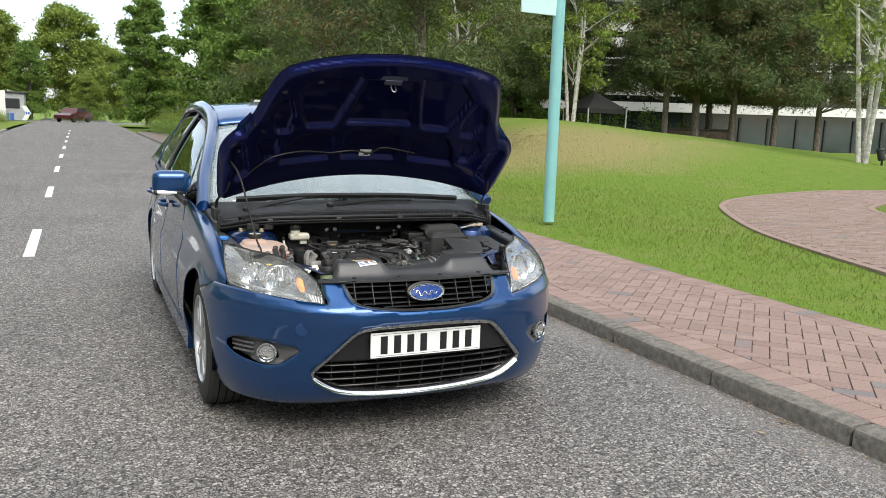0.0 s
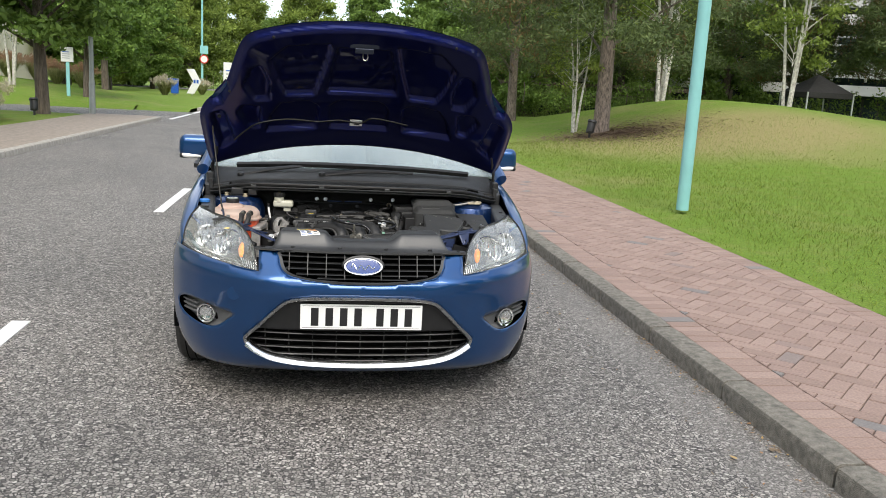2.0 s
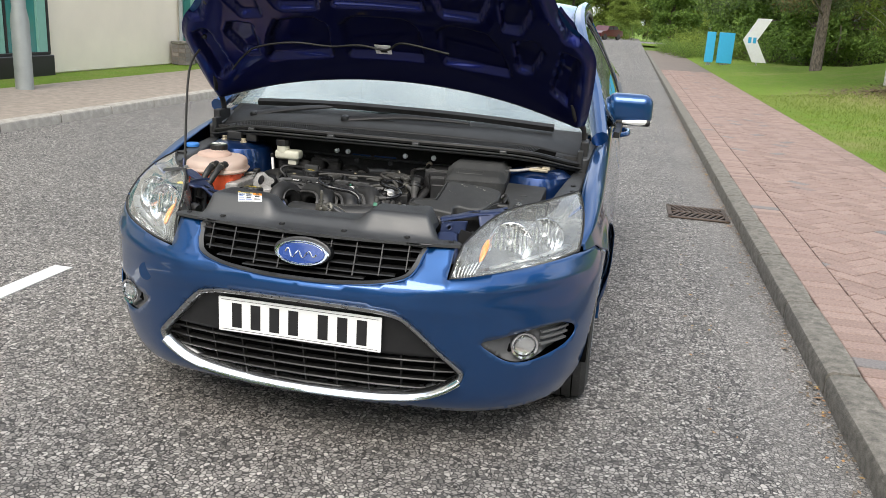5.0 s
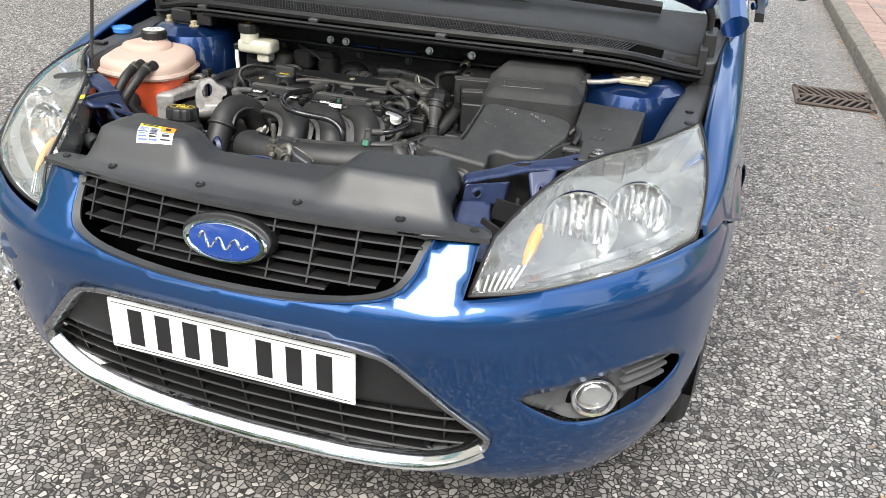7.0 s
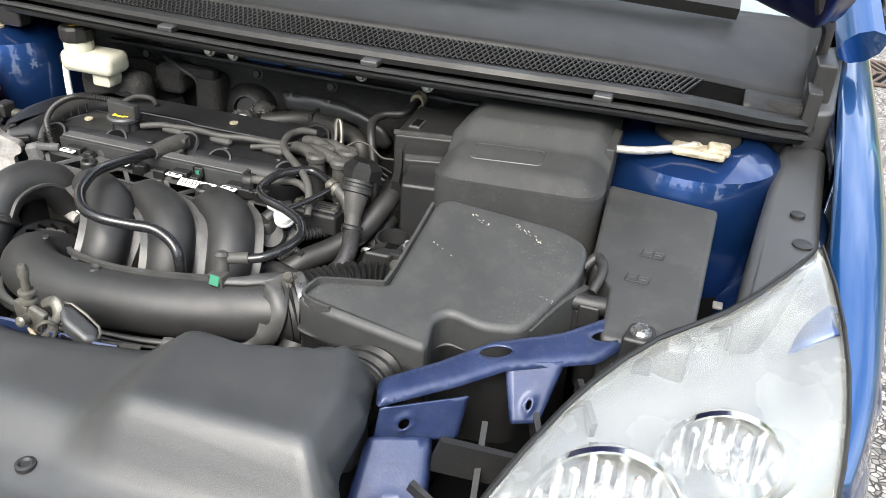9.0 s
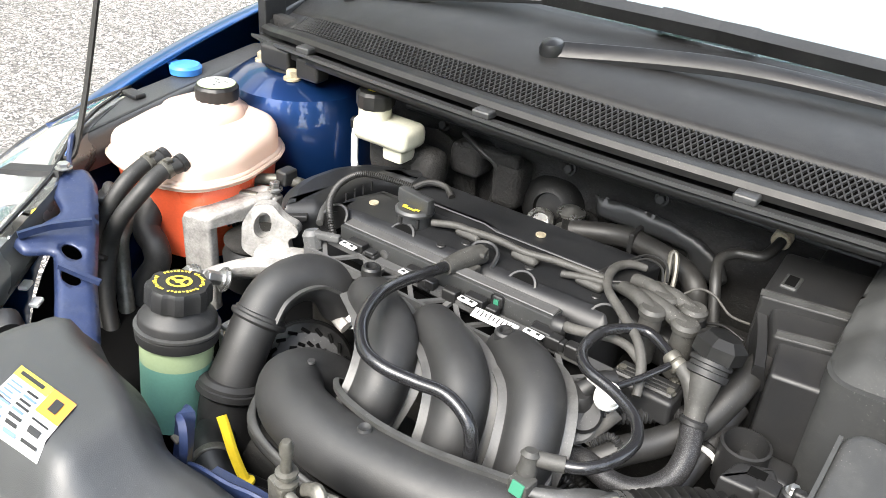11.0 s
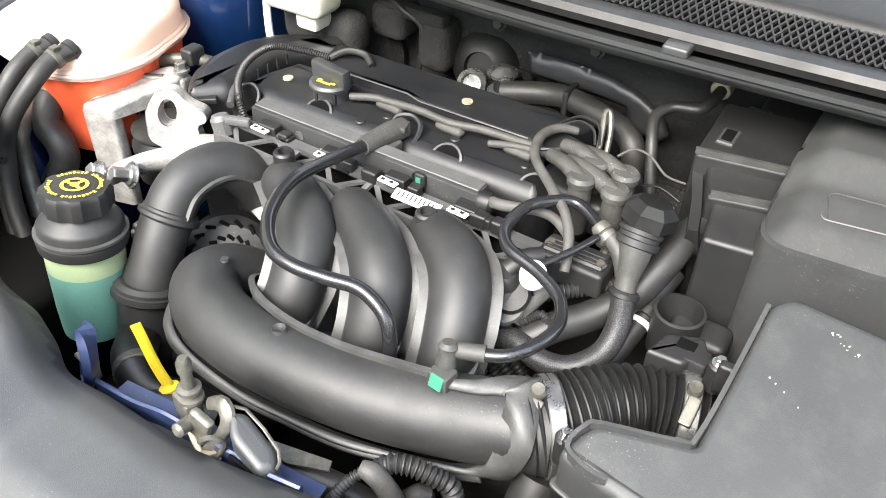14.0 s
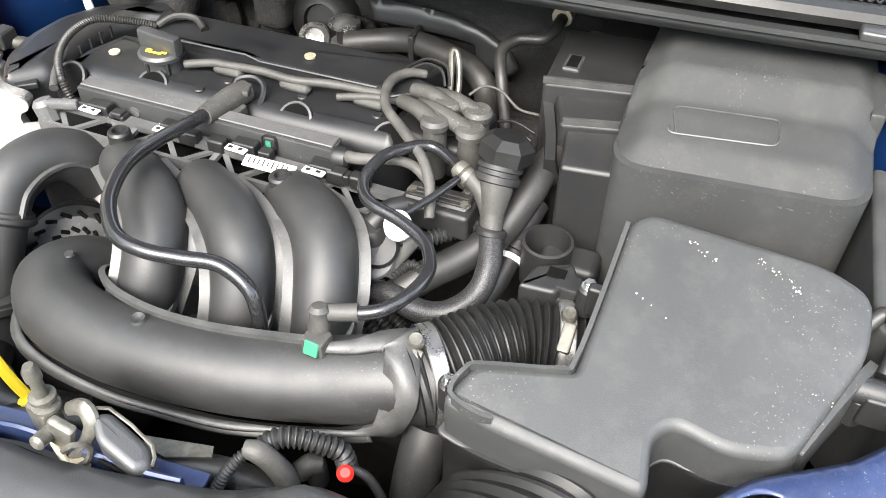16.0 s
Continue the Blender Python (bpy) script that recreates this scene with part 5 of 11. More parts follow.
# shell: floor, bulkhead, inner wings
# added black slab that stands in for the shade deep in the bay
block("bay_floor", (0, 0.56, 0.40), (1.26, 0.80, 0.04), 0.01, DARK, label="black fill for the shaded depth of the engine bay")


def bulk(u, v):
    x, z = -0.74 + 1.48 * u, 0.40 + 0.48 * v
    y = 0.945 - 0.02 * sstep(0.76, 0.80, z) + 0.006 * noise.noise((x * 9, z * 9, 2))
    y -= 0.035 * math.exp(-((x + 0.155) / 0.045) ** 2 - ((z - 0.725) / 0.05) ** 2) + 0.03 * math.exp(-((x - 0.09) / 0.12) ** 2 - ((z - 0.735) / 0.03) ** 2)
    y -= 0.03 * math.exp(-((x + 0.24) / 0.05) ** 2 - ((z - 0.74) / 0.05) ** 2)
    return (x, y, z)


bulkhead = solid("bulkhead", *grid(bulk, 90, 36), FELT, car, "black felted bulkhead with bolts", sharp=60)
thick(bulkhead, 0.02)
for x, y, z, m_ in ((-0.36, 0.932, 0.786, BLACK), (-0.254, 0.930, 0.786, BLACK), (-0.133, 0.922, 0.788, BLACK), (0.006, 0.924, 0.788, BLACK), (0.25, 0.925, 0.795, BLACK), (-0.205, 0.892, 0.826, STEEL), (-0.160, 0.892, 0.826, STEEL), (0.075, 0.888, 0.830, STEEL), (0.190, 0.880, 0.834, STEEL)):
    bolt((x, y, z), 0.0075, 0.009, bulkhead, (0, -1, 0.2), m_)
for x0, x1 in ((-0.15, -0.075), (-0.06, 0.03)):
    block("painted_edge", ((x0 + x1) / 2, 0.918, 0.812), (x1 - x0, 0.006, 0.008), 0.002, BAYBLUE, bulkhead)
for c_, s_, b_ in (((-0.215, 0.905, 0.745), (0.05, 0.05, 0.075), 0.015), ((-0.285, 0.90, 0.765), (0.055, 0.05, 0.05), 0.012), ((-0.245, 0.89, 0.785), (0.10, 0.02, 0.018), 0.005), ((0.0, 0.905, 0.60), (0.50, 0.05, 0.10), 0.03), ((-0.10, 0.915, 0.69), (0.05, 0.03, 0.09), 0.014)):
    block("felt_pad", c_, s_, b_, FELT, bulkhead)
hose("edge_lip", [(-0.42, 0.912, 0.806), (-0.20, 0.910, 0.806), (0.05, 0.909, 0.806), (0.30, 0.910, 0.805)], 0.005, BLACK, bulkhead)
hose("thin_pipe", [(-0.30, 0.895, 0.80), (-0.26, 0.88, 0.79), (-0.23, 0.885, 0.765), (-0.24, 0.89, 0.70)], 0.004, HOSE, bulkhead)
turned("grommet", [(0.020, 0), (0.020, 0.012), (0.014, 0.016), (0.012, 0.008), (0.001, 0.007)], (-0.150, 0.888, 0.710), STEEL, bulkhead, axis=(0.3, -1, 0.5))
SHIELD = [(-0.086, 0.764), (-0.03, 0.768), (0.03, 0.764), (0.075, 0.752), (0.108, 0.732), (0.120, 0.708), (0.108, 0.694), (0.062, 0.700), (0.058, 0.730), (-0.02, 0.734), (-0.078, 0.734)]
thick(solid("heat_shield", *sheet(rounded(SHIELD, 0.006), [], lambda x, z: (x, 0.916 - 0.006 * sstep(0.0, 0.006, poly_depth((x, z), SHIELD)), z), 0.006), COVERPL, bulkhead, "moulded grey-black shield", sharp=50), 0.004)
turned("rubber_boot", [(0.048, 0), (0.046, 0.010), (0.036, 0.022), (0.022, 0.028), (0.020, 0.020)], (-0.152, 0.925, 0.722), RUBBER, bulkhead, axis=(0.15, -1, 0.25), n=30)
block("foil_patch", (-0.16, 0.908, 0.66), (0.03, 0.006, 0.05), 0.002, STEEL, bulkhead)
for sg, word in SIDES:
    vs, fs = grid(lambda u, v: (sg * (0.60 + 0.18 * v ** 2 + 0.015 * noise.noise((u * 6, v * 4, 1))), 0.52 + 0.44 * u, 0.42 + 0.36 * v), 24, 12)
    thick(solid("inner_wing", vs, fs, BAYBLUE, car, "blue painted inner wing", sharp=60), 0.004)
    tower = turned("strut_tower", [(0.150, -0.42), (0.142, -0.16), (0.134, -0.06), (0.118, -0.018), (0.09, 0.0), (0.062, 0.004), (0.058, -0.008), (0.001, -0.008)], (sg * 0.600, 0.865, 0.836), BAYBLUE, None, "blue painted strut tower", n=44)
    # plastic cover along the wing
    def cov(bm):
        o = rounded([(sg * a, b) for a, b in ((0.672, 0.490), (0.704, 0.505), (0.762, 0.650), (0.772, 0.80), (0.782, 0.93), (0.72, 0.935), (0.706, 0.82), (0.690, 0.68))], 0.02)
        prism(bm, o, 0.74, 0.800, 0.012, 0.0, lambda x, y: 0.075 * (y - 0.60))
    wc = P("wing_cover", COVERPL, cov, None, "dark grey plastic inner wing cover")
    if sg > 0:
        turned("plug", [(0.009, 0), (0.009, 0.004), (0.005, 0.006)], (0.737, 0.72, 0.809), BLACK, wc)
        turned("plug", [(0.012, 0), (0.012, 0.003), (0.006, 0.004)], (0.742, 0.655, 0.803), BLACK, wc)
    else:
        cap = turned("washer_cap", [(0.025, 0), (0.026, 0.010), (0.022, 0.014), (0.001, 0.015)], (-0.752, 0.752, 0.812), CAPBLUE, wc, "blue washer filler cap")
        block("lip", (-0.772, 0.748, 0.823), (0.02, 0.018, 0.006), 0.002, CAPBLUE, cap)
        block("clip", (-0.735, 0.64, 0.807), (0.035, 0.02, 0.008), 0.003, BLACK, wc)

# scuttle panel, seal and mesh
SEAL = [(0.0, 0.752, 0.902), (0.16, 0.758, 0.901), (0.35, 0.772, 0.899), (0.48, 0.788, 0.896), (0.575, 0.812, 0.888), (0.645, 0.850, 0.872), (0.700, 0.885, 0.858), (0.748, 0.912, 0.850)]
SEAL = [(-x, y, z) for x, y, z in SEAL[::-1][:-1]] + SEAL
seal_x = [p[0] for p in SEAL]
seal_y, seal_z = pchip(seal_x, [p[1] for p in SEAL]), pchip(seal_x, [p[2] for p in SEAL])


def scuttle(x, v):
    """Top of the scuttle from the seal (0) to the windscreen's foot (1)."""
    s = screen((x / 0.80 + 1) / 2, 0.015)
    a = np.array((x, seal_y(x) + 0.022, seal_z(x) + 0.004))
    b = np.array((x, s[1] - 0.004, s[2] - 0.002))
    p = a * (1 - v) + b * v
    p[2] += 0.016 * math.sin(math.pi * min(v * 1.25, 1.0)) * (1 - (x / 0.85) ** 2)
    return p


V0, V1 = 0.055, 0.19
SCUT = mat("matt_black_scuttle", (0.016, 0.016, 0.0163), 0.56, var=0.2, scale=6, grain=900, relief=0.3, dust=0.12, spec=0.36)
scut = solid("scuttle", *grid(lambda u, v: tuple(scuttle(-0.755 + 1.51 * u, V1 + (1 - V1) * v)), 60, 14), SCUT, car, "matt black scuttle panel", sharp=60)
thick(scut, 0.004)
thick(solid("scuttle_lip", *grid(lambda u, v: tuple(scuttle(-0.755 + 1.51 * u, V0 * v)), 60, 2), SCUT, scut, sharp=60), 0.006)
# near-black backing under the mesh puts shade in its openings
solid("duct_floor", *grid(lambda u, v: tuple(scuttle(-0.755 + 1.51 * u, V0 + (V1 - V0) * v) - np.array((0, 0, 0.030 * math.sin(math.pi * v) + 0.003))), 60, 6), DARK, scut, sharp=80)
for sg in (1, -1):
    vs, fs = grid(lambda u, v: tuple(scuttle(sg * (0.652 + 0.103 * u), V0 + (V1 - V0) * v) + np.array((0, 0, 0.0005))), 8, 3)
    thick(solid("scuttle_end", vs, fs, SCUT, scut), 0.005)


def lattice(bm):
    n = 150
    for i in range(n):
        for d in (1, -1):
            x0 = -0.652 + 1.224 * (i + 0.5) / n
            x1 = x0 + d * 0.022
            if abs(x1) > 0.652:
                continue
            q = [scuttle(x0 + (x1 - x0) * t, V0 + (V1 - V0) * t) + np.array((0, 0, 0.001)) for t in (0.0, 0.5, 1.0)]
            for a, b in zip(q, q[1:]):
                w, h = np.array((0.0011, 0, 0)), np.array((0, 0, -0.003))
                vs = [bm.verts.new(k) for k in (a - w, a + w, b + w, b - w)]
                bm.faces.new(vs)
                lo = [bm.verts.new(k) for k in (a + w + h, b + w + h)]
                bm.faces.new((vs[1], lo[0], lo[1], vs[2]))


mesh_strip = P("air_mesh", BLACK, lattice, scut, "black diamond mesh strip", smooth=False)
mesh_strip["kind"] = "stuff"
P("bonnet_seal", RUBBER, lambda bm: sweep(bm, [(x, y + 0.012, z + 0.004) for x, y, z in SEAL], [(-0.009, -0.004), (0.009, -0.004), (0.011, 0.004), (0.006, 0.010), (-0.004, 0.011), (-0.010, 0.005)], 6), scut, "black rubber bonnet seal")
P("seal_flange", COVERPL, lambda bm: sweep(bm, [(x, y - 0.006, z - 0.004) for x, y, z in SEAL], [(-0.014, -0.012), (0.012, -0.002), (0.012, 0.003), (-0.010, -0.002), (-0.014, -0.006)], 6), scut)
vs, fs = grid(lambda u, v: (-0.745 + 1.49 * u, (seal_y(-0.745 + 1.49 * u) - 0.004) * (1 - v) + 0.945 * v, (seal_z(-0.745 + 1.49 * u) - 0.012) * (1 - v) + 0.872 * v), 40, 4)
thick(solid("scuttle_underside", vs, fs, BLACK, scut), 0.01)
for x in (-0.52, -0.182, 0.148, 0.47):
    block("seal_clip", (x, seal_y(x) - 0.005, seal_z(x) + 0.002), (0.026, 0.022, 0.010), 0.003, COVERPL, scut)
block("sealing_block", (-0.60, 0.815, 0.862), (0.062, 0.030, 0.034), 0.006, BLACK, None, "black foam sealing block")
block("sealing_block", (-0.525, 0.808, 0.862), (0.045, 0.030, 0.034), 0.006, BLACK, None, "black foam sealing block")
for sg, word in SIDES:
    P("hinge_mount", BLACK, lambda bm: (box(bm, (sg * 0.752, 1.00, 0.900), (0.030, 0.10, 0.075), 0.006, 2), box(bm, (sg * 0.742, 0.935, 0.878), (0.02, 0.05, 0.06), 0.004, 2)), None, "dark hinge bracket")
    P("shelf_end", COVERPL, lambda bm: prism(bm, rounded([(sg * 0.73, 0.915), (sg * 0.775, 0.93), (sg * 0.79, 1.12), (sg * 0.74, 1.10)], 0.01), 0.82, 0.895, 0.006, 0.0, lambda x, y: 0.25 * (y - 1.0)), None, "dark plastic scuttle end")

# wipers
def wiper(name, piv, mid, tip, b0, b1):
    arm = P(name, GLOSSBLK, lambda bm: (tube(bm, [piv, mid, tip], [0.017, 0.014, 0.008], 8, 8, True, 0.6), lathe(bm, [(0.017, -0.02), (0.018, 0.006), (0.014, 0.014), (0.004, 0.018)], piv, (0, -0.2, 1), 20)), None, "black windscreen wiper arm")
    n = 9
    pts = []
    for i in range(n):
        t = i / (n - 1)
        p = np.array(b0) * (1 - t) + np.array(b1) * t
        p[2] += 0.010 * math.sin(math.pi * t)
        p[1] += 0.035 * (2 * t - 1) ** 2
        pts.append(p)
    P("blade", RUBBER, lambda bm: sweep(bm, pts, [(-0.008, -0.014), (0.008, -0.014), (0.012, 0.004), (0.0, 0.015), (-0.012, 0.004)], 3), arm, "black wiper blade")


wiper("wiper", (-0.182, 0.912, 0.948), (0.05, 0.962, 0.970), (0.30, 0.985, 0.966), (-0.10, 1.035, 0.985), (0.62, 1.060, 0.962))
wiper("wiper", (-0.60, 0.985, 0.925), (-0.45, 1.01, 0.958), (-0.25, 1.05, 0.982), (-0.63, 1.065, 0.966), (0.04, 1.03, 0.985))

# radiator cover behind the grille
COVER = rounded([(-0.462, 0.118), (-0.36, 0.084), (-0.2, 0.063), (0.0, 0.055), (0.2, 0.063), (0.36, 0.084), (0.462, 0.118), (0.448, 0.150), (0.384, 0.150), (0.366, 0.172), (0.362, 0.242), (0.345, 0.312), (0.318, 0.326), (0.276, 0.304), (0.227, 0.288), (0.167, 0.290), (0.136, 0.277), (0.110, 0.264), (0.043, 0.250), (-0.025, 0.240),
                 (-0.10, 0.242), (-0.151, 0.238), (-0.182, 0.254), (-0.23, 0.270), (-0.286, 0.276), (-0.328, 0.292), (-0.356, 0.282), (-0.372, 0.245), (-0.384, 0.150), (-0.448, 0.150)], 0.012)


def cover_z(x, y):
    hump = sstep(0.112, 0.178, x) + sstep(-0.12, -0.17, x)
    side = sstep(0.40, 0.365, abs(x))
    y0 = 0.082 + 0.12 * x * x
    z = 0.716 + 0.10 * (y - 0.08) * (1 - side) * 0.2 + side * (sstep(y0 + 0.018, y0 + 0.075, y) * (0.026 + 0.036 * hump) + 0.006 * sstep(y0, y0 + 0.02, y))
    d = poly_depth((x, y), COVER)
    if y > 0.16 or (abs(x) > 0.33 and y > 0.13):
        z -= (0.012 + 0.033 * min(1.0, hump)) * (1 - sstep(0.0, 0.032, d)) ** 1.5 * side
    return z


vs, fs = sheet(COVER, [], lambda x, y: (x, y, cover_z(x, y)), 0.0095)
rad_cover = thick(solid("radiator_cover", vs, fs, COVERPL, car, "moulded dark grey radiator cover", sharp=60), 0.004)
P("front_lip", COVERPL, lambda bm: sweep(bm, [(x, 0.0575 + 0.262 * x * x, 0.7145) for x in np.linspace(-0.458, 0.458, 25)], [(-0.006, -0.006), (0.005, -0.006), (0.005, 0.003), (-0.006, 0.003)], 1), rad_cover)
for x in (-0.30, -0.10, 0.10, 0.295):
    y = 0.102 + 0.12 * x * x
    turned("push_pin", [(0.009, -0.001), (0.009, 0.003), (0.006, 0.004), (0.004, 0.002), (0.001, 0.002)], (x, y, cover_z(x, y)), BLACK, rad_cover)
for x in (-0.425, 0.425):
    turned("push_pin", [(0.008, -0.001), (0.008, 0.003), (0.004, 0.004), (0.001, 0.003)], (x, 0.132, cover_z(x, 0.132)), BLACK, rad_cover)


def on_cover(name, a0, a1, b0, b1, up, material, parent):
    """A patch of the sticker, in shares of its width and height."""
    def f(u, v):
        a, b = a0 + (a1 - a0) * u, b0 + (b1 - b0) * v
        x, y = -0.264 + 0.080 * a - 0.024 * b, 0.144 + 0.052 * b + 0.001 * a
        return (x, y, cover_z(x, y) + up)
    return solid(name, *grid(f, 6, 4), material, parent, sharp=80)


stick = on_cover("sticker", 0, 1, 0, 1, 0.0012, WHITEPL, rad_cover)
stick["label"] = "white, yellow and orange warning sticker"
PRINTBLUE = mat("blue_print", (0.10, 0.16, 0.34), 0.5, var=0.05, relief=0)
on_cover("header", 0, 0.60, 0.80, 1, 0.0019, YPRINT, stick)
on_cover("header", 0.61, 1, 0.52, 1, 0.0019, ORANGE, stick)
for k in range(8):
    on_cover("print_bar", 0.04, 0.30 - 0.04 * (k % 3), 0.06 + 0.088 * k, 0.10 + 0.088 * k, 0.0019, PRINTBLUE, stick)
    on_cover("print_bar", 0.34, 0.57 - 0.03 * (k % 2), 0.06 + 0.088 * k, 0.11 + 0.088 * k, 0.0019, INK if k % 3 else PRINTBLUE, stick)
on_cover("print_bar", 0.66, 0.94, 0.08, 0.12, 0.0019, INK, stick)
on_cover("print_bar", 0.70, 0.90, 0.20, 0.30, 0.0019, INK, stick)
on_cover("print_bar", 0.66, 0.94, 0.38, 0.42, 0.0019, INK, stick)
on_cover("pictogram", 0.74, 0.88, 0.64, 0.88, 0.0026, INK, stick)
on_cover("print_bar", 0.08, 0.50, 0.86, 0.94, 0.0026, INK, stick)
# added black block, for the shade under the radiator cover
block("lock_cavity", (0, 0.20, 0.56), (0.72, 0.14, 0.24), 0.02, DARK, None, "black fill for the shade below the radiator cover")

# blue lock carrier and brackets
for sg, word in SIDES:
    BO = [(sg * a, b) for a, b in rounded([(0.350, 0.302), (0.398, 0.346), (0.440, 0.392), (0.504, 0.430), (0.540, 0.466), (0.566, 0.492), (0.602, 0.486), (0.614, 0.462), (0.600, 0.436), (0.577, 0.440), (0.550, 0.398), (0.515, 0.381), (0.465, 0.356), (0.430, 0.322), (0.362, 0.266)], 0.008)]
    holes = [[(sg * (hx + 0.0125 * math.cos(k * math.pi / 8) * 1.25), hy + 0.0085 * math.sin(k * math.pi / 8) + 0.006 * math.cos(k * math.pi / 8)) for k in range(16)] for hx, hy in ((0.449, 0.373), (0.552, 0.436))]
    lift = lambda x, y: 0.756 + 0.10 * (y - 0.33)
    if sg < 0:
        BO = rounded([(-0.618, 0.440), (-0.604, 0.470), (-0.572, 0.462), (-0.505, 0.415), (-0.440, 0.365), (-0.360, 0.312), (-0.398, 0.282), (-0.446, 0.316), (-0.498, 0.350), (-0.512, 0.322), (-0.538, 0.322), (-0.545, 0.360), (-0.552, 0.398), (-0.584, 0.406)], 0.008)
        holes = [[(hx + 0.014 * math.cos(k * math.pi / 8), hy + 0.009 * math.sin(k * math.pi / 8)) for k in range(16)] for hx, hy in ((-0.486, 0.366), (-0.454, 0.342))]
        lift = lambda x, y: 0.708 + 0.32 * (-x - 0.36)
    bk = solid("lamp_bracket", *sheet(BO, holes, lambda x, y: (x, y, lift(x, y) - 0.006 * (1 - sstep(0.0, 0.007, poly_depth((x, y), BO)))), 0.006), BRBLUE, car, "blue pressed steel lamp bracket", sharp=50)
    thick(bk, 0.0022)

    def plate_sheet(name, tl, tr, br_, bl, hole, r, fold=0.006):
        tl, tr, br_, bl = (np.array((sg * q[0], q[1], q[2])) for q in (tl, tr, br_, bl))
        w, h = float(np.linalg.norm(tr - tl)), float(np.linalg.norm(bl - tl))
        o = rounded([(0, 0), (1, 0), (1, 1), (0, 1)], 0.06)
        nrm = np.cross(tr - tl, bl - tl)
        nrm /= np.linalg.norm(nrm)
        nrm *= 1 if nrm[2] > 0 else -1
        hs = [[(hole[0] + r / w * math.cos(k * math.pi / 9), hole[1] + r / h * math.sin(k * math.pi / 9)) for k in range(18)]] if hole else []

        def f(a, b):
            q = (tl * (1 - a) + tr * a) * (1 - b) + (bl * (1 - a) + br_ * a) * b
            d = min(a * w, (1 - a) * w)
            lip = math.exp(-((math.hypot((a - hole[0]) * w, (b - hole[1]) * h) - r) / 0.005) ** 2) * 0.003 if hole else 0.0
            return tuple(q + nrm * (lip - fold * (1 - sstep(0.0, 0.006, d))))
        ob = solid(name, *sheet(o, hs, f, 0.06), BRBLUE, bk, sharp=50)
        thick(ob, 0.0022)
        return ob

    if sg < 0:
        P("bracket_fold", BRBLUE, lambda bm: (sweep(bm, [(-0.530, 0.330, 0.768), (-0.520, 0.365, 0.770), (-0.500, 0.405, 0.768)], [(-0.003, -0.004), (0.003, -0.004), (0.003, 0.004), (-0.003, 0.004)], 3), sweep(bm, [(-0.470, 0.340, 0.748), (-0.440, 0.352, 0.740), (-0.425, 0.360, 0.735)], [(-0.003, -0.003), (0.003, -0.003), (0.003, 0.003), (-0.003, 0.003)], 2)), bk)
        bolt((-0.606, 0.440, 0.792), 0.008, 0.007, bk)
        P("lamp_foot", BLACK, lambda bm: sweep(bm, [(-0.604, 0.436, 0.790), (-0.640, 0.412, 0.788), (-0.672, 0.400, 0.784)], [(-0.012, -0.004), (0.012, -0.004), (0.010, 0.003), (-0.010, 0.003)], 3), bk)
        P("striker_hook", BRBLUE, lambda bm: tube(bm, [(-0.628, 0.460, 0.785), (-0.632, 0.470, 0.812), (-0.640, 0.478, 0.815)], 0.004, 8, 4), bk)
    else:
        plate_sheet("bracket_leg", (0.356, 0.258, 0.712), (0.416, 0.282, 0.712), (0.448, 0.168, 0.642), (0.362, 0.138, 0.642), (0.52, 0.60), 0.019)
        plate_sheet("bracket_rib", (0.366, 0.268, 0.742), (0.440, 0.318, 0.742), (0.436, 0.300, 0.700), (0.362, 0.262, 0.706), (0.3, 0.5), 0.006, 0.002)
        plate_sheet("bracket_tab", (0.462, 0.362, 0.757), (0.520, 0.386, 0.760), (0.508, 0.340, 0.712), (0.480, 0.330, 0.710), (0.5, 0.7), 0.005, 0.003)
        turned("ring", [(0.009, -0.010), (0.010, 0.008), (0.007, 0.009), (0.005, 0.002), (0.001, 0.002)], (sg * 0.403, 0.196, 0.668), BLACK, bk, axis=(0, -0.5, 0.9), n=20)
        for q0, q1, w, h in (((0.425, 0.270, 0.715), (0.500, 0.300, 0.690), 0.004, 0.030), ((0.455, 0.330, 0.700), (0.470, 0.240, 0.665), 0.003, 0.026), ((0.500, 0.350, 0.715), (0.530, 0.280, 0.690), 0.003, 0.022), ((0.410, 0.235, 0.690), (0.470, 0.215, 0.670), 0.003, 0.026), ((0.535, 0.390, 0.735), (0.560, 0.340, 0.725), 0.003, 0.016)):
            P("lamp_frame", BLACK, lambda bm: sweep(bm, [(sg * q0[0], q0[1], q0[2]), (sg * q1[0], q1[1], q1[2])], [(-w, -h), (w, -h), (w, h * 0.3), (-w, h * 0.3)], 1), bk)
        P("lamp_foot", BLACK, lambda bm: prism(bm, rounded([(sg * 0.566, 0.412), (sg * 0.602, 0.412), (sg * 0.597, 0.446), (sg * 0.573, 0.446)], 0.006), 0.745, 0.786, 0.004), bk)
        bolt((sg * 0.584, 0.428, 0.786), 0.008, 0.007, bk)
    # added black block in place of the shaded space behind the lamp
    block("side_void", (sg * 0.49, 0.38, 0.50), (0.18, 0.20, 0.20), 0.02, DARK, None, "black fill for the shade beside the radiator")
LUG = mat("pale_zinc_plating", (0.10, 0.096, 0.083), 0.42, metal=0.45, var=0.5, scale=60, relief=0.3, dust=0.5, dust_col=(0.12, 0.10, 0.07))
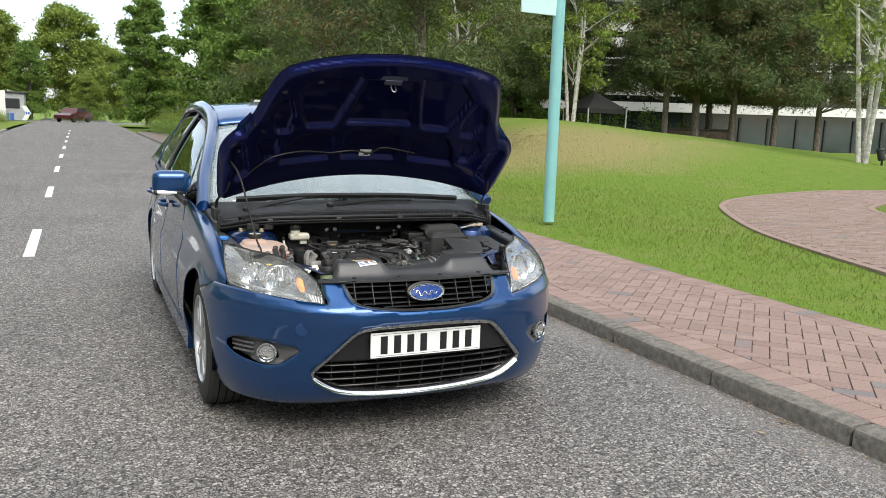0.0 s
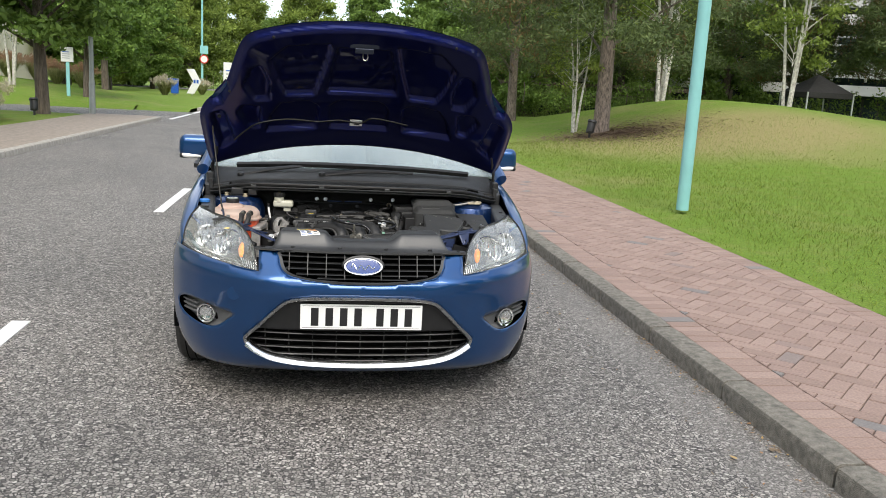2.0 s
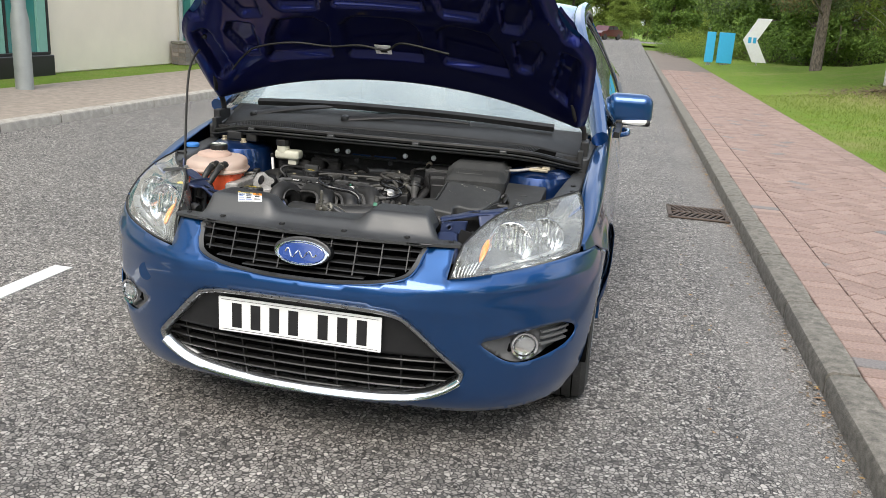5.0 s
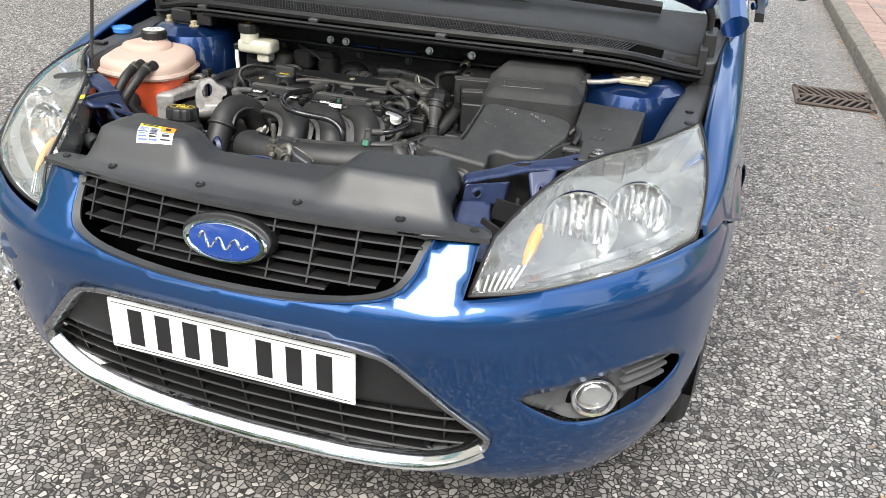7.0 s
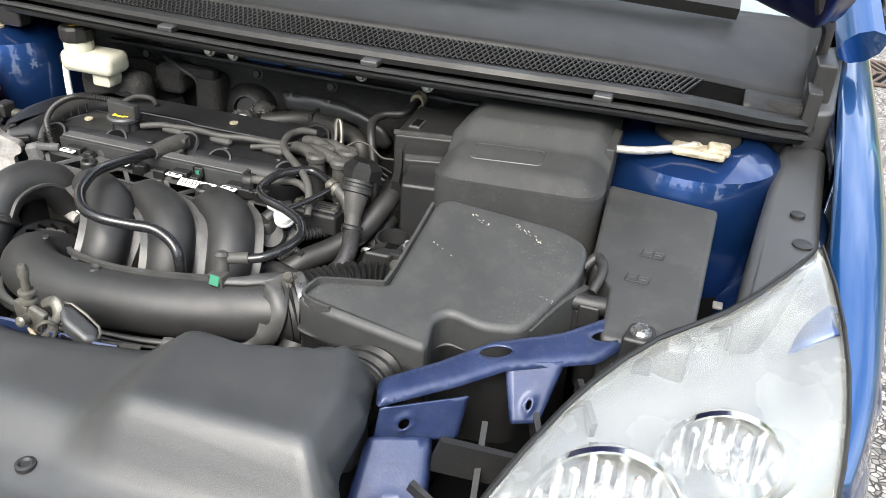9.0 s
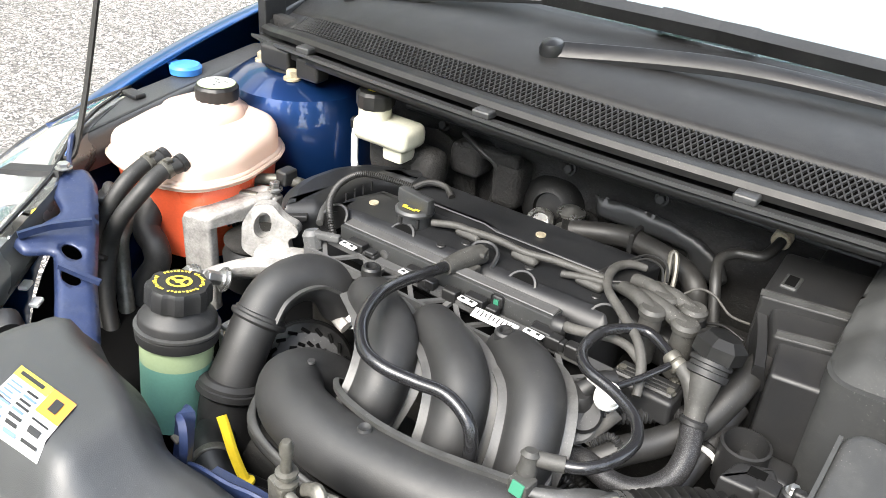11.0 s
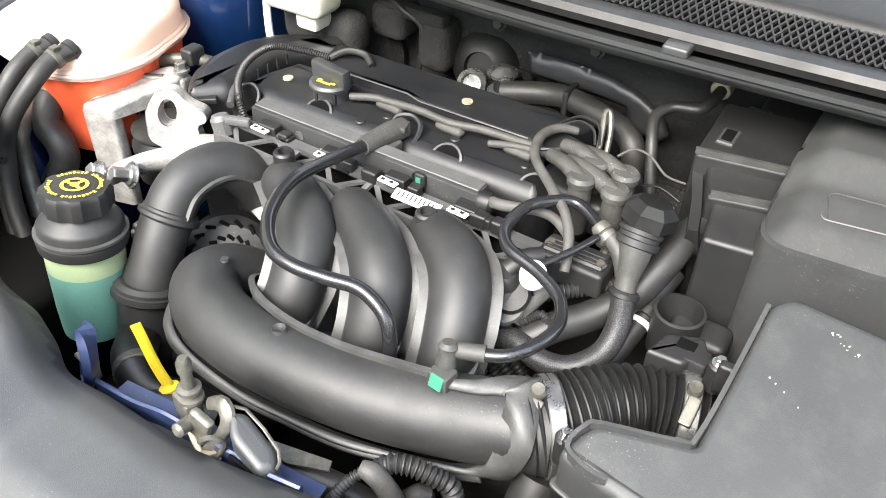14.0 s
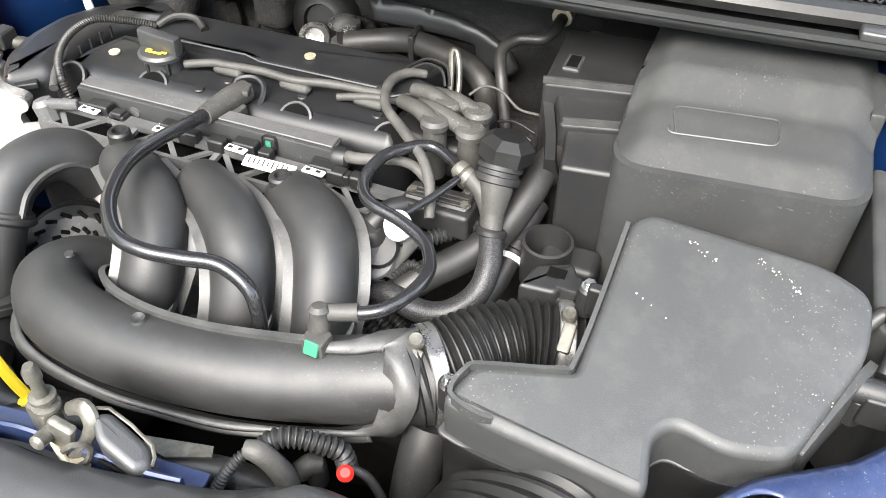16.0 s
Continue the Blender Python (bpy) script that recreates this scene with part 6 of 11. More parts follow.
lock = P("lock_rail", BRBLUE, lambda bm: sweep(bm, [(-0.150, 0.258, 0.706), (-0.122, 0.252, 0.722), (-0.090, 0.252, 0.726), (-0.060, 0.255, 0.730), (-0.031, 0.257, 0.728), (-0.004, 0.257, 0.728), (0.021, 0.258, 0.728), (0.044, 0.258, 0.728), (0.075, 0.262, 0.728)], [(-0.0022, -0.014), (0.0022, -0.014), (0.0022, 0.004), (0.0, 0.0055), (-0.0022, 0.004)], 5), None, "blue bonnet lock rail")
P("rail_web", BRBLUE, lambda bm: sweep(bm, [(-0.135, 0.266, 0.700), (-0.060, 0.268, 0.708), (0.020, 0.270, 0.706), (0.080, 0.274, 0.706)], [(-0.011, -0.0015), (0.011, -0.0015), (0.011, 0.0015), (-0.011, 0.0015)], 4), lock)
P("lever_loop", BRBLUE, lambda bm: sweep(bm, [Vector((-0.168, 0.268, 0.722)) + Vector((0.012, -0.007, 0)) * math.cos(a) + Vector((0, 0.004, 0.024)) * math.sin(a) for a in [k * math.pi / 7 for k in range(14)]], [(-0.004, -0.008), (0.004, -0.008), (0.004, 0.008), (-0.004, 0.008)], 2, True, (0.5, -0.85, 0.1)), lock, "blue pressed loop")
P("lever_tongue", LUG, lambda bm: box(bm, (-0.176, 0.268, 0.718), (0.010, 0.012, 0.004), 0.001, 1, Matrix.Rotation(radians(25), 4, "Y")), lock)
turned("rail_plug", [(0.011, -0.004), (0.011, 0.001), (0.008, 0.004), (0.001, 0.005)], (-0.024, 0.249, 0.698), OLDPL, lock, "cream foam plug", axis=(0, -0.3, 1))
latch = P("bonnet_latch", LUG, lambda bm: (box(bm, (-0.040, 0.266, 0.738), (0.024, 0.016, 0.036), 0.004, 2, Matrix.Rotation(radians(-14), 4, "Z")), lathe(bm, [(0.010, 0), (0.010, 0.003), (0.005, 0.004), (0.005, 0.009), (0.0095, 0.010), (0.0095, 0.013), (0.005, 0.014), (0.0045, 0.028), (0.006, 0.031), (0.006, 0.040), (0.0035, 0.045)], (-0.034, 0.266, 0.757), (0, 0.02, 1), 18)), None, "greasy plated bonnet latch with a striker pin")
P("hook", LUG, lambda bm: (tube(bm, [(-0.022, 0.272, 0.752), (-0.008, 0.274, 0.758), (0.000, 0.268, 0.748), (-0.006, 0.258, 0.732), (-0.014, 0.252, 0.722)], [0.0055, 0.007, 0.0063, 0.0045, 0.003], 10, 4, True, 0.7), box(bm, (-0.020, 0.258, 0.742), (0.022, 0.010, 0.030), 0.004, 2, Matrix.Rotation(radians(20), 4, "Y")), lathe(bm, [(0.006, -0.004), (0.006, 0.010), (0.003, 0.012)], (-0.028, 0.252, 0.744), (0.1, -1, 0.3), 12)), latch, "worn metal hook")
P("latch_spring", LUG, lambda bm: tube(bm, [(-0.012, 0.250, 0.735), (-0.008, 0.246, 0.744), (0.000, 0.250, 0.750), (0.006, 0.256, 0.742), (0.002, 0.252, 0.728), (-0.006, 0.248, 0.722)], 0.0022, 6, 4), latch)
P("latch_case", COVERPL, lambda bm: prism(bm, rounded([(-0.003, 0.272), (0.006, 0.282), (0.044, 0.274), (0.052, 0.262), (0.044, 0.252), (0.012, 0.258)], 0.006), 0.708, 0.756, 0.006, 0.0, lambda x, y: -0.38 * x), latch, "grey-black latch case")
# near-black bar on the case, for the slot's shade
P("case_slot", DARK, lambda bm: box(bm, (0.026, 0.2535, 0.728), (0.030, 0.002, 0.006), 0.0008, 1, Matrix.Rotation(radians(20), 4, "Y")), latch)
P("case_rim", LUG, lambda bm: tube(bm, [(-0.003, 0.273, 0.757), (0.006, 0.2825, 0.7538), (0.044, 0.2745, 0.7393), (0.0522, 0.262, 0.7362)], 0.0015, 6, 2), latch, "pale plated edge")
turned("grease", [(0.008, 0), (0.010, 0.003), (0.006, 0.008), (0.001, 0.009)], (-0.008, 0.250, 0.716), RUST, latch)
hose("latch_cable", [(-0.030, 0.255, 0.730), (-0.012, 0.247, 0.722), (0.004, 0.246, 0.718), (0.020, 0.244, 0.722)], 0.0026, RUST, latch)
P("tin_shield", LUG, lambda bm: prism(bm, [(0.002, 0.302), (0.060, 0.314), (0.064, 0.305), (0.030, 0.292), (0.012, 0.294)], 0.690, 0.692, 0.0), None, "pale bare metal bracket plate")
hose("lower_pipe", [(-0.010, 0.292, 0.668), (0.030, 0.298, 0.672), (0.069, 0.310, 0.664), (0.11, 0.322, 0.64)], 0.013, HOSE, None, "dark rubber pipe", n=16)

# engine core
engine = block("engine", (-0.12, 0.66, 0.48), (0.46, 0.28, 0.16), 0.02, SOOT, None, "sooty cast engine block")
block("cylinder_head", (-0.13, 0.70, 0.58), (0.42, 0.20, 0.20), 0.02, SOOT, engine)
block("gearbox", (0.22, 0.60, 0.50), (0.30, 0.30, 0.14), 0.03, SOOT, engine)


def valve_cover(bm):
    o = rounded([(-0.345, 0.628), (-0.300, 0.640), (0.062, 0.652), (0.074, 0.672), (0.060, 0.772), (-0.330, 0.748), (-0.352, 0.69)], 0.010)
    prism(bm, o, 0.66, 0.756, 0.024)
    prism(bm, rounded([(-0.285, 0.728), (-0.150, 0.731), (-0.128, 0.724), (0.045, 0.726), (0.066, 0.795), (-0.300, 0.790)], 0.006), 0.70, 0.768, 0.005)


vc = P("valve_cover", GLOSSBLK, valve_cover, engine, "black moulded valve cover")
P("cover_seam", GLOSSBLK, lambda bm: tube(bm, [(-0.285, 0.728, 0.767), (-0.150, 0.731, 0.767), (-0.128, 0.724, 0.767), (0.040, 0.726, 0.767)], 0.0018, 6, 1), vc)
for x, y in ((-0.322, 0.628), (-0.228, 0.648), (-0.052, 0.652), (0.055, 0.656)):
    # dark discs on the cover's front, standing in for shaded recesses
    pk = P("pocket", DARK, lambda bm: lathe(bm, [(0.0175, -0.03), (0.0175, 0.0025), (0.015, 0.003), (0.001, 0.003)], (x, y + 0.010, 0.7475), (0, -0.70, 0.72), 24), vc)
    P("pocket_rim", GLOSSBLK, lambda bm: tube(bm, [Vector((x, y + 0.009, 0.7490)) + Vector((0.0182, 0, 0)) * math.cos(a) + Vector((0, 0.0136, 0.0126)) * math.sin(a) for a in [k * math.pi / 10 for k in range(11)]], 0.0026, 6, 1), vc)
for x, y, z in ((-0.302, 0.692, 0.757), (-0.080, 0.752, 0.769)):
    turned("brass_insert", [(0.0065, 0), (0.0065, 0.002), (0.001, 0.002)], (x, y, z), RUST, vc)
for x, y in ((-0.150, 0.690), (-0.060, 0.694), (-0.17, 0.664), (0.03, 0.692), (-0.13, 0.676)):
    turned("moulding_mark", [(0.006, 0), (0.005, 0.0015), (0.001, 0.0015)], (x, y, 0.7562), BLACK, vc, n=14)
oil = P("oil_cap", COVERPL, lambda bm: (lathe(bm, [(0.022, 0), (0.022, 0.014), (0.0255, 0.016), (0.026, 0.020), (0.023, 0.023), (0.001, 0.023)], (-0.232, 0.690, 0.756), (0, 0, 1), 32), box(bm, (-0.232, 0.691, 0.787), (0.056, 0.014, 0.022), 0.004, 2, Matrix.Rotation(radians(-8), 4, "Z"))), engine, "black oil filler cap")
for k in range(6):
    a = k * math.pi / 3 + 0.3
    block("grip", (-0.232 + 0.0225 * math.cos(a), 0.690 + 0.0225 * math.sin(a), 0.764), (0.004, 0.004, 0.014), 0.001, BLACK, oil)
P("oil_mark", YPRINT, lambda bm: (box(bm, (-0.232, 0.677, 0.7806), (0.020, 0.003, 0.0006)), box(bm, (-0.240, 0.680, 0.7806), (0.006, 0.004, 0.0006)), box(bm, (-0.221, 0.680, 0.7806), (0.007, 0.003, 0.0006))), oil, smooth=False)
for x, y in ((-0.155, 0.702), (-0.072, 0.702), (0.015, 0.704)):
    P("spark_cap", GREYRUB, lambda bm: box(bm, (x, y, 0.762), (0.038, 0.015, 0.012), 0.006, 3, Matrix.Rotation(radians(-4), 4, "Z")), vc)
hose("ignition_lead", [(-0.205, 0.692, 0.764), (-0.175, 0.700, 0.768), (-0.155, 0.702, 0.768), (-0.115, 0.703, 0.770), (-0.072, 0.702, 0.769), (-0.03, 0.709, 0.770), (0.03, 0.712, 0.770), (0.06, 0.715, 0.772)], 0.0048, GREYRUB, vc)
hose("ignition_lead", [(-0.02, 0.700, 0.762), (0.015, 0.704, 0.768), (0.045, 0.708, 0.769), (0.065, 0.712, 0.770)], 0.0044, GREYRUB, vc)


def belt_cover(bm):
    prism(bm, rounded([(-0.385, 0.597), (-0.422, 0.640), (-0.434, 0.690), (-0.428, 0.745), (-0.402, 0.790), (-0.350, 0.822), (-0.295, 0.812), (-0.335, 0.775), (-0.355, 0.735), (-0.356, 0.690), (-0.345, 0.640)], 0.014), 0.52, 0.758, 0.022)


tbc = P("belt_cover", GLOSSBLK, belt_cover, engine, "black curved timing belt cover")
hose("cover_ridge", [(-0.335, 0.622, 0.742), (-0.352, 0.650, 0.748), (-0.369, 0.690, 0.750), (-0.382, 0.745, 0.750), (-0.345, 0.79, 0.748)], 0.005, EDGE, tbc)
block("cover_clip", (-0.368, 0.616, 0.742), (0.026, 0.014, 0.008), 0.002, BLACK, tbc, m=Matrix.Rotation(radians(40), 4, "Z"))
for i in range(4):
    block("rib", (-0.345, 0.685 + 0.018 * i, 0.752), (0.003, 0.003, 0.016), 0.001, BLACK, tbc)
hose("ribbed_conduit", [(-0.294, 0.606, 0.740), (-0.307, 0.612, 0.765), (-0.331, 0.638, 0.772), (-0.346, 0.672, 0.777), (-0.347, 0.704, 0.779), (-0.334, 0.721, 0.779), (-0.299, 0.734, 0.776), (-0.275, 0.742, 0.772)], 0.0042, HOSE, engine, "black ribbed cable conduit", n=10, wave=0.0006, waves=330)
hose("ribbed_conduit", [(-0.275, 0.742, 0.772), (-0.262, 0.760, 0.778), (-0.240, 0.768, 0.776), (-0.222, 0.758, 0.770)], 0.0045, HOSE, engine, "black cable conduit", n=10)

# injector rail and its carrier
# black plastic, its colour lifted to grey for the light it reflects
CARR = mat("carrier_sheen_grey", (0.070, 0.070, 0.070), 0.5, var=0.25, spec=0.6, dust=0.3)
rail = P("injector_rail", AIRPL, lambda bm: (box(bm, (-0.134, 0.621, 0.750), (0.306, 0.024, 0.026), 0.002, 2), box(bm, (-0.134, 0.630, 0.733), (0.306, 0.02, 0.02), 0.003, 2)), engine, "black injector rail")
P("rail_top", CARR, lambda bm: box(bm, (-0.134, 0.622, 0.7640), (0.302, 0.017, 0.0022), 0.0008, 1), rail)
turned("rail_badge", [(0.006, 0), (0.006, 0.0012), (0.004, 0.0012), (0.001, 0.0006)], (-0.215, 0.6092, 0.749), CARR, rail, axis=(0, -1, 0), n=20)
block("rail_slot", (-0.18, 0.6085, 0.741), (0.012, 0.002, 0.003), 0.0005, WHITEPL, rail)
P("rail_plug", BLACK, lambda bm: (lathe(bm, [(0.010, 0), (0.0115, 0.004), (0.0115, 0.014), (0.008, 0.018)], (0.018, 0.613, 0.754), (1, 0.1, 0.0), 18), box(bm, (0.008, 0.606, 0.742), (0.020, 0.012, 0.022), 0.003, 2)), rail)


def carrier(bm):
    def bar(p, q, w, h):
        sweep(bm, [p, q], [(-w, -h), (w, -h), (w, h), (-w, h)], 1)
    a, b = np.array((-0.306, 0.566, 0.738)), np.array((0.092, 0.573, 0.724))
    up = np.array((0.006, 0.028, 0.010))
    bar(a, b, 0.0022, 0.006)
    bar(a + up, b + up, 0.0065, 0.0035)
    n = 12
    for i in range(n):
        p, q = a + (b - a) * i / n, a + (b - a) * (i + 1) / n
        if i % 3 == 0:
            bar(p, p + up, 0.0035, 0.0022)
        bar(p if i % 2 else p + up, q + up if i % 2 else q, 0.0028, 0.0018)
    bar(b, b + up, 0.005, 0.003)


P("carrier", CARR, carrier, rail, "black moulded lattice carrier", smooth=False)
# near-black strip behind the lattice, for shade in its gaps
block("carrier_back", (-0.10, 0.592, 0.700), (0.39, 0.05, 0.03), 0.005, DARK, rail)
for x, y, z in ((-0.252, 0.585, 0.757), (-0.160, 0.584, 0.756), (-0.077, 0.587, 0.754), (0.010, 0.586, 0.752)):
    wc = P("white_clip", WHITEPL, lambda bm: box(bm, (x, y, z), (0.024, 0.009, 0.003), 0.0012, 1, Matrix.Rotation(radians(-4), 4, "Z")), rail, "white plastic clip")
    for dx in (-0.006, 0.005):
        block("clip_hole", (x + dx, y, z + 0.0013), (0.005, 0.004, 0.001), 0.0003, INK, wc)
    block("plug_body", (x + 0.004, y + 0.012, z - 0.004), (0.026, 0.014, 0.014), 0.002, BLACK, rail)
    block("plug_body", (x + 0.028, y + 0.010, z - 0.006), (0.014, 0.012, 0.012), 0.002, BLACK, rail)
lab = block("paper_label", (-0.034, 0.577, 0.7525), (0.056, 0.013, 0.002), 0.0006, WHITEPL, rail, "white paper label", Matrix.Rotation(radians(22), 4, "X"))
for k in range(9):
    block("print_bar", (-0.056 + 0.0052 * k, 0.5775, 0.7537), (0.0016, 0.006 + 0.002 * (k % 2), 0.0004), 0.0, INK, lab, m=Matrix.Rotation(radians(22), 4, "X"))
for x, y, z in ((-0.191, 0.556, 0.722), (-0.008, 0.556, 0.720)):
    turned("post", [(0.0135, 0), (0.012, 0.030), (0.0115, 0.042), (0.0095, 0.0445), (0.0065, 0.0445), (0.005, 0.036), (0.001, 0.036)], (x, y, z), BLACK, rail, n=24)
P("rail_knob", CARR, lambda bm: (lathe(bm, [(0.012, 0), (0.013, 0.018), (0.009, 0.024)], (-0.300, 0.576, 0.738), (-0.3, 0.1, 1), 10), box(bm, (-0.284, 0.582, 0.758), (0.034, 0.010, 0.010), 0.003, 2, Matrix.Rotation(radians(20), 4, "Z"))), rail)
for x in (-0.225, -0.140, -0.105, 0.03, 0.055):
    block("sensor_plug", (x, 0.596, 0.746), (0.020, 0.014, 0.016), 0.003, BLACK, rail)
sen = block("sensor", (-0.050, 0.607, 0.755), (0.016, 0.004, 0.018), 0.004, BLACK, rail)
block("sensor_mark", (-0.050, 0.6045, 0.756), (0.006, 0.002, 0.006), 0.0, GREEN, sen)

# intake manifold
PLEN = [(0.196, 0.434, 0.700), (0.167, 0.421, 0.700), (0.120, 0.402, 0.700), (0.067, 0.385, 0.699), (0.013, 0.375, 0.697), (-0.042, 0.371, 0.695), (-0.098, 0.374, 0.693), (-0.150, 0.389, 0.689), (-0.181, 0.417, 0.684), (-0.180, 0.452, 0.672), (-0.158, 0.478, 0.648), (-0.135, 0.490, 0.610)]
PLEN_R = [0.039, 0.0380, 0.0365, 0.0355, 0.0350, 0.0350, 0.0352, 0.036, 0.036, 0.033, 0.030, 0.027]
plenum = hose("intake_plenum", PLEN, PLEN_R, PLENPL, engine, "black moulded intake plenum tube", n=32)
OUTER = [(-0.205, 0.440, 0.668), (-0.214, 0.405, 0.668), (-0.189, 0.359, 0.668), (-0.140, 0.341, 0.668), (-0.069, 0.334, 0.669), (-0.016, 0.336, 0.671), (0.043, 0.341, 0.673), (0.093, 0.354, 0.674), (0.141, 0.368, 0.675), (0.166, 0.375, 0.680), (0.180, 0.400, 0.690), (0.186, 0.420, 0.705), (0.184, 0.433, 0.722), (0.172, 0.438, 0.735), (0.152, 0.431, 0.743), (0.136, 0.413, 0.745), (0.112, 0.400, 0.740)]
INNER = [(-0.196, 0.438, 0.672), (-0.203, 0.405, 0.672), (-0.178, 0.363, 0.673), (-0.135, 0.349, 0.674), (-0.072, 0.343, 0.674), (-0.018, 0.345, 0.676), (0.037, 0.350, 0.677), (0.090, 0.361, 0.679), (0.135, 0.375, 0.681), (0.152, 0.384, 0.687), (0.160, 0.399, 0.700), (0.163, 0.414, 0.716), (0.160, 0.417, 0.727), (0.154, 0.413, 0.736), (0.142, 0.405, 0.740), (0.132, 0.400, 0.741), (0.110, 0.393, 0.738)]


def proud(p, gap):
    """Moves a point out of the plenum tube until it stands clear by gap."""
    q = np.array(p, float)
    axis = curve(PLEN, 30)
    rad = np.interp(np.linspace(0, len(PLEN) - 1, len(axis)), range(len(PLEN)), PLEN_R)
    i = int(np.argmin([np.linalg.norm(q - a) for a in axis]))
    d = q - axis[i]
    return axis[i] + d / np.linalg.norm(d) * max(np.linalg.norm(d), rad[i] + gap)


strip("moulded_flange", [proud(p, 0.0085) for p in OUTER], [proud(p, 0.0045) for p in INNER], EDGE, plenum, t=0.005, n=7)
strip("moulded_flange", [(x, y, z - 0.008) for x, y, z in OUTER[1:10]], [(x, y + 0.004, z - 0.010) for x, y, z in INNER[1:10]], BLACK, plenum, t=0.004)
P("moulded_flange", EDGE, lambda bm: sweep(bm, [(0.100, 0.404, 0.738), (0.060, 0.397, 0.735), (0.010, 0.391, 0.731), (-0.040, 0.391, 0.728), (-0.085, 0.400, 0.724), (-0.118, 0.418, 0.714), (-0.135, 0.440, 0.700), (-0.128, 0.462, 0.680)], [(-0.003, -0.003), (0.003, -0.003), (0.003, 0.003), (-0.003, 0.003)], 6), plenum)
turned("dimple", [(0.0075, 0), (0.006, 0.003), (0.003, 0.0015), (0.001, 0.001)], (-0.046, 0.377, 0.7295), PLENPL, plenum)
turned("dimple", [(0.005, 0), (0.004, 0.002), (0.001, 0.002)], (-0.165, 0.430, 0.7155), PLENPL, plenum)
# runner flanges lightened for the sheen on their flat tops, with some dust
RUNEDGE = mat("dusty_runner_sheen", (0.065, 0.064, 0.062), 0.5, var=0.35, scale=60, grain=600, relief=0.3, dust=0.2, spec=0.8)
RUNS = (((-0.212, 0.588, 0.690), (-0.187, 0.550, 0.730), (-0.131, 0.510, 0.742), (-0.097, 0.477, 0.740), (-0.083, 0.445, 0.718), (-0.090, 0.424, 0.680), (-0.104, 0.416, 0.640)),
        ((-0.122, 0.590, 0.690), (-0.094, 0.548, 0.732), (-0.042, 0.510, 0.745), (-0.008, 0.478, 0.740), (0.006, 0.452, 0.715), (0.006, 0.436, 0.686), (0.000, 0.432, 0.655)),
        ((-0.030, 0.600, 0.690), (-0.004, 0.564, 0.733), (0.038, 0.532, 0.746), (0.064, 0.503, 0.743), (0.079, 0.470, 0.720), (0.080, 0.453, 0.692), (0.076, 0.444, 0.660)))
for k, pts in enumerate(RUNS):
    run = hose("intake_runner", pts, [0.022, 0.027, 0.0295, 0.0295, 0.0285, 0.027, 0.025], PLENPL, plenum, "black curved intake runner", n=24, squash=0.95)
    for side, w in ((1, 0.0075), (-1, 0.005)):
        off = np.array((0.0265, 0.0192, 0.000)) * side
        mids = [np.array(q) + off * (0.7, 0.92, 1, 1, 1, 0.98, 0.95)[i] for i, q in enumerate(pts)]
        P("flange", RUNEDGE, lambda bm: sweep(bm, mids[1:], [(-w, -0.002), (w, -0.002), (w, 0.002), (-w, 0.002)], 6, False, (0.35, -0.48, 0.80)), run)
    d, e = np.array(pts[4]), np.array(pts[5])
    foot = d * 0.15 + e * 0.85
    P("foot_flange", RUNEDGE, lambda bm: (tube(bm, [foot + np.array((0, -0.002, 0.003)), foot + np.array((0, 0.0, -0.004))], 0.0315, 24, 1), box(bm, foot + np.array((-0.010, -0.030, 0.003)), (0.012, 0.004, 0.006), 0.001, 1)), run)
    if k < 2:
        nxt = RUNS[k + 1]
        wa = [np.array(q) + np.array((0.024, 0.017, -0.012)) for q in pts[1:5]]
        wb = [np.array(q) - np.array((0.024, 0.017, 0.012)) for q in nxt[1:5]]
        strip("runner_web", wa[:3], wb[:3], PLENPL, plenum, t=0.004)
# black block under the runners stands in for the shade there
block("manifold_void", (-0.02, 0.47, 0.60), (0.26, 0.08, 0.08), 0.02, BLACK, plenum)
for x, y, z, r in ((-0.045, 0.428, 0.652, 20), (-0.030, 0.455, 0.668, -15), (0.045, 0.455, 0.650, 8)):
    block("stay", (x, y, z), (0.012, 0.05, 0.016), 0.003, BLACK, plenum, m=Matrix.Rotation(radians(r), 4, "Z"))

# elbow duct beside the fluid bottle
elb = hose("elbow_duct", [(-0.276, 0.400, 0.56), (-0.273, 0.405, 0.62), (-0.272, 0.425, 0.665), (-0.274, 0.455, 0.706), (-0.275, 0.478, 0.727), (-0.271, 0.505, 0.735), (-0.262, 0.530, 0.733), (-0.250, 0.551, 0.717), (-0.246, 0.565, 0.685)], [0.036, 0.033, 0.0275, 0.0275, 0.027, 0.0275, 0.028, 0.029, 0.028], PLENPL, engine, "black bent air duct", n=28)
turned("collar", [(0.0285, -0.004), (0.0335, 0.0), (0.0335, 0.004), (0.0305, 0.0055), (0.0305, 0.0085), (0.027, 0.011)], (-0.274, 0.456, 0.704), PLENPL, elb, axis=(0.0, 0.62, 0.78), n=40)
turned("collar", [(0.034, -0.010), (0.0385, -0.006), (0.0385, 0.001), (0.0365, 0.002), (0.0365, 0.006), (0.031, 0.010)], (-0.272, 0.408, 0.640), PLENPL, elb, axis=(0, 0.35, 0.93), n=40)
for side in (1, -1):
    P("duct_flange", EDGE, lambda bm: sweep(bm, [np.array(q) + np.array((0.0265, -0.006, 0.000)) * side for q in ((-0.274, 0.462, 0.712), (-0.275, 0.480, 0.729), (-0.271, 0.505, 0.737), (-0.262, 0.530, 0.735), (-0.250, 0.552, 0.718))], [(-0.005, -0.0018), (0.005, -0.0018), (0.005, 0.0018), (-0.005, 0.0018)], 4), elb)
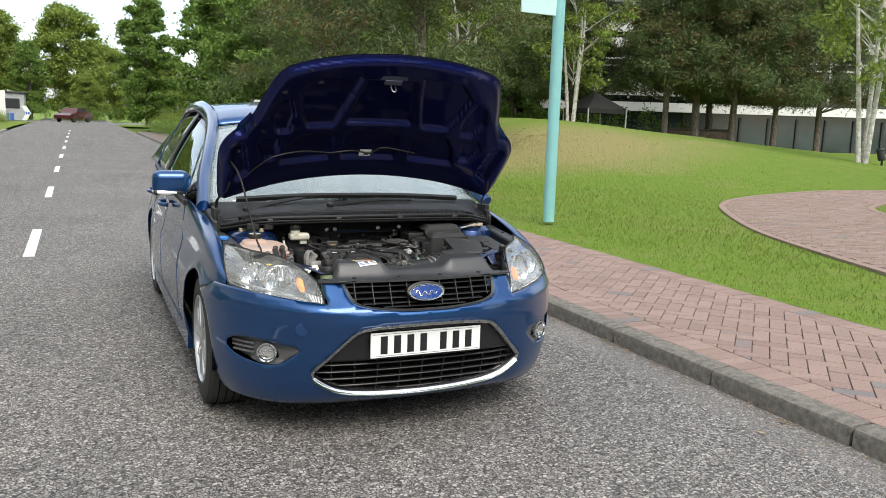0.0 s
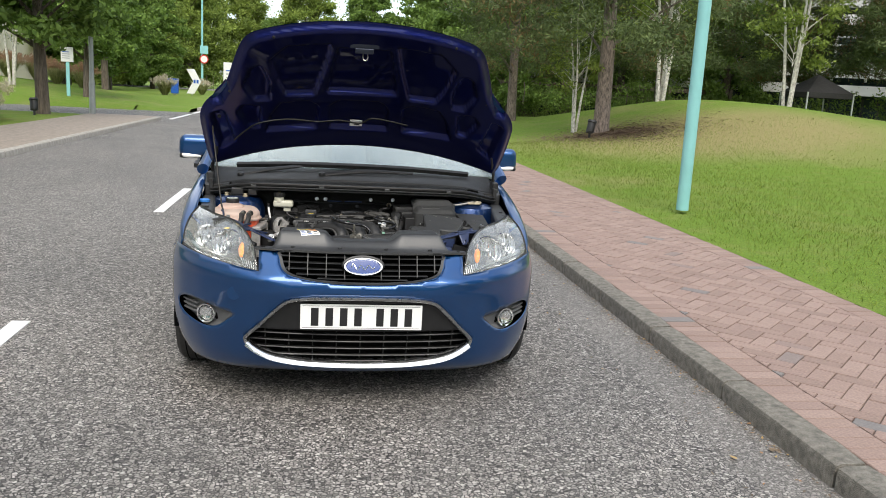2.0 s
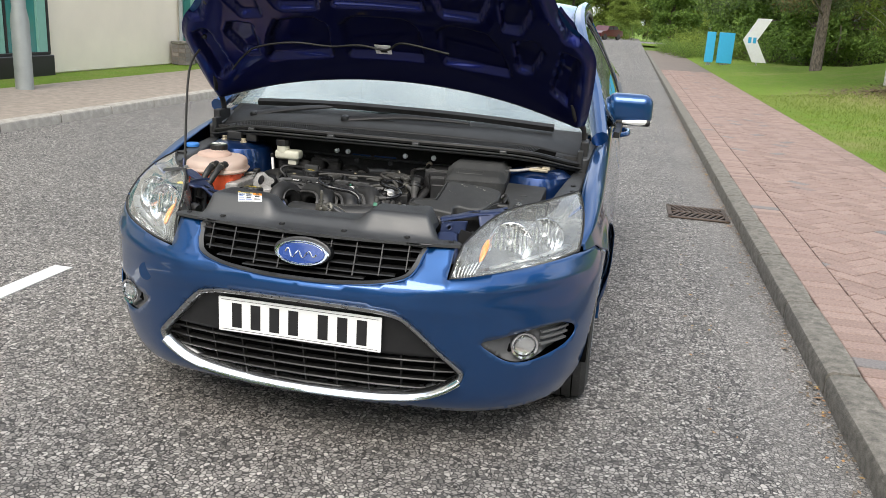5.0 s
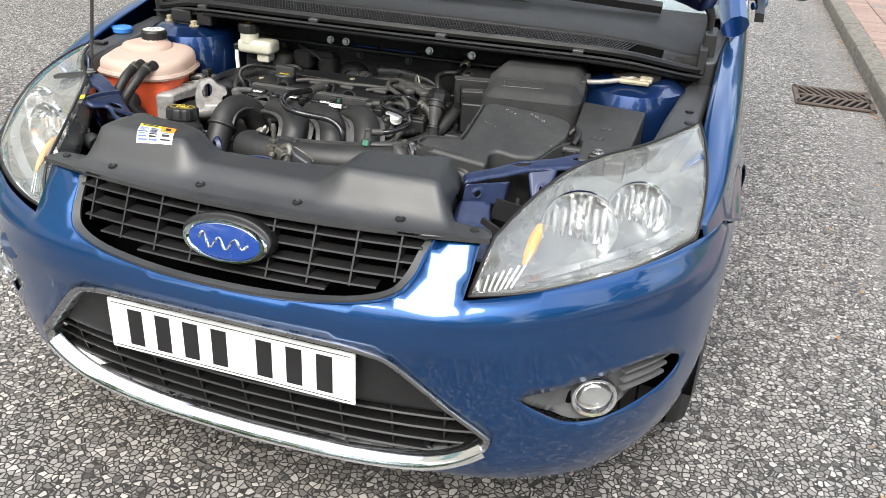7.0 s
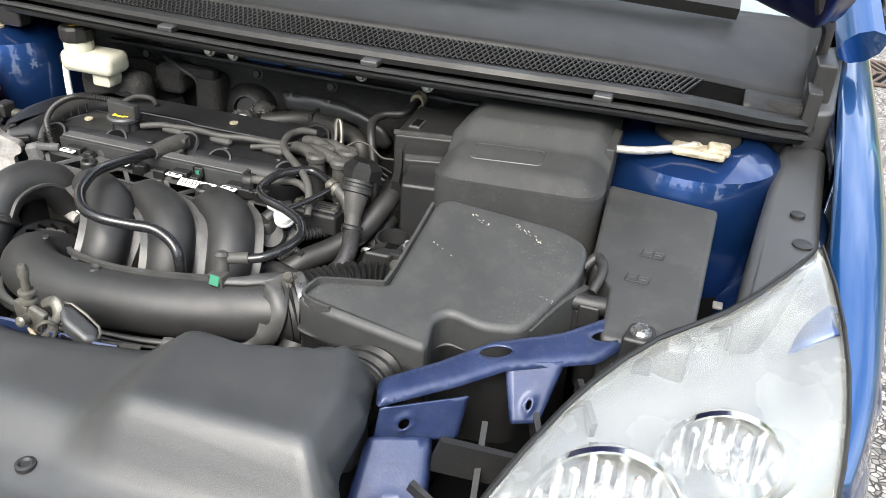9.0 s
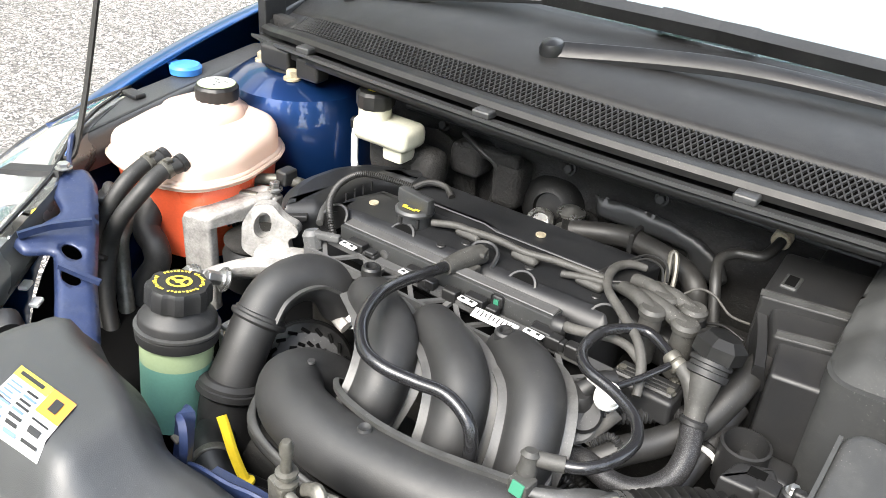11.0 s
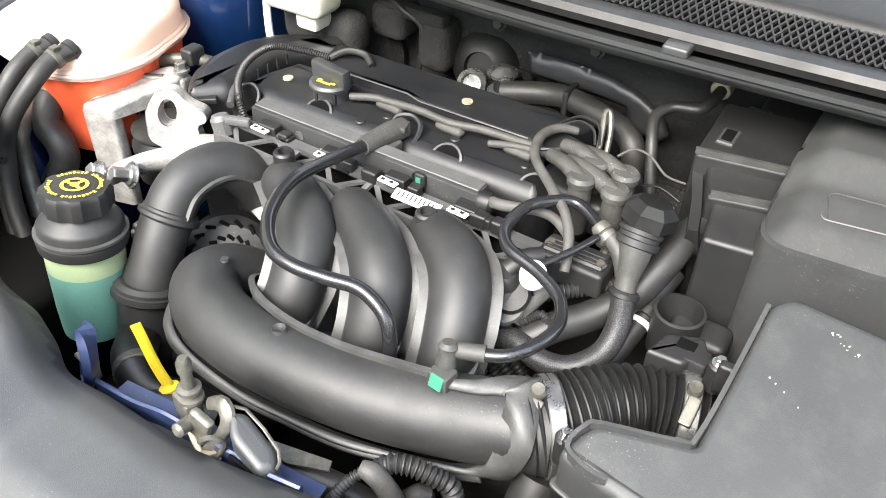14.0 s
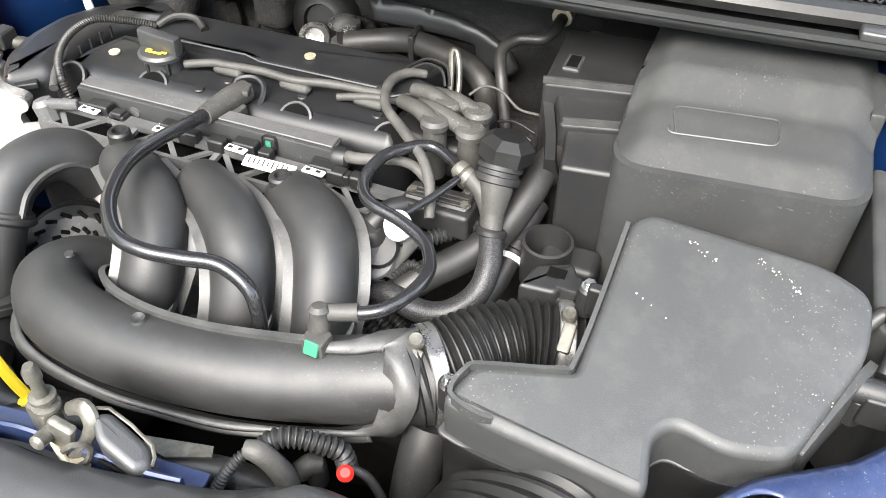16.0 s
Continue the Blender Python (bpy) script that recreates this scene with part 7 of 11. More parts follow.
P("duct_step", EDGE, lambda bm: box(bm, (-0.292, 0.443, 0.716), (0.016, 0.005, 0.005), 0.001, 1, Matrix.Rotation(radians(15), 4, "Z")), elb)
AX = Vector((0.55, -0.62, 0.55)).normalized()
ALT = Vector((-0.268, 0.530, 0.598))
alt = turned("alternator", [(0.048, 0), (0.057, 0.008), (0.058, 0.034), (0.055, 0.046), (0.044, 0.056), (0.016, 0.060), (0.014, 0.066), (0.001, 0.066)], ALT, RUBBER, engine, "dark finned alternator", axis=AX, n=44)
turned("alternator_ring", [(0.058, 0.020), (0.0592, 0.022), (0.0592, 0.030), (0.058, 0.032)], ALT, SOOT, alt, axis=AX, n=44)
# near-black blocks set in the casing give the vents their shade
for k in range(18):
    for r, w in ((0.046, 0.012), (0.030, 0.009)):
        a = 2 * math.pi * (k + (0.5 if r < 0.04 else 0)) / 18
        d = Matrix.Rotation(a, 3, AX) @ AX.orthogonal().normalized()
        block("vent", ALT + AX * (0.054 if r > 0.04 else 0.058) + d * r, (0.0042, w, 0.006), 0.001, DARK, alt, m=(Matrix.Rotation(a, 4, AX) @ AX.to_track_quat("Z", "Y").to_matrix().to_4x4()))
turned("pulley_bolt", [(0.010, 0), (0.010, 0.006), (0.006, 0.010), (0.001, 0.010)], ALT + AX * 0.064, SOOT, alt, axis=AX, n=6)
P("cast_rib", ALU, lambda bm: tube(bm, [(-0.262, 0.560, 0.672), (-0.240, 0.548, 0.678), (-0.215, 0.540, 0.676)], 0.008, 8, 3, True, 0.6), alt)


# engine mount
def mount_cover(bm):
    prism(bm, rounded([(-0.508, 0.536), (-0.506, 0.592), (-0.474, 0.655), (-0.442, 0.660), (-0.440, 0.640), (-0.466, 0.548)], 0.008), 0.712, 0.733, 0.007, 0.0, lambda x, y: 0.12 * (y - 0.58))
    prism(bm, rounded([(-0.510, 0.536), (-0.466, 0.548), (-0.469, 0.566), (-0.506, 0.560)], 0.006), 0.58, 0.722, 0.006)
    prism(bm, rounded([(-0.470, 0.630), (-0.436, 0.640), (-0.440, 0.662), (-0.474, 0.656)], 0.006), 0.60, 0.735, 0.006)
    box(bm, (-0.486, 0.600, 0.718), (0.006, 0.09, 0.010), 0.002, 1, Matrix.Rotation(radians(-22), 4, "Z"))


emount = P("engine_mount", ALU, mount_cover, engine, "cast aluminium engine mount")
turned("rubber_bush", [(0.046, 0), (0.048, 0.02), (0.046, 0.03), (0.047, 0.045), (0.040, 0.058), (0.02, 0.062)], (-0.420, 0.590, 0.635), RUBBER, emount, n=36)
turned("bush_plate", [(0.044, 0), (0.044, 0.003), (0.030, 0.004)], (-0.420, 0.590, 0.698), SOOT, emount, n=30)
bolt((-0.446, 0.650, 0.742), 0.008, 0.012, emount)


def mount_arm(bm):
    # foot towards the two bolts, swept up into the eye plate
    tube(bm, [(-0.415, 0.478, 0.684), (-0.395, 0.512, 0.692), (-0.368, 0.538, 0.698), (-0.330, 0.558, 0.702)], [0.020, 0.022, 0.026, 0.026], 12, 4, True, 0.55)
    u, w = Vector((0.80, 0.44, 0.12)), Vector((0.06, 0.14, 0.98))
    c = Vector((-0.374, 0.572, 0.742))
    outline = rounded([(-0.036, -0.030), (-0.040, 0.010), (-0.026, 0.034), (0.000, 0.036), (0.018, 0.016), (0.042, 0.004), (0.042, -0.010), (0.030, -0.016), (0.040, -0.046), (-0.010, -0.046)], 0.010)
    hole = [(-0.008 + 0.013 * math.cos(k * math.pi / 8), 0.006 + 0.018 * math.sin(k * math.pi / 8)) for k in range(16)]
    nrm = u.cross(w).normalized()
    for off, rev in ((-0.007, False), (0.007, True)):
        vs, fs = sheet(outline, [hole], lambda a, b: tuple(c + u * a + w * b + nrm * (off - math.copysign(0.004, off) * sstep(0.030, 0.010, math.hypot(a + 0.008, b - 0.006)) * -1.0)), 0.008)
        q = [bm.verts.new(v) for v in vs]
        for f in fs:
            bm.faces.new([q[i] for i in (f[::-1] if rev else f)])
    for loop, sgn in ((even(outline, 0.008), 1), (even(hole, 0.008), -1)):
        a = [bm.verts.new(c + u * p[0] + w * p[1] + nrm * -0.008) for p in loop]
        b = [bm.verts.new(c + u * p[0] + w * p[1] + nrm * 0.008) for p in loop]
        for i in range(len(loop)):
            j = (i + 1) % len(loop)
            bm.faces.new((a[i], a[j], b[j], b[i]))
    tube(bm, [c + u * 0.034 + w * -0.003 + nrm * -0.010, c + u * 0.034 + w * -0.003 + nrm * 0.010], 0.009, 12, 1)
    box(bm, (-0.350, 0.566, 0.705), (0.066, 0.030, 0.030), 0.006, 2, Matrix.Rotation(radians(28), 4, "Z"))


P("mount_arm", ALU, mount_arm, emount, "cast aluminium arm with an open eye", sharp=50)
bolt((-0.412, 0.476, 0.696), 0.011, 0.012, emount, (-0.2, -0.75, 0.6))
bolt((-0.372, 0.492, 0.700), 0.009, 0.024, emount, (-0.25, -0.8, 0.45))
bolt((-0.372, 0.492, 0.700), 0.012, 0.006, emount, (-0.25, -0.8, 0.45))
pipe = hose("silver_pipe", [(-0.600, 0.600, 0.700), (-0.560, 0.620, 0.722), (-0.520, 0.640, 0.736), (-0.470, 0.663, 0.746), (-0.44, 0.678, 0.748), (-0.42, 0.70, 0.735)], 0.008, LUG, engine, "bare aluminium pipe")
turned("crimp_fitting", [(0.0125, 0), (0.0145, 0.003), (0.0145, 0.012), (0.0125, 0.014), (0.0145, 0.016), (0.0145, 0.026), (0.0125, 0.028), (0.0145, 0.030), (0.0145, 0.044), (0.010, 0.050)], (-0.534, 0.634, 0.733), LUG, pipe, "crimped hose fitting", axis=(0.9, 0.42, 0.2))
hose("rubber_end", [(-0.66, 0.57, 0.69), (-0.60, 0.602, 0.712), (-0.536, 0.633, 0.732)], 0.0125, RUBBER, pipe)
block("pipe_clip", (-0.445, 0.672, 0.756), (0.020, 0.026, 0.022), 0.004, BLACK, pipe)
hose("silver_pipe", [(-0.610, 0.560, 0.690), (-0.560, 0.582, 0.712), (-0.500, 0.610, 0.734), (-0.46, 0.63, 0.735)], 0.0058, LUG, engine, "bare aluminium pipe")
hose("ribbed_hose", [(-0.60, 0.562, 0.672), (-0.555, 0.572, 0.684), (-0.51, 0.596, 0.696), (-0.47, 0.62, 0.70)], 0.012, RUBBER, None, "black ribbed hose", wave=0.002, waves=150)
hose("pressure_line", [(-0.447, 0.820, 0.790), (-0.442, 0.812, 0.76), (-0.432, 0.805, 0.725), (-0.40, 0.80, 0.712)], 0.0055, WHITEPL, engine, "pale metal line with a black cap")
turned("line_cap", [(0.008, 0), (0.0085, 0.012), (0.005, 0.016)], (-0.447, 0.820, 0.788), RUBBER, engine)

# steering fluid bottle
PSA = Vector((0.0, 0.145, 0.989)).normalized()
PSB = Vector((-0.333, 0.398, 0.757)) - PSA * 0.757
ps = turned("steering_fluid_bottle", [(0.026, 0.572), (0.035, 0.578), (0.038, 0.61), (0.0405, 0.662), (0.0405, 0.664)], PSB, GREENFLUID, None, "green steering fluid bottle with black cap", axis=PSA, n=36)
turned("upper_wall", [(0.0406, 0.6642), (0.0415, 0.692), (0.038, 0.694)], PSB, PALEGREEN, ps, axis=PSA, n=36)
turned("neck", [(0.0425, 0.688), (0.0455, 0.690), (0.0465, 0.698), (0.0465, 0.7015), (0.0435, 0.703), (0.0435, 0.716), (0.041, 0.720), (0.034, 0.727), (0.027, 0.734)], PSB, PLENPL, ps, axis=PSA, n=40)
turned("neck_rim", [(0.0440, 0.7035), (0.0475, 0.7045), (0.0475, 0.7075), (0.0440, 0.7085)], PSB, EDGE, ps, axis=PSA, n=40)
pcap = turned("cap", [(0.030, 0.731), (0.0365, 0.734), (0.0365, 0.752), (0.034, 0.757), (0.001, 0.758)], PSB, BLACK, ps, "black ribbed cap with a yellow emblem", axis=PSA, n=48, ribs=8, rib=0.07)


def ring(bm, c, r0, r1, z, n=40, a0=0.0, a1=2 * math.pi):
    p = [[bm.verts.new((c[0] + r * math.cos(a0 + (a1 - a0) * i / n), c[1] + r * math.sin(a0 + (a1 - a0) * i / n), z)) for i in range(n + 1)] for r in (r0, r1)]
    for i in range(n):
        bm.faces.new((p[0][i], p[0][i + 1], p[1][i + 1], p[1][i]))


def emblem(bm):
    ring(bm, PSB, 0.0105, 0.0140, 0.7588)
    ring(bm, PSB, 0.0, 0.0045, 0.7588)
    for a in (0.2, 2.94, 4.7):
        d, s = Vector((math.cos(a), math.sin(a), 0)), Vector((-math.sin(a), math.cos(a), 0)) * 0.0019
        c = Vector((PSB.x, PSB.y, 0.7588))
        bm.faces.new([bm.verts.new(q) for q in (c + d * 0.003 - s, c + d * 0.011 - s, c + d * 0.011 + s, c + d * 0.003 + s)])
    for i in range(38):
        if i % 10 == 9:
            continue
        a = i * 2 * math.pi / 40 + 0.4
        ring(bm, PSB, 0.0235, 0.0280 - 0.0008 * (i % 3), 0.7588, 2, a, a + 0.10)


def on_axis(bm):
    """Stands what was drawn round the upright axis on the bottle's own leaning one."""
    turn = PSA.to_track_quat("Z", "Y").to_matrix()
    for v in bm.verts:
        v.co = PSB + turn @ (v.co - Vector((PSB.x, PSB.y, 0)))


P("emblem", YPRINT, lambda bm: (emblem(bm), on_axis(bm)), pcap, smooth=False)
P("level_marks", WHITEPL, lambda bm: ([box(bm, (PSB.x - 0.016, PSB.y - 0.0366, z), (w, 0.001, 0.0014), 0, 1, Matrix.Rotation(radians(-22), 4, "Z")) for z, w in ((0.668, 0.010), (0.658, 0.016), (0.648, 0.010), (0.634, 0.022))], on_axis(bm)), ps, smooth=False)

# coolant tank
TK = rounded([(-0.682, 0.548), (-0.705, 0.650), (-0.690, 0.720), (-0.620, 0.752), (-0.535, 0.748), (-0.492, 0.712), (-0.466, 0.612), (-0.486, 0.548), (-0.545, 0.520), (-0.640, 0.530)], 0.026)
cx, cy = -0.585, 0.635
tank = P("coolant_tank", COOLANT, lambda bm: prism(bm, [(cx + (x - cx) * 0.93, cy + (y - cy) * 0.93) for x, y in TK], 0.640, 0.760, 0.006, -0.016), None, "milky coolant tank holding red fluid")


def tank_top(bm):
    prism(bm, TK, 0.757, 0.770, 0.004)
    prism(bm, [(cx + (x - cx) * 0.955, cy + (y - cy) * 0.955) for x, y in TK], 0.764, 0.800, 0.017, 0.0, lambda x, y: 0.06 * (y - 0.62))
    prism(bm, rounded([(-0.682, 0.640), (-0.674, 0.722), (-0.60, 0.738), (-0.552, 0.700), (-0.560, 0.640), (-0.62, 0.615)], 0.025), 0.780, 0.816, 0.016)
    lathe(bm, [(0.052, -0.02), (0.044, 0.000), (0.034, 0.008), (0.029, 0.02)], (-0.612, 0.697, 0.806), (0, 0, 1), 32)


upper = P("upper_shell", TANK, tank_top, tank, "milky white tank shell", sharp=50)
P("seam", TANK, lambda bm: tube(bm, [(cx + (x - cx) * 1.012, cy + (y - cy) * 1.012, 0.7635) for x, y in TK[::2]] + [(cx + (TK[0][0] - cx) * 1.012, cy + (TK[0][1] - cy) * 1.012, 0.7635)], 0.003, 6, 1), upper)
tcap = turned("cap", [(0.030, 0), (0.032, 0.004), (0.032, 0.020), (0.029, 0.024), (0.001, 0.0245)], (-0.612, 0.697, 0.818), BLACK, tank, "black filler cap with a pale disc", n=48, ribs=16, rib=0.03)
P("cap_disc", PALEGREEN, lambda bm: ring(bm, (-0.612, 0.697), 0.0, 0.0275, 0.8432), tcap, smooth=False)
P("cap_disc_inner", WHITEPL, lambda bm: ring(bm, (-0.612, 0.697), 0.0, 0.0255, 0.8438), tcap, smooth=False)
P("cap_print", INK, lambda bm: [box(bm, (-0.612 + dx, 0.697 + dy, 0.8441), (w, 0.0025, 0.0004)) for dx, dy, w in ((-0.010, 0.010, 0.010), (0.008, 0.011, 0.008), (-0.012, 0.001, 0.006), (0.002, 0.002, 0.010), (0.006, -0.009, 0.008))], tcap, smooth=False)
for pts in (((-0.546, 0.545, 0.792), (-0.552, 0.522, 0.788), (-0.552, 0.488, 0.772), (-0.560, 0.462, 0.735), (-0.566, 0.450, 0.690), (-0.540, 0.425, 0.620), (-0.49, 0.39, 0.53)), ((-0.514, 0.548, 0.792), (-0.520, 0.525, 0.788), (-0.520, 0.494, 0.773), (-0.534, 0.462, 0.735), (-0.546, 0.448, 0.690), (-0.528, 0.424, 0.620), (-0.47, 0.40, 0.53))):
    h = hose("coolant_hose", pts, 0.0112, HOSE, None, "grey-black rubber coolant hose", n=16)
    turned("hose_clip", [(0.0118, 0), (0.0130, 0.001), (0.0130, 0.009), (0.0118, 0.010)], (pts[1][0], pts[1][1] + 0.010, pts[1][2] + 0.002), LUG, h, axis=(0, -0.95, -0.25), n=24)
    block("clip_ear", (pts[1][0] + 0.004, pts[1][1] + 0.006, pts[1][2] + 0.014), (0.010, 0.010, 0.005), 0.001, LUG, h)
    turned("hose_stub", [(0.008, 0), (0.013, 0.002), (0.013, 0.010), (0.009, 0.012)], (pts[0][0], pts[0][1] + 0.008, pts[0][2] + 0.002), BLACK, h, axis=(0, -0.95, -0.2), n=20)
th = hose("coolant_hose", [(-0.580, 0.560, 0.722), (-0.571, 0.535, 0.708), (-0.562, 0.518, 0.688), (-0.540, 0.514, 0.672), (-0.536, 0.510, 0.645), (-0.552, 0.490, 0.600), (-0.54, 0.46, 0.52)], 0.0185, HOSE, None, "thick grey-black coolant hose", n=20)
turned("hose_clip", [(0.0190, 0), (0.0202, 0.001), (0.0202, 0.009), (0.0190, 0.010)], (-0.576, 0.549, 0.717), LUG, th, axis=(0.2, -0.8, -0.5), n=28)
hose("hose_tie", [(-0.575, 0.446, 0.690), (-0.56, 0.432, 0.688), (-0.535, 0.436, 0.688)], 0.004, BLACK, th)
hose("aircon_pipe", [(-0.604, 0.552, 0.70), (-0.575, 0.490, 0.69), (-0.562, 0.474, 0.650), (-0.535, 0.455, 0.600), (-0.50, 0.43, 0.54), (-0.47, 0.40, 0.46)], 0.011, LUG, None, "bare metal aircon pipe", n=16)
P("aircon_union", LUG, lambda bm: (lathe(bm, [(0.015, 0), (0.016, 0.004), (0.016, 0.016), (0.013, 0.018)], (-0.508, 0.420, 0.552), (0.6, -0.3, -0.7), 6), box(bm, (-0.470, 0.405, 0.560), (0.030, 0.026, 0.03), 0.005, 2), tube(bm, [(-0.49, 0.41, 0.57), (-0.455, 0.395, 0.575), (-0.44, 0.385, 0.55)], 0.010, 10, 3)), None, "bare metal aircon pipe union")
hose("wiring", [(-0.640, 0.520, 0.700), (-0.622, 0.508, 0.735), (-0.608, 0.495, 0.715), (-0.600, 0.480, 0.66)], 0.009, TAPE, None, "taped lamp wiring")
block("connector", (-0.618, 0.500, 0.722), (0.024, 0.05, 0.026), 0.006, BLACK, None, "black cable plug", Matrix.Rotation(radians(30), 4, "Z"))
P("lamp_plug", BLACK, lambda bm: (lathe(bm, [(0.016, 0), (0.018, 0.012), (0.016, 0.026), (0.010, 0.032)], (-0.470, 0.270, 0.690), (-0.8, 0.3, 0.2), 18), tube(bm, [(-0.49, 0.275, 0.692), (-0.53, 0.280, 0.690), (-0.57, 0.270, 0.66)], 0.011, 10, 4)), None, "black lamp plug")
turned("beam_adjuster", [(0.014, 0), (0.015, 0.02), (0.012, 0.03), (0.010, 0.034)], (-0.500, 0.225, 0.668), BLACK, None, "black-capped lamp adjuster", axis=(0, 0, 1))
P("level_sensor", BLACK, lambda bm: (prism(bm, rounded([(-0.640, 0.372), (-0.622, 0.425), (-0.586, 0.425), (-0.580, 0.385)], 0.012), 0.70, 0.742, 0.010),), None, "black sensor housing with a yellow plug")
turned("yellow_plug", [(0.0115, 0), (0.0115, 0.003), (0.007, 0.004), (0.006, 0.002), (0.001, 0.002)], (-0.606, 0.400, 0.742), YELLOW, None, "small yellow plug")
for x, y, z in ((-0.548, 0.335, 0.690), (-0.520, 0.330, 0.680)):
    block("wire_tag", (x, y, z), (0.012, 0.018, 0.006), 0.002, WHITEPL, None, "small white wire tag", Matrix.Rotation(radians(35), 4, "Z"))

# brake fluid reservoir
brk = P("brake_fluid_reservoir", OLDPL, lambda bm: (box(bm, (-0.372, 0.806, 0.808), (0.100, 0.058, 0.036), 0.012, 3), lathe(bm, [(0.024, 0), (0.024, 0.03)], (-0.393, 0.799, 0.818), (0, 0, 1), 24), box(bm, (-0.352, 0.806, 0.782), (0.036, 0.036, 0.026), 0.006, 2)), None, "white brake fluid reservoir with a black cap")
bc = turned("cap", [(0.026, 0), (0.028, 0.003), (0.028, 0.020), (0.024, 0.024), (0.001, 0.024)], (-0.393, 0.799, 0.842), BLACK, brk, n=40, ribs=12, rib=0.05)
P("cap_print", YPRINT, lambda bm: [box(bm, (-0.393 + dx, 0.795 + dy, 0.8665), (0.012, 0.004, 0.0006)) for dx, dy in ((0, 0.008), (0, -0.004), (0.004, 0.002))], bc, smooth=False)
P("reservoir_shroud", FELT, lambda bm: (box(bm, (-0.360, 0.84, 0.755), (0.13, 0.05, 0.06), 0.02, 3)), brk, "black shroud below the reservoir")
turned("servo", [(0.001, 0), (0.08, 0.004), (0.09, 0.03), (0.08, 0.045), (0.05, 0.055), (0.03, 0.09)], (-0.375, 0.950, 0.685), FELT, None, "black brake servo", axis=(0, -1, 0.05), n=36)

# right strut tower dressing
turned("strut_cover", [(0.060, 0), (0.058, 0.008), (0.03, 0.016), (0.012, 0.018), (0.011, 0.030), (0.006, 0.032)], (0.600, 0.865, 0.838), SOOT, None, "dirty metal strut top mount", n=32)
turned("strut_cover", [(0.060, 0), (0.058, 0.008), (0.03, 0.016), (0.012, 0.018), (0.011, 0.030), (0.006, 0.032)], (-0.600, 0.865, 0.838), SOOT, None, "dirty metal strut top mount", n=32)
for x, y in ((-0.655, 0.83), (-0.56, 0.80), (0.60, 0.79)):
    bolt((x, y, 0.838), 0.010, 0.014, car, (0, 0, 1), RUST)
hose("earth_cable", [(0.46, 0.80, 0.83), (0.485, 0.775, 0.832), (0.53, 0.768, 0.838), (0.575, 0.778, 0.846), (0.600, 0.79, 0.850)], 0.0055, ALU, None, "pale grey earth cable")
P("grease_lump", RUST, lambda bm: (box(bm, (0.605, 0.785, 0.845), (0.070, 0.030, 0.012), 0.005, 2), box(bm, (0.63, 0.79, 0.85), (0.03, 0.03, 0.012), 0.005, 2)), None, "yellowish greasy cable end")
block("serial_plate", (0.552, 0.7335, 0.775), (0.055, 0.003, 0.022), 0.001, BAYBLUE, None, "blue embossed plate", Matrix.Rotation(radians(-12), 4, "Z"))
for k in range(3):
    block("weld_tab", (0.668, 0.56 + 0.045 * k, 0.70), (0.012, 0.014, 0.004), 0.001, ALU, None, "bare metal weld tab")

# air filter box
AIR = rounded([(0.226, 0.371), (0.240, 0.404), (0.310, 0.424), (0.316, 0.560), (0.330, 0.574), (0.470, 0.574), (0.506, 0.560), (0.508, 0.512), (0.466, 0.415), (0.424, 0.404), (0.386, 0.410), (0.374, 0.396), (0.380, 0.356), (0.262, 0.364)], [0.008, 0.010, 0.004, 0.010, 0.010, 0.015, 0.015, 0.02, 0.012, 0.012, 0.012, 0.012, 0.012, 0.02])


def air_tilt(x, y):
    return -0.07 * (x - 0.3) + 0.27 * (y - 0.40)


airbox = P("air_filter_box", AIRPL, lambda bm: prism(bm, AIR, 0.690, 0.770, 0.007, 0.0, air_tilt), None, "dusty dark grey air filter box")
big = [(0.37 + (x - 0.37) * 1.03, 0.46 + (y - 0.46) * 1.03) for x, y in AIR]
P("lower_half", BLACK, lambda bm: (prism(bm, big, 0.725, 0.731, 0.002, 0.0, air_tilt), prism(bm, AIR, 0.52, 0.726, 0.0, 0.0, air_tilt)), airbox)
P("end_face", AIRPL, lambda bm: sweep(bm, [(0.470, 0.428, 0.752), (0.494, 0.478, 0.764), (0.516, 0.520, 0.764)], [(-0.004, -0.05), (0.004, -0.05), (0.004, 0.004), (-0.004, 0.004)], 4), airbox)
for x, y in ((0.299, 0.515), (0.222, 0.402), (0.512, 0.500)):
    ear = turned("ear", [(0.009, -0.03), (0.009, -0.004), (0.007, -0.002)], (x, y, 0.742 + air_tilt(x, y)), BLACK, airbox)
    bolt((x, y, 0.739 + air_tilt(x, y)), 0.005, 0.006, airbox)
    block("ear_web", (x + 0.012, y - 0.008, 0.735 + air_tilt(x, y)), (0.024, 0.010, 0.030), 0.003, BLACK, airbox)
P("raised_rim", AIRPL, lambda bm: sweep(bm, [(x, y, 0.769 + air_tilt(x, y)) for x, y in ((0.266, 0.368), (0.250, 0.368), (0.231, 0.376), (0.236, 0.396), (0.246, 0.403), (0.300, 0.419), (0.308, 0.428), (0.312, 0.480), (0.315, 0.555))], [(-0.0018, -0.012), (0.0018, -0.012), (0.0018, 0.005), (-0.0018, 0.005)], 3), airbox)
srng = random.Random(5)
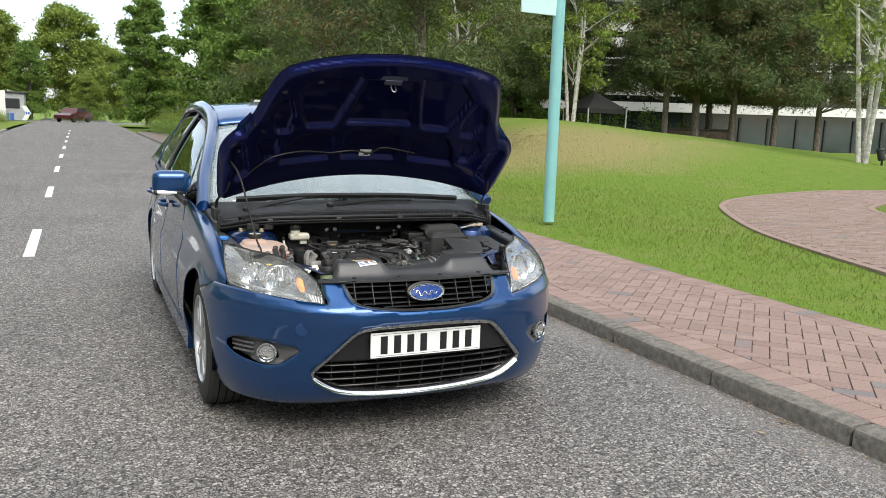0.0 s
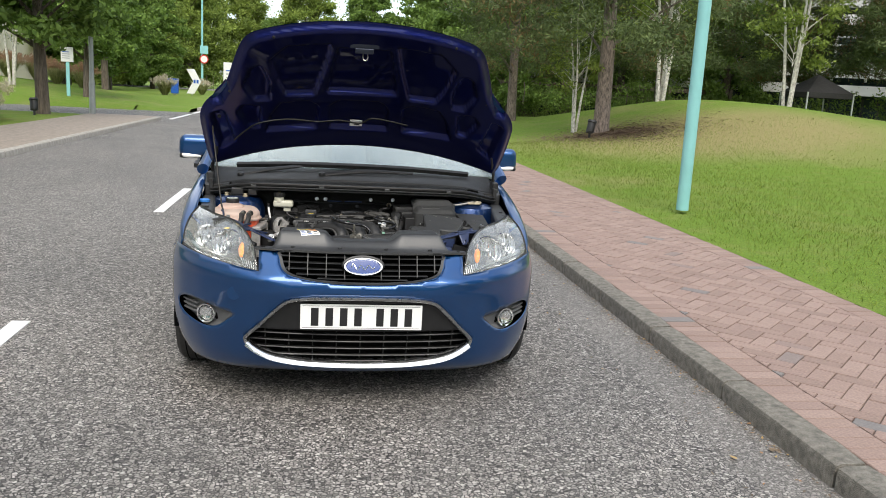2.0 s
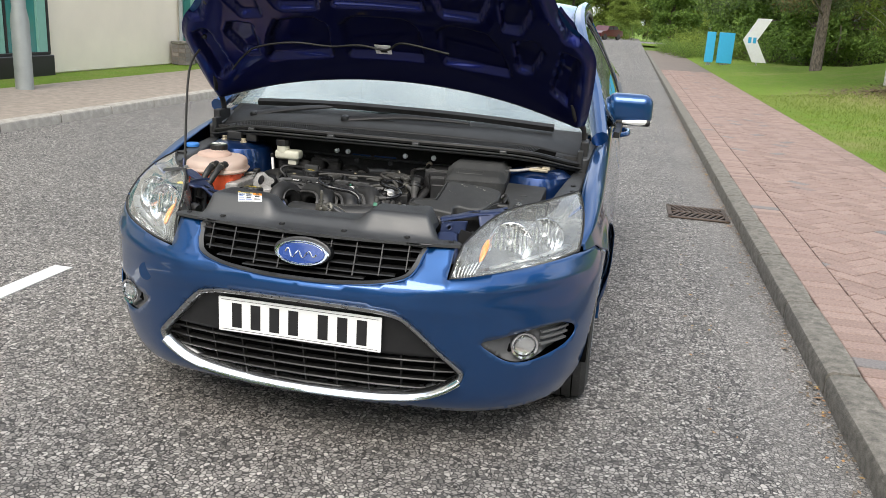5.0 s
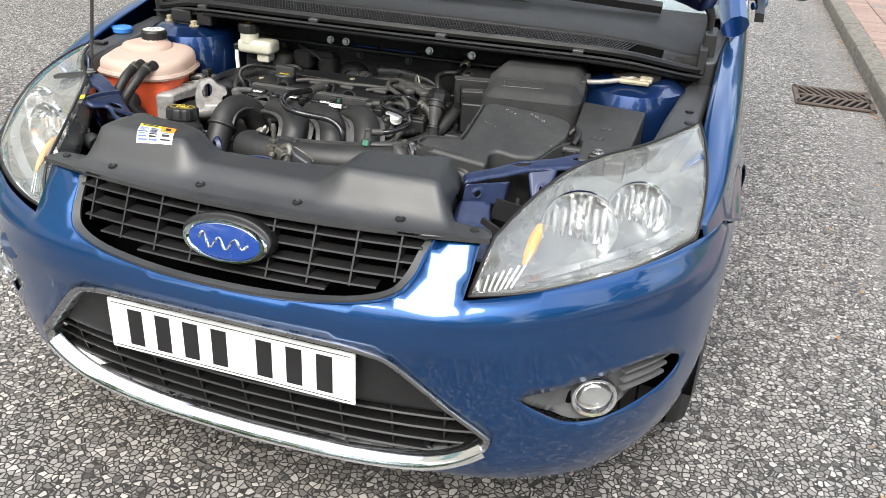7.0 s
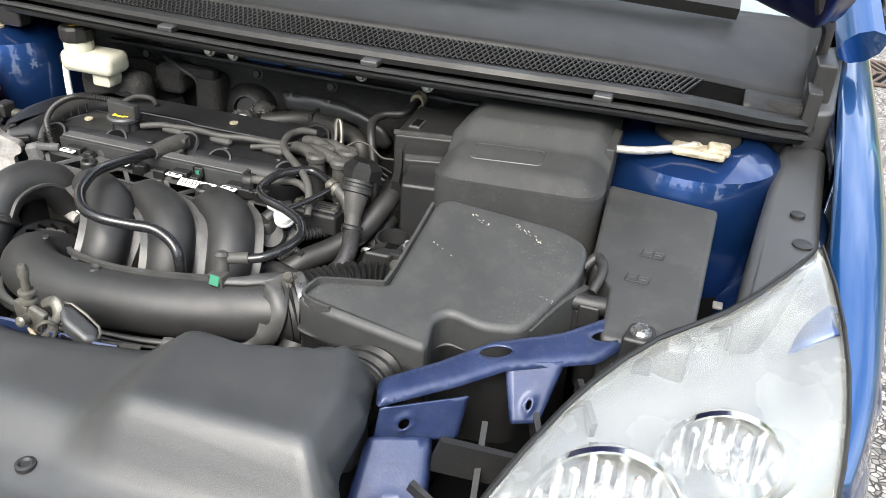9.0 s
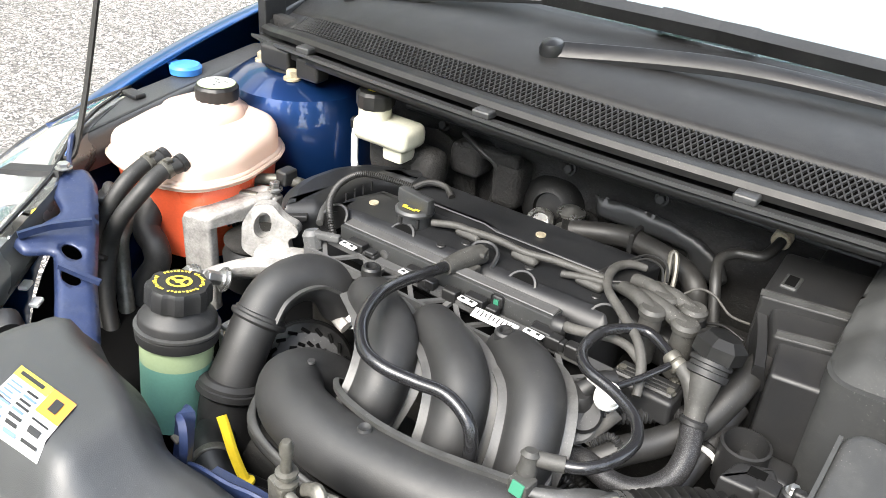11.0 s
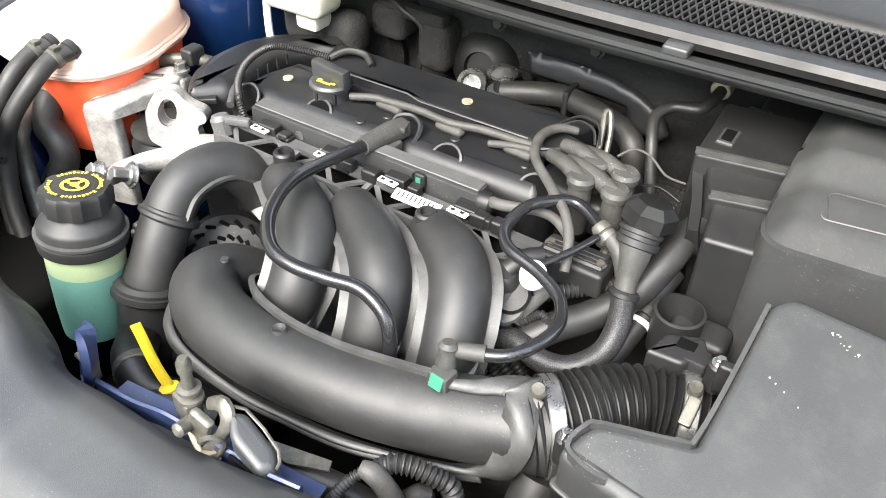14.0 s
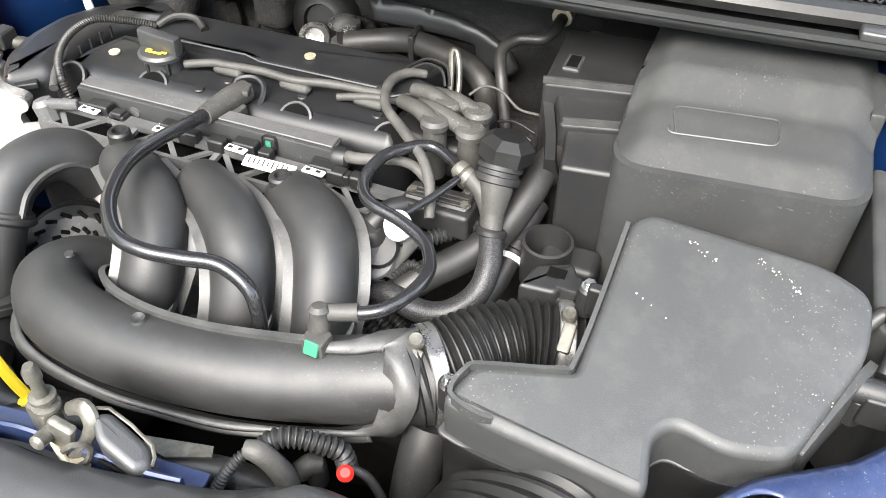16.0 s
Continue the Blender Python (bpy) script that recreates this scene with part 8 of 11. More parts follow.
for cx_, cy_, n_, sp in ((0.376, 0.551, 16, 0.012), (0.436, 0.550, 26, 0.018), (0.474, 0.466, 5, 0.012), (0.35, 0.49, 5, 0.03)):
    spots = []
    for _ in range(n_):
        a_ = srng.uniform(-1, 1)
        spots.append((cx_ + a_ * sp, cy_ - a_ * sp * 0.45 + srng.uniform(-0.003, 0.003), 0.0003 + 0.0007 * srng.random() ** 3))
    sp_ob = P("splash", OLDPL, lambda bm: [lathe(bm, [(r, -0.0004), (r * 0.9, 0.0004), (0.0001, 0.0005)], (x, y, 0.7706 + air_tilt(x, y)), (0.07, -0.27, 1), 6) for x, y, r in spots], airbox, "dried white splashes", smooth=False)
    sp_ob["kind"] = "stuff"
hose("breather_pipe", [(0.505, 0.545, 0.775), (0.518, 0.556, 0.787), (0.528, 0.536, 0.782), (0.522, 0.51, 0.767)], 0.006, HOSE, airbox)
hose("breather_pipe", [(0.50, 0.50, 0.758), (0.530, 0.500, 0.758), (0.550, 0.505, 0.757)], 0.011, BLACK, airbox)
corr = hose("intake_hose", [(0.178, 0.426, 0.700), (0.201, 0.446, 0.702), (0.230, 0.475, 0.704), (0.259, 0.495, 0.702), (0.300, 0.506, 0.698)], [0.040, 0.0395, 0.0385, 0.0380, 0.0385], RUBBER, None, "black corrugated intake hose", n=32, wave=0.0030, waves=135)
for c, ax, sc in (((0.194, 0.437, 0.700), (0.78, 0.60, 0), (0.183, 0.431, 0.744)), ((0.284, 0.503, 0.700), (0.95, 0.30, -0.1), (0.289, 0.500, 0.748))):
    band = turned("hose_clamp", [(0.0430, -0.007), (0.0442, -0.006), (0.0442, 0.006), (0.0430, 0.007)], c, STEEL, corr, "bright steel hose clamp", axis=ax, n=40)
    P("clamp_screw", LUG, lambda bm: (lathe(bm, [(0.0068, 0), (0.0068, 0.005), (0.0055, 0.008), (0.001, 0.0075)], (sc[0], sc[1], sc[2] - 0.002), (0.0, -0.3, 1), 16), box(bm, (sc[0] + 0.003, sc[1] - 0.016, sc[2] - 0.010), (0.011, 0.026, 0.007), 0.002, 2, Matrix.Rotation(radians(28), 4, "X"))), band)
bell = hose("air_bellows", [(0.262, 0.270, 0.660), (0.275, 0.305, 0.672), (0.288, 0.345, 0.676), (0.298, 0.395, 0.676)], [0.080, 0.082, 0.078, 0.074], RUBBER, None, "black ribbed rubber air duct", n=36, squash=0.55, wave=0.0034, waves=88)
P("duct_mouth", COVERPL, lambda bm: prism(bm, rounded([(0.178, 0.232), (0.350, 0.232), (0.345, 0.300), (0.300, 0.330), (0.225, 0.330), (0.190, 0.285)], 0.02), 0.66, 0.712, 0.016, 0.0, lambda x, y: -0.05 * (y - 0.28)), bell, "dull grey-black duct mouth")
turned("bellows_hole", [(0.009, 0), (0.010, 0.002), (0.007, 0.003), (0.006, -0.001), (0.001, -0.001)], (0.262, 0.300, 0.712), DARK, bell)
sens = P("airflow_sensor", BLACK, lambda bm: (prism(bm, rounded([(0.238, 0.522), (0.246, 0.552), (0.276, 0.566), (0.286, 0.548), (0.270, 0.524)], 0.004), 0.70, 0.744, 0.004), box(bm, (0.278, 0.540, 0.730), (0.022, 0.02, 0.03), 0.003, 2)), None, "black airflow sensor plug")
# near-black patch on top puts in the plug opening's shade
P("sensor_pocket", DARK, lambda bm: box(bm, (0.266, 0.547, 0.7445), (0.016, 0.012, 0.002), 0.0005, 1), sens)

# battery and its cover
LID = rounded([(0.278, 0.636), (0.503, 0.655), (0.492, 0.940), (0.285, 0.925)], [0.040, 0.040, 0.012, 0.012], 8)


def lid_z(x, y):
    y0 = 0.716 + 0.12 * (x - 0.30)
    z = 0.832 + 0.024 * sstep(y0 - 0.006, y0 + 0.026, y) - 0.17 * max(0.0, y0 - y) * sstep(y0, y0 - 0.05, y)
    return z - 0.026 * (1 - sstep(-0.006, 0.034, poly_depth((x, y), LID))) ** 1.3


LIDPL = mat("matt_battery_plastic", (0.030, 0.031, 0.031), 0.74, var=0.14, scale=9, grain=1200, relief=0.25, dust=0.16, spec=0.35)
bat = solid("battery_cover", *sheet(LID, [], lambda x, y: (x, y, lid_z(x, y)), 0.0046), LIDPL, car, "dusty black battery cover", sharp=80)
thick(bat, 0.003)
P("skirt", LIDPL, lambda bm: prism(bm, LID, 0.640, 0.8035, 0.0), bat)
P("cover_groove", EDGE, lambda bm: tube(bm, [(x, y, lid_z(x, y) + 0.0003) for x, y in rounded([(0.322, 0.674), (0.416, 0.688), (0.414, 0.720), (0.322, 0.708)], 0.008)] + [(0.330, 0.6752, lid_z(0.330, 0.6752) + 0.0003)], 0.0010, 5, 1), bat)
block("battery", (0.39, 0.79, 0.56), (0.19, 0.25, 0.20), 0.01, DARK, bat)
P("fixing_block", AIRPL, lambda bm: box(bm, (0.494, 0.790, 0.80), (0.014, 0.08, 0.08), 0.004, 2), bat)
junction = P("battery_tray", BLACK, lambda bm: (prism(bm, rounded([(0.192, 0.733), (0.286, 0.750), (0.286, 0.860), (0.188, 0.850)], 0.006), 0.70, 0.812, 0.005), prism(bm, rounded([(0.222, 0.694), (0.288, 0.708), (0.288, 0.765), (0.204, 0.745)], 0.005), 0.56, 0.800, 0.005, 0.0, lambda x, y: 0.1 * (y - 0.74)),
                                                prism(bm, rounded([(0.236, 0.650), (0.286, 0.655), (0.286, 0.720), (0.226, 0.712)], 0.005), 0.56, 0.788, 0.004, 0.0, lambda x, y: 0.2 * (y - 0.70)), sweep(bm, [(0.198, 0.742, 0.785), (0.214, 0.700, 0.775), (0.224, 0.664, 0.768)], [(-0.012, -0.028), (0.006, -0.028), (0.006, 0.006), (-0.004, 0.006)], 3)), None, "dusty black battery tray wall")
P("tray_rib", EDGE, lambda bm: (sweep(bm, [(0.192, 0.735, 0.814), (0.284, 0.752, 0.814)], [(-0.002, -0.003), (0.002, -0.003), (0.002, 0.003), (-0.002, 0.003)], 1), sweep(bm, [(0.224, 0.697, 0.797), (0.286, 0.710, 0.799)], [(-0.002, -0.003), (0.002, -0.003), (0.002, 0.003), (-0.002, 0.003)], 1)), junction)
P("latch_window", AIRPL, lambda bm: (box(bm, (0.212, 0.778, 0.8125), (0.018, 0.032, 0.005), 0.0015, 1),), junction)
# near-black tile, for the shade inside the slot
block("latch_slot", (0.212, 0.778, 0.8152), (0.011, 0.022, 0.002), 0.0005, DARK, junction)
turned("cup", [(0.024, 0), (0.025, 0.05), (0.022, 0.051), (0.020, 0.006), (0.001, 0.006)], (0.241, 0.617, 0.664), BLACK, junction, n=30)
block("tray_foot", (0.262, 0.632, 0.62), (0.06, 0.04, 0.14), 0.008, BLACK, junction)
block("tray_label", (0.255, 0.885, 0.785), (0.07, 0.05, 0.04), 0.006, BLACK, junction)
for k in range(2):
    block("tray_slot", (0.222 + 0.035 * k, 0.862, 0.800), (0.024, 0.006, 0.014), 0.001, AIRPL, junction)

# fuse box
FUSE = rounded([(0.503, 0.735), (0.645, 0.722), (0.636, 0.438), (0.545, 0.430), (0.540, 0.520), (0.512, 0.555)], 0.008)


def fuse_tilt(x, y):
    return 0.10 * (y - 0.60)


fuse = P("fuse_box", AIRPL, lambda bm: prism(bm, FUSE, 0.60, 0.784, 0.005, 0.0, fuse_tilt), None, "dark grey fuse box with moulded symbols")
for y in (0.598, 0.545):
    q = (0.578 - 0.2 * (0.598 - y), y, 0.784 + fuse_tilt(0, y))
    P("moulded_symbol", BLACK, lambda bm: [tube(bm, [(q[0] + a, q[1] + b, q[2]) for a, b in pts], 0.0009, 5, 1) for pts in (((-0.014, -0.010), (0.012, -0.010), (0.015, 0.010), (-0.011, 0.010), (-0.014, -0.010)), ((-0.001, -0.010), (0.001, 0.010)), ((-0.009, 0.0), (-0.003, 0.0)), ((0.003, 0.003), (0.010, 0.003)), ((0.003, -0.003), (0.009, -0.003)))], fuse)

# hoses and leads between engine and bulkhead
hh = hose("heater_hose", [(0.171, 0.915, 0.806), (0.172, 0.880, 0.803), (0.163, 0.848, 0.795), (0.135, 0.842, 0.791), (0.122, 0.823, 0.783), (0.132, 0.795, 0.765), (0.146, 0.775, 0.725), (0.155, 0.76, 0.68)], 0.0068, HOSE, None, "black rubber heater hose", n=14)
turned("hose_clip", [(0.0105, 0), (0.0120, 0.001), (0.0120, 0.006), (0.0108, 0.008), (0.0120, 0.010), (0.0120, 0.016), (0.0105, 0.018)], (0.1715, 0.902, 0.805), RUST, hh, axis=(0, -1, -0.1))
h2 = hose("water_hose", [(-0.085, 0.850, 0.735), (-0.060, 0.856, 0.740), (-0.030, 0.862, 0.745), (0.000, 0.860, 0.750), (0.051, 0.842, 0.752), (0.088, 0.829, 0.748), (0.108, 0.815, 0.735), (0.113, 0.815, 0.69)], 0.0145, HOSE, None, "thick black water hose", n=18)
hose("water_hose", [(-0.075, 0.850, 0.712), (-0.030, 0.857, 0.715), (0.001, 0.852, 0.713), (0.04, 0.84, 0.70)], 0.0135, RUBBER, None, "thick black water hose", n=18)
P("pipe_end", STEEL, lambda bm: (lathe(bm, [(0.019, 0), (0.020, 0.002), (0.020, 0.006), (0.015, 0.008)], (-0.094, 0.866, 0.722), (0, 0, 1), 24), lathe(bm, [(0.014, 0), (0.020, 0.002), (0.020, 0.006), (0.010, 0.012), (0.001, 0.013)], (-0.097, 0.870, 0.746), (0, 0, 1), 24)), None, "bright metal pipe flange")
turned("pipe_neck", [(0.013, 0), (0.013, 0.07)], (-0.092, 0.865, 0.68), RUBBER, None, "black pipe neck")
P("hose_tie", BLACK, lambda bm: box(bm, (0.004, 0.858, 0.738), (0.008, 0.034, 0.058), 0.003, 2), h2)
P("lifting_eye", LUG, lambda bm: tube(bm, [(0.082, 0.766, 0.735), (0.077, 0.785, 0.765), (0.072, 0.799, 0.783), (0.077, 0.802, 0.783), (0.084, 0.792, 0.766), (0.088, 0.778, 0.745), (0.087, 0.768, 0.73)], 0.0034, 8, 5), engine, "steel lifting eye loop")
coil = P("ignition_coil", BLACK, lambda bm: (box(bm, (0.098, 0.712, 0.738), (0.085, 0.085, 0.040), 0.008, 3, Matrix.Rotation(radians(-10), 4, "Z")), box(bm, (0.050, 0.728, 0.768), (0.060, 0.040, 0.016), 0.004, 2, Matrix.Rotation(radians(-14), 4, "Z"))), engine, "black ignition coil pack")
for x, y, fx_, fy_ in ((0.107, 0.660, 0.060, 0.688), (0.145, 0.657, 0.080, 0.690), (0.108, 0.694, 0.064, 0.712), (0.141, 0.690, 0.088, 0.714)):
    turned("lead_boot", [(0.0115, -0.060), (0.0125, -0.020), (0.0115, -0.004), (0.0145, -0.002), (0.0150, 0.004), (0.012, 0.008), (0.001, 0.009)], (x, y, 0.786), GREYRUB, coil, n=22)
    hose("ignition_lead", [(x, y, 0.786), ((x + fx_) / 2, (y + fy_) / 2, 0.789), (fx_, fy_, 0.784)], [0.0095, 0.0085, 0.0075], GREYRUB, coil)
foam = P("valve_hood", RUBBER, lambda bm: lathe(bm, [(0.020, 0), (0.0265, 0.004), (0.0265, 0.018), (0.017, 0.026), (0.001, 0.028)], (0.186, 0.634, 0.782), (0.10, 0.25, 0.96), 7), None, "faceted black rubber hood on a hose end")
turned("hose_collar", [(0.018, -0.004), (0.0215, -0.002), (0.0215, 0.004), (0.0195, 0.005), (0.0195, 0.009), (0.0215, 0.010), (0.0215, 0.014), (0.018, 0.016)], (0.185, 0.620, 0.770), BLACK, foam, axis=(0.02, 0.55, 0.83), n=30)
hose("hose_end", [(0.185, 0.620, 0.774), (0.187, 0.610, 0.760), (0.189, 0.600, 0.745), (0.191, 0.592, 0.733)], [0.0185, 0.0155, 0.0115, 0.0105], GREYRUB, foam, n=16)
P("branch", GREYRUB, lambda bm: tube(bm, [(0.160, 0.612, 0.772), (0.172, 0.609, 0.764), (0.182, 0.604, 0.752), (0.188, 0.598, 0.742)], [0.0075, 0.0085, 0.0095, 0.0095], 14, 4), foam)
turned("hose_collar", [(0.0125, 0), (0.0145, 0.002), (0.0145, 0.006), (0.0125, 0.008)], (0.192, 0.588, 0.728), BLACK, foam, axis=(0.0, 0.5, 0.86), n=24)
hose("braided_hose", [(0.193, 0.587, 0.728), (0.200, 0.562, 0.715), (0.197, 0.538, 0.700), (0.178, 0.516, 0.690), (0.151, 0.512, 0.685), (0.117, 0.520, 0.686), (0.095, 0.515, 0.680), (0.080, 0.494, 0.660)], 0.0115, BRAID, None, "black braided hose", n=16)
hose("bottom_hose", [(0.224, 0.705, 0.755), (0.216, 0.679, 0.750), (0.210, 0.648, 0.738), (0.195, 0.612, 0.715), (0.170, 0.581, 0.700), (0.142, 0.553, 0.690), (0.118, 0.530, 0.675)], 0.0155, HOSE, None, "thick black coolant hose", n=18)
sl = hose("gear_cable", [(0.217, 0.672, 0.710), (0.211, 0.645, 0.697), (0.206, 0.611, 0.678), (0.200, 0.582, 0.663), (0.190, 0.553, 0.648), (0.17, 0.53, 0.63)], 0.0105, HOSE, None, "grey-black cable sleeve", n=14)
turned("cable_clip", [(0.0115, 0), (0.0128, 0.001), (0.0128, 0.005), (0.0115, 0.006)], (0.207, 0.618, 0.682), WHITEPL, sl, axis=(-0.15, -0.85, -0.5), n=24)
turned("cable_clip", [(0.0118, 0), (0.0135, 0.001), (0.0135, 0.010), (0.0118, 0.011)], (0.208, 0.632, 0.689), BLACK, sl, axis=(-0.15, -0.85, -0.5), n=24)
GLOSSHOSE = mat("glossy_black_line", (0.014, 0.014, 0.015), 0.22, var=0.2, relief=0.05)
f1 = hose("fuel_line", [(-0.118, 0.650, 0.766), (-0.123, 0.606, 0.771), (-0.128, 0.538, 0.783), (-0.125, 0.492, 0.790), (-0.114, 0.456, 0.790), (-0.098, 0.430, 0.789), (-0.075, 0.410, 0.786), (-0.048, 0.407, 0.782), (-0.018, 0.415, 0.777), (0.010, 0.424, 0.772), (0.036, 0.421, 0.760), (0.047, 0.415, 0.740), (0.046, 0.413, 0.700), (0.04, 0.42, 0.66)], 0.0068, GLOSSHOSE, None, "glossy black fuel line", n=14)
P("fuel_elbow", GREYRUB, lambda bm: (tube(bm, [(-0.112, 0.668, 0.766), (-0.117, 0.650, 0.767), (-0.121, 0.628, 0.768), (-0.123, 0.606, 0.770)], [0.012, 0.013, 0.012, 0.0095], 14, 3), box(bm, (-0.112, 0.660, 0.772), (0.020, 0.020, 0.008), 0.003, 2, Matrix.Rotation(radians(15), 4, "Z")), box(bm, (-0.108, 0.640, 0.756), (0.016, 0.020, 0.014), 0.003, 2)), f1, "grey fuel line elbow")
P("elbow_pocket", GLOSSBLK, lambda bm: tube(bm, [(-0.132, 0.668, 0.752), (-0.130, 0.680, 0.768), (-0.112, 0.686, 0.772), (-0.096, 0.678, 0.768), (-0.096, 0.664, 0.752)], 0.003, 6, 4), f1)
f2 = hose("vapour_line", [(0.106, 0.420, 0.758), (0.130, 0.426, 0.760), (0.151, 0.435, 0.763), (0.166, 0.455, 0.767), (0.172, 0.479, 0.770), (0.167, 0.497, 0.772), (0.155, 0.512, 0.774), (0.129, 0.524, 0.778), (0.099, 0.531, 0.782), (0.085, 0.544, 0.783), (0.078, 0.564, 0.783), (0.081, 0.598, 0.783), (0.099, 0.622, 0.782), (0.116, 0.632, 0.780), (0.137, 0.625, 0.776), (0.150, 0.616, 0.774), (0.158, 0.613, 0.772)], 0.0058, GLOSSHOSE, None, "glossy black vapour line with a green clip", n=12)
clip = P("quick_clip", GREYRUB, lambda bm: (box(bm, (0.109, 0.402, 0.741), (0.021, 0.018, 0.018), 0.003, 2, Matrix.Rotation(radians(-6), 4, "Z")), lathe(bm, [(0.0085, 0), (0.0095, 0.006), (0.008, 0.012), (0.0078, 0.020), (0.009, 0.022), (0.006, 0.026)], (0.107, 0.410, 0.744), (-0.05, 0.25, 0.95), 14), tube(bm, [(0.106, 0.418, 0.760), (0.120, 0.423, 0.760), (0.134, 0.428, 0.761)], 0.0074, 12, 3)), f2)
P("green_tab", GREEN, lambda bm: box(bm, (0.109, 0.3925, 0.7445), (0.013, 0.003, 0.012), 0.0006, 1, Matrix.Rotation(radians(-6), 4, "Z") @ Matrix.Rotation(radians(-25), 4, "X")), clip)
turned("union", [(0.0075, -0.004), (0.0095, 0), (0.0095, 0.005), (0.008, 0.006), (0.0095, 0.008), (0.0095, 0.014), (0.0075, 0.016)], (0.149, 0.617, 0.774), LUG, f2, axis=(0.75, -0.3, -0.35), n=20)
wp = P("white_valve", WHITEPL, lambda bm: (lathe(bm, [(0.010, 0), (0.013, 0.003), (0.013, 0.007), (0.011, 0.008), (0.011, 0.011), (0.013, 0.012), (0.012, 0.018), (0.001, 0.019)], (0.118, 0.544, 0.748), (0.15, -0.45, 0.88), 22), box(bm, (0.103, 0.545, 0.764), (0.020, 0.010, 0.008), 0.003, 2, Matrix.Rotation(radians(-20), 4, "Z"))), None, "white plastic valve")
P("valve_body", BLACK, lambda bm: (lathe(bm, [(0.020, -0.03), (0.023, 0.0), (0.0235, 0.008), (0.018, 0.012), (0.015, 0.02), (0.010, 0.024)], (0.086, 0.548, 0.722), (0.2, -0.2, 1), 26), lathe(bm, [(0.018, 0), (0.020, 0.004), (0.017, 0.009)], (0.098, 0.540, 0.722), (0.3, -0.6, 0.7), 24), tube(bm, [(0.090, 0.548, 0.742), (0.100, 0.560, 0.752), (0.112, 0.572, 0.752)], 0.010, 12, 3)), wp)
turned("seal_ring", [(0.0205, 0), (0.0225, 0.002), (0.0205, 0.004)], (0.094, 0.535, 0.712), EDGE, wp, axis=(0.2, -0.5, 0.8), n=30)
hose("short_pipe", [(0.122, 0.548, 0.764), (0.138, 0.575, 0.768), (0.152, 0.605, 0.772)], 0.0038, GLOSSHOSE, wp)
lm = hose("wrapped_loom", [(0.062, 0.748, 0.782), (0.046, 0.735, 0.787), (0.037, 0.710, 0.787), (0.049, 0.672, 0.786), (0.084, 0.639, 0.783), (0.114, 0.612, 0.778), (0.130, 0.590, 0.765), (0.138, 0.568, 0.748)], [0.0045, 0.0052, 0.0056, 0.005, 0.0054, 0.005, 0.0054, 0.0048], TAPE, None, "cloth-taped wiring loom")
for pts in (((0.046, 0.737, 0.788), (0.060, 0.752, 0.792), (0.078, 0.752, 0.788), (0.086, 0.742, 0.776)), ((0.042, 0.735, 0.790), (0.058, 0.758, 0.794), (0.080, 0.760, 0.790), (0.090, 0.745, 0.776)), ((0.046, 0.690, 0.784), (0.062, 0.696, 0.786), (0.072, 0.688, 0.780))):
    hose("thin_wire", pts, 0.0016, RUBBER, lm, n=6)
hose("wrapped_loom", [(0.027, 0.614, 0.757), (0.049, 0.610, 0.762), (0.083, 0.616, 0.766), (0.106, 0.611, 0.768), (0.129, 0.595, 0.765)], [0.0065, 0.006, 0.005, 0.005, 0.005], TAPE, None, "cloth-taped wiring loom")
hose("wrapped_loom", [(0.124, 0.566, 0.722), (0.113, 0.550, 0.706), (0.107, 0.538, 0.692)], 0.009, TAPE, None, "cloth-taped wiring loom")
for pts in (((0.125, 0.568, 0.715), (0.154, 0.596, 0.715), (0.185, 0.628, 0.715)), ((0.122, 0.572, 0.722), (0.108, 0.550, 0.716), (0.100, 0.534, 0.702), (0.104, 0.522, 0.688))):
    hose("ribbed_conduit", pts, 0.0072, BLACK, None, "black ribbed cable conduit", wave=0.0014, waves=210)
hose("ribbed_conduit", [(0.142, 0.545, 0.700), (0.128, 0.548, 0.704), (0.114, 0.536, 0.694)], 0.0045, BLACK, None, "thin black cable conduit", wave=0.0008, waves=300)
for k in range(5):
    hose("ribbed_conduit", [(0.078 + 0.004 * k, 0.470 + 0.012 * k, 0.650), (0.090 + 0.005 * k, 0.478 + 0.012 * k, 0.668 - 0.004 * k), (0.105 + 0.006 * k, 0.475 + 0.012 * k, 0.640)], 0.006, BLACK, None, "black ribbed cable conduit", wave=0.001, waves=230)
sol = P("throttle_cover", BLACK, lambda bm: (box(bm, (0.134, 0.604, 0.728), (0.072, 0.036, 0.030), 0.005, 3, Matrix.Rotation(radians(-2), 4, "Z")), box(bm, (0.134, 0.606, 0.744), (0.064, 0.026, 0.005), 0.002, 1)), None, "black throttle valve cover")
P("cover_rib", EDGE, lambda bm: [box(bm, (0.134, 0.597 + 0.006 * k, 0.7468), (0.056, 0.0012, 0.0014)) for k in range(3)], sol, smooth=False)
for dx, dy in ((-0.027, 0.000), (0.027, -0.004), (0.024, 0.016)):
    bolt((0.134 + dx, 0.604 + dy, 0.745), 0.0045, 0.004, sol, (0, 0, 1), LUG)
hose("thin_lead", [(0.112, 0.745, 0.770), (0.124, 0.760, 0.775), (0.142, 0.765, 0.770), (0.165, 0.755, 0.760), (0.19, 0.745, 0.765)], 0.0015, TAPE, None, "thin pale lead")
for k in range(4):
    hose("thin_lead", [(0.145 + 0.008 * k, 0.745 - 0.014 * k, 0.745), (0.165 + 0.006 * k, 0.742 - 0.016 * k, 0.752), (0.19, 0.735 - 0.014 * k, 0.748)], 0.0016, TAPE if k == 2 else RUBBER, None, "thin black lead")

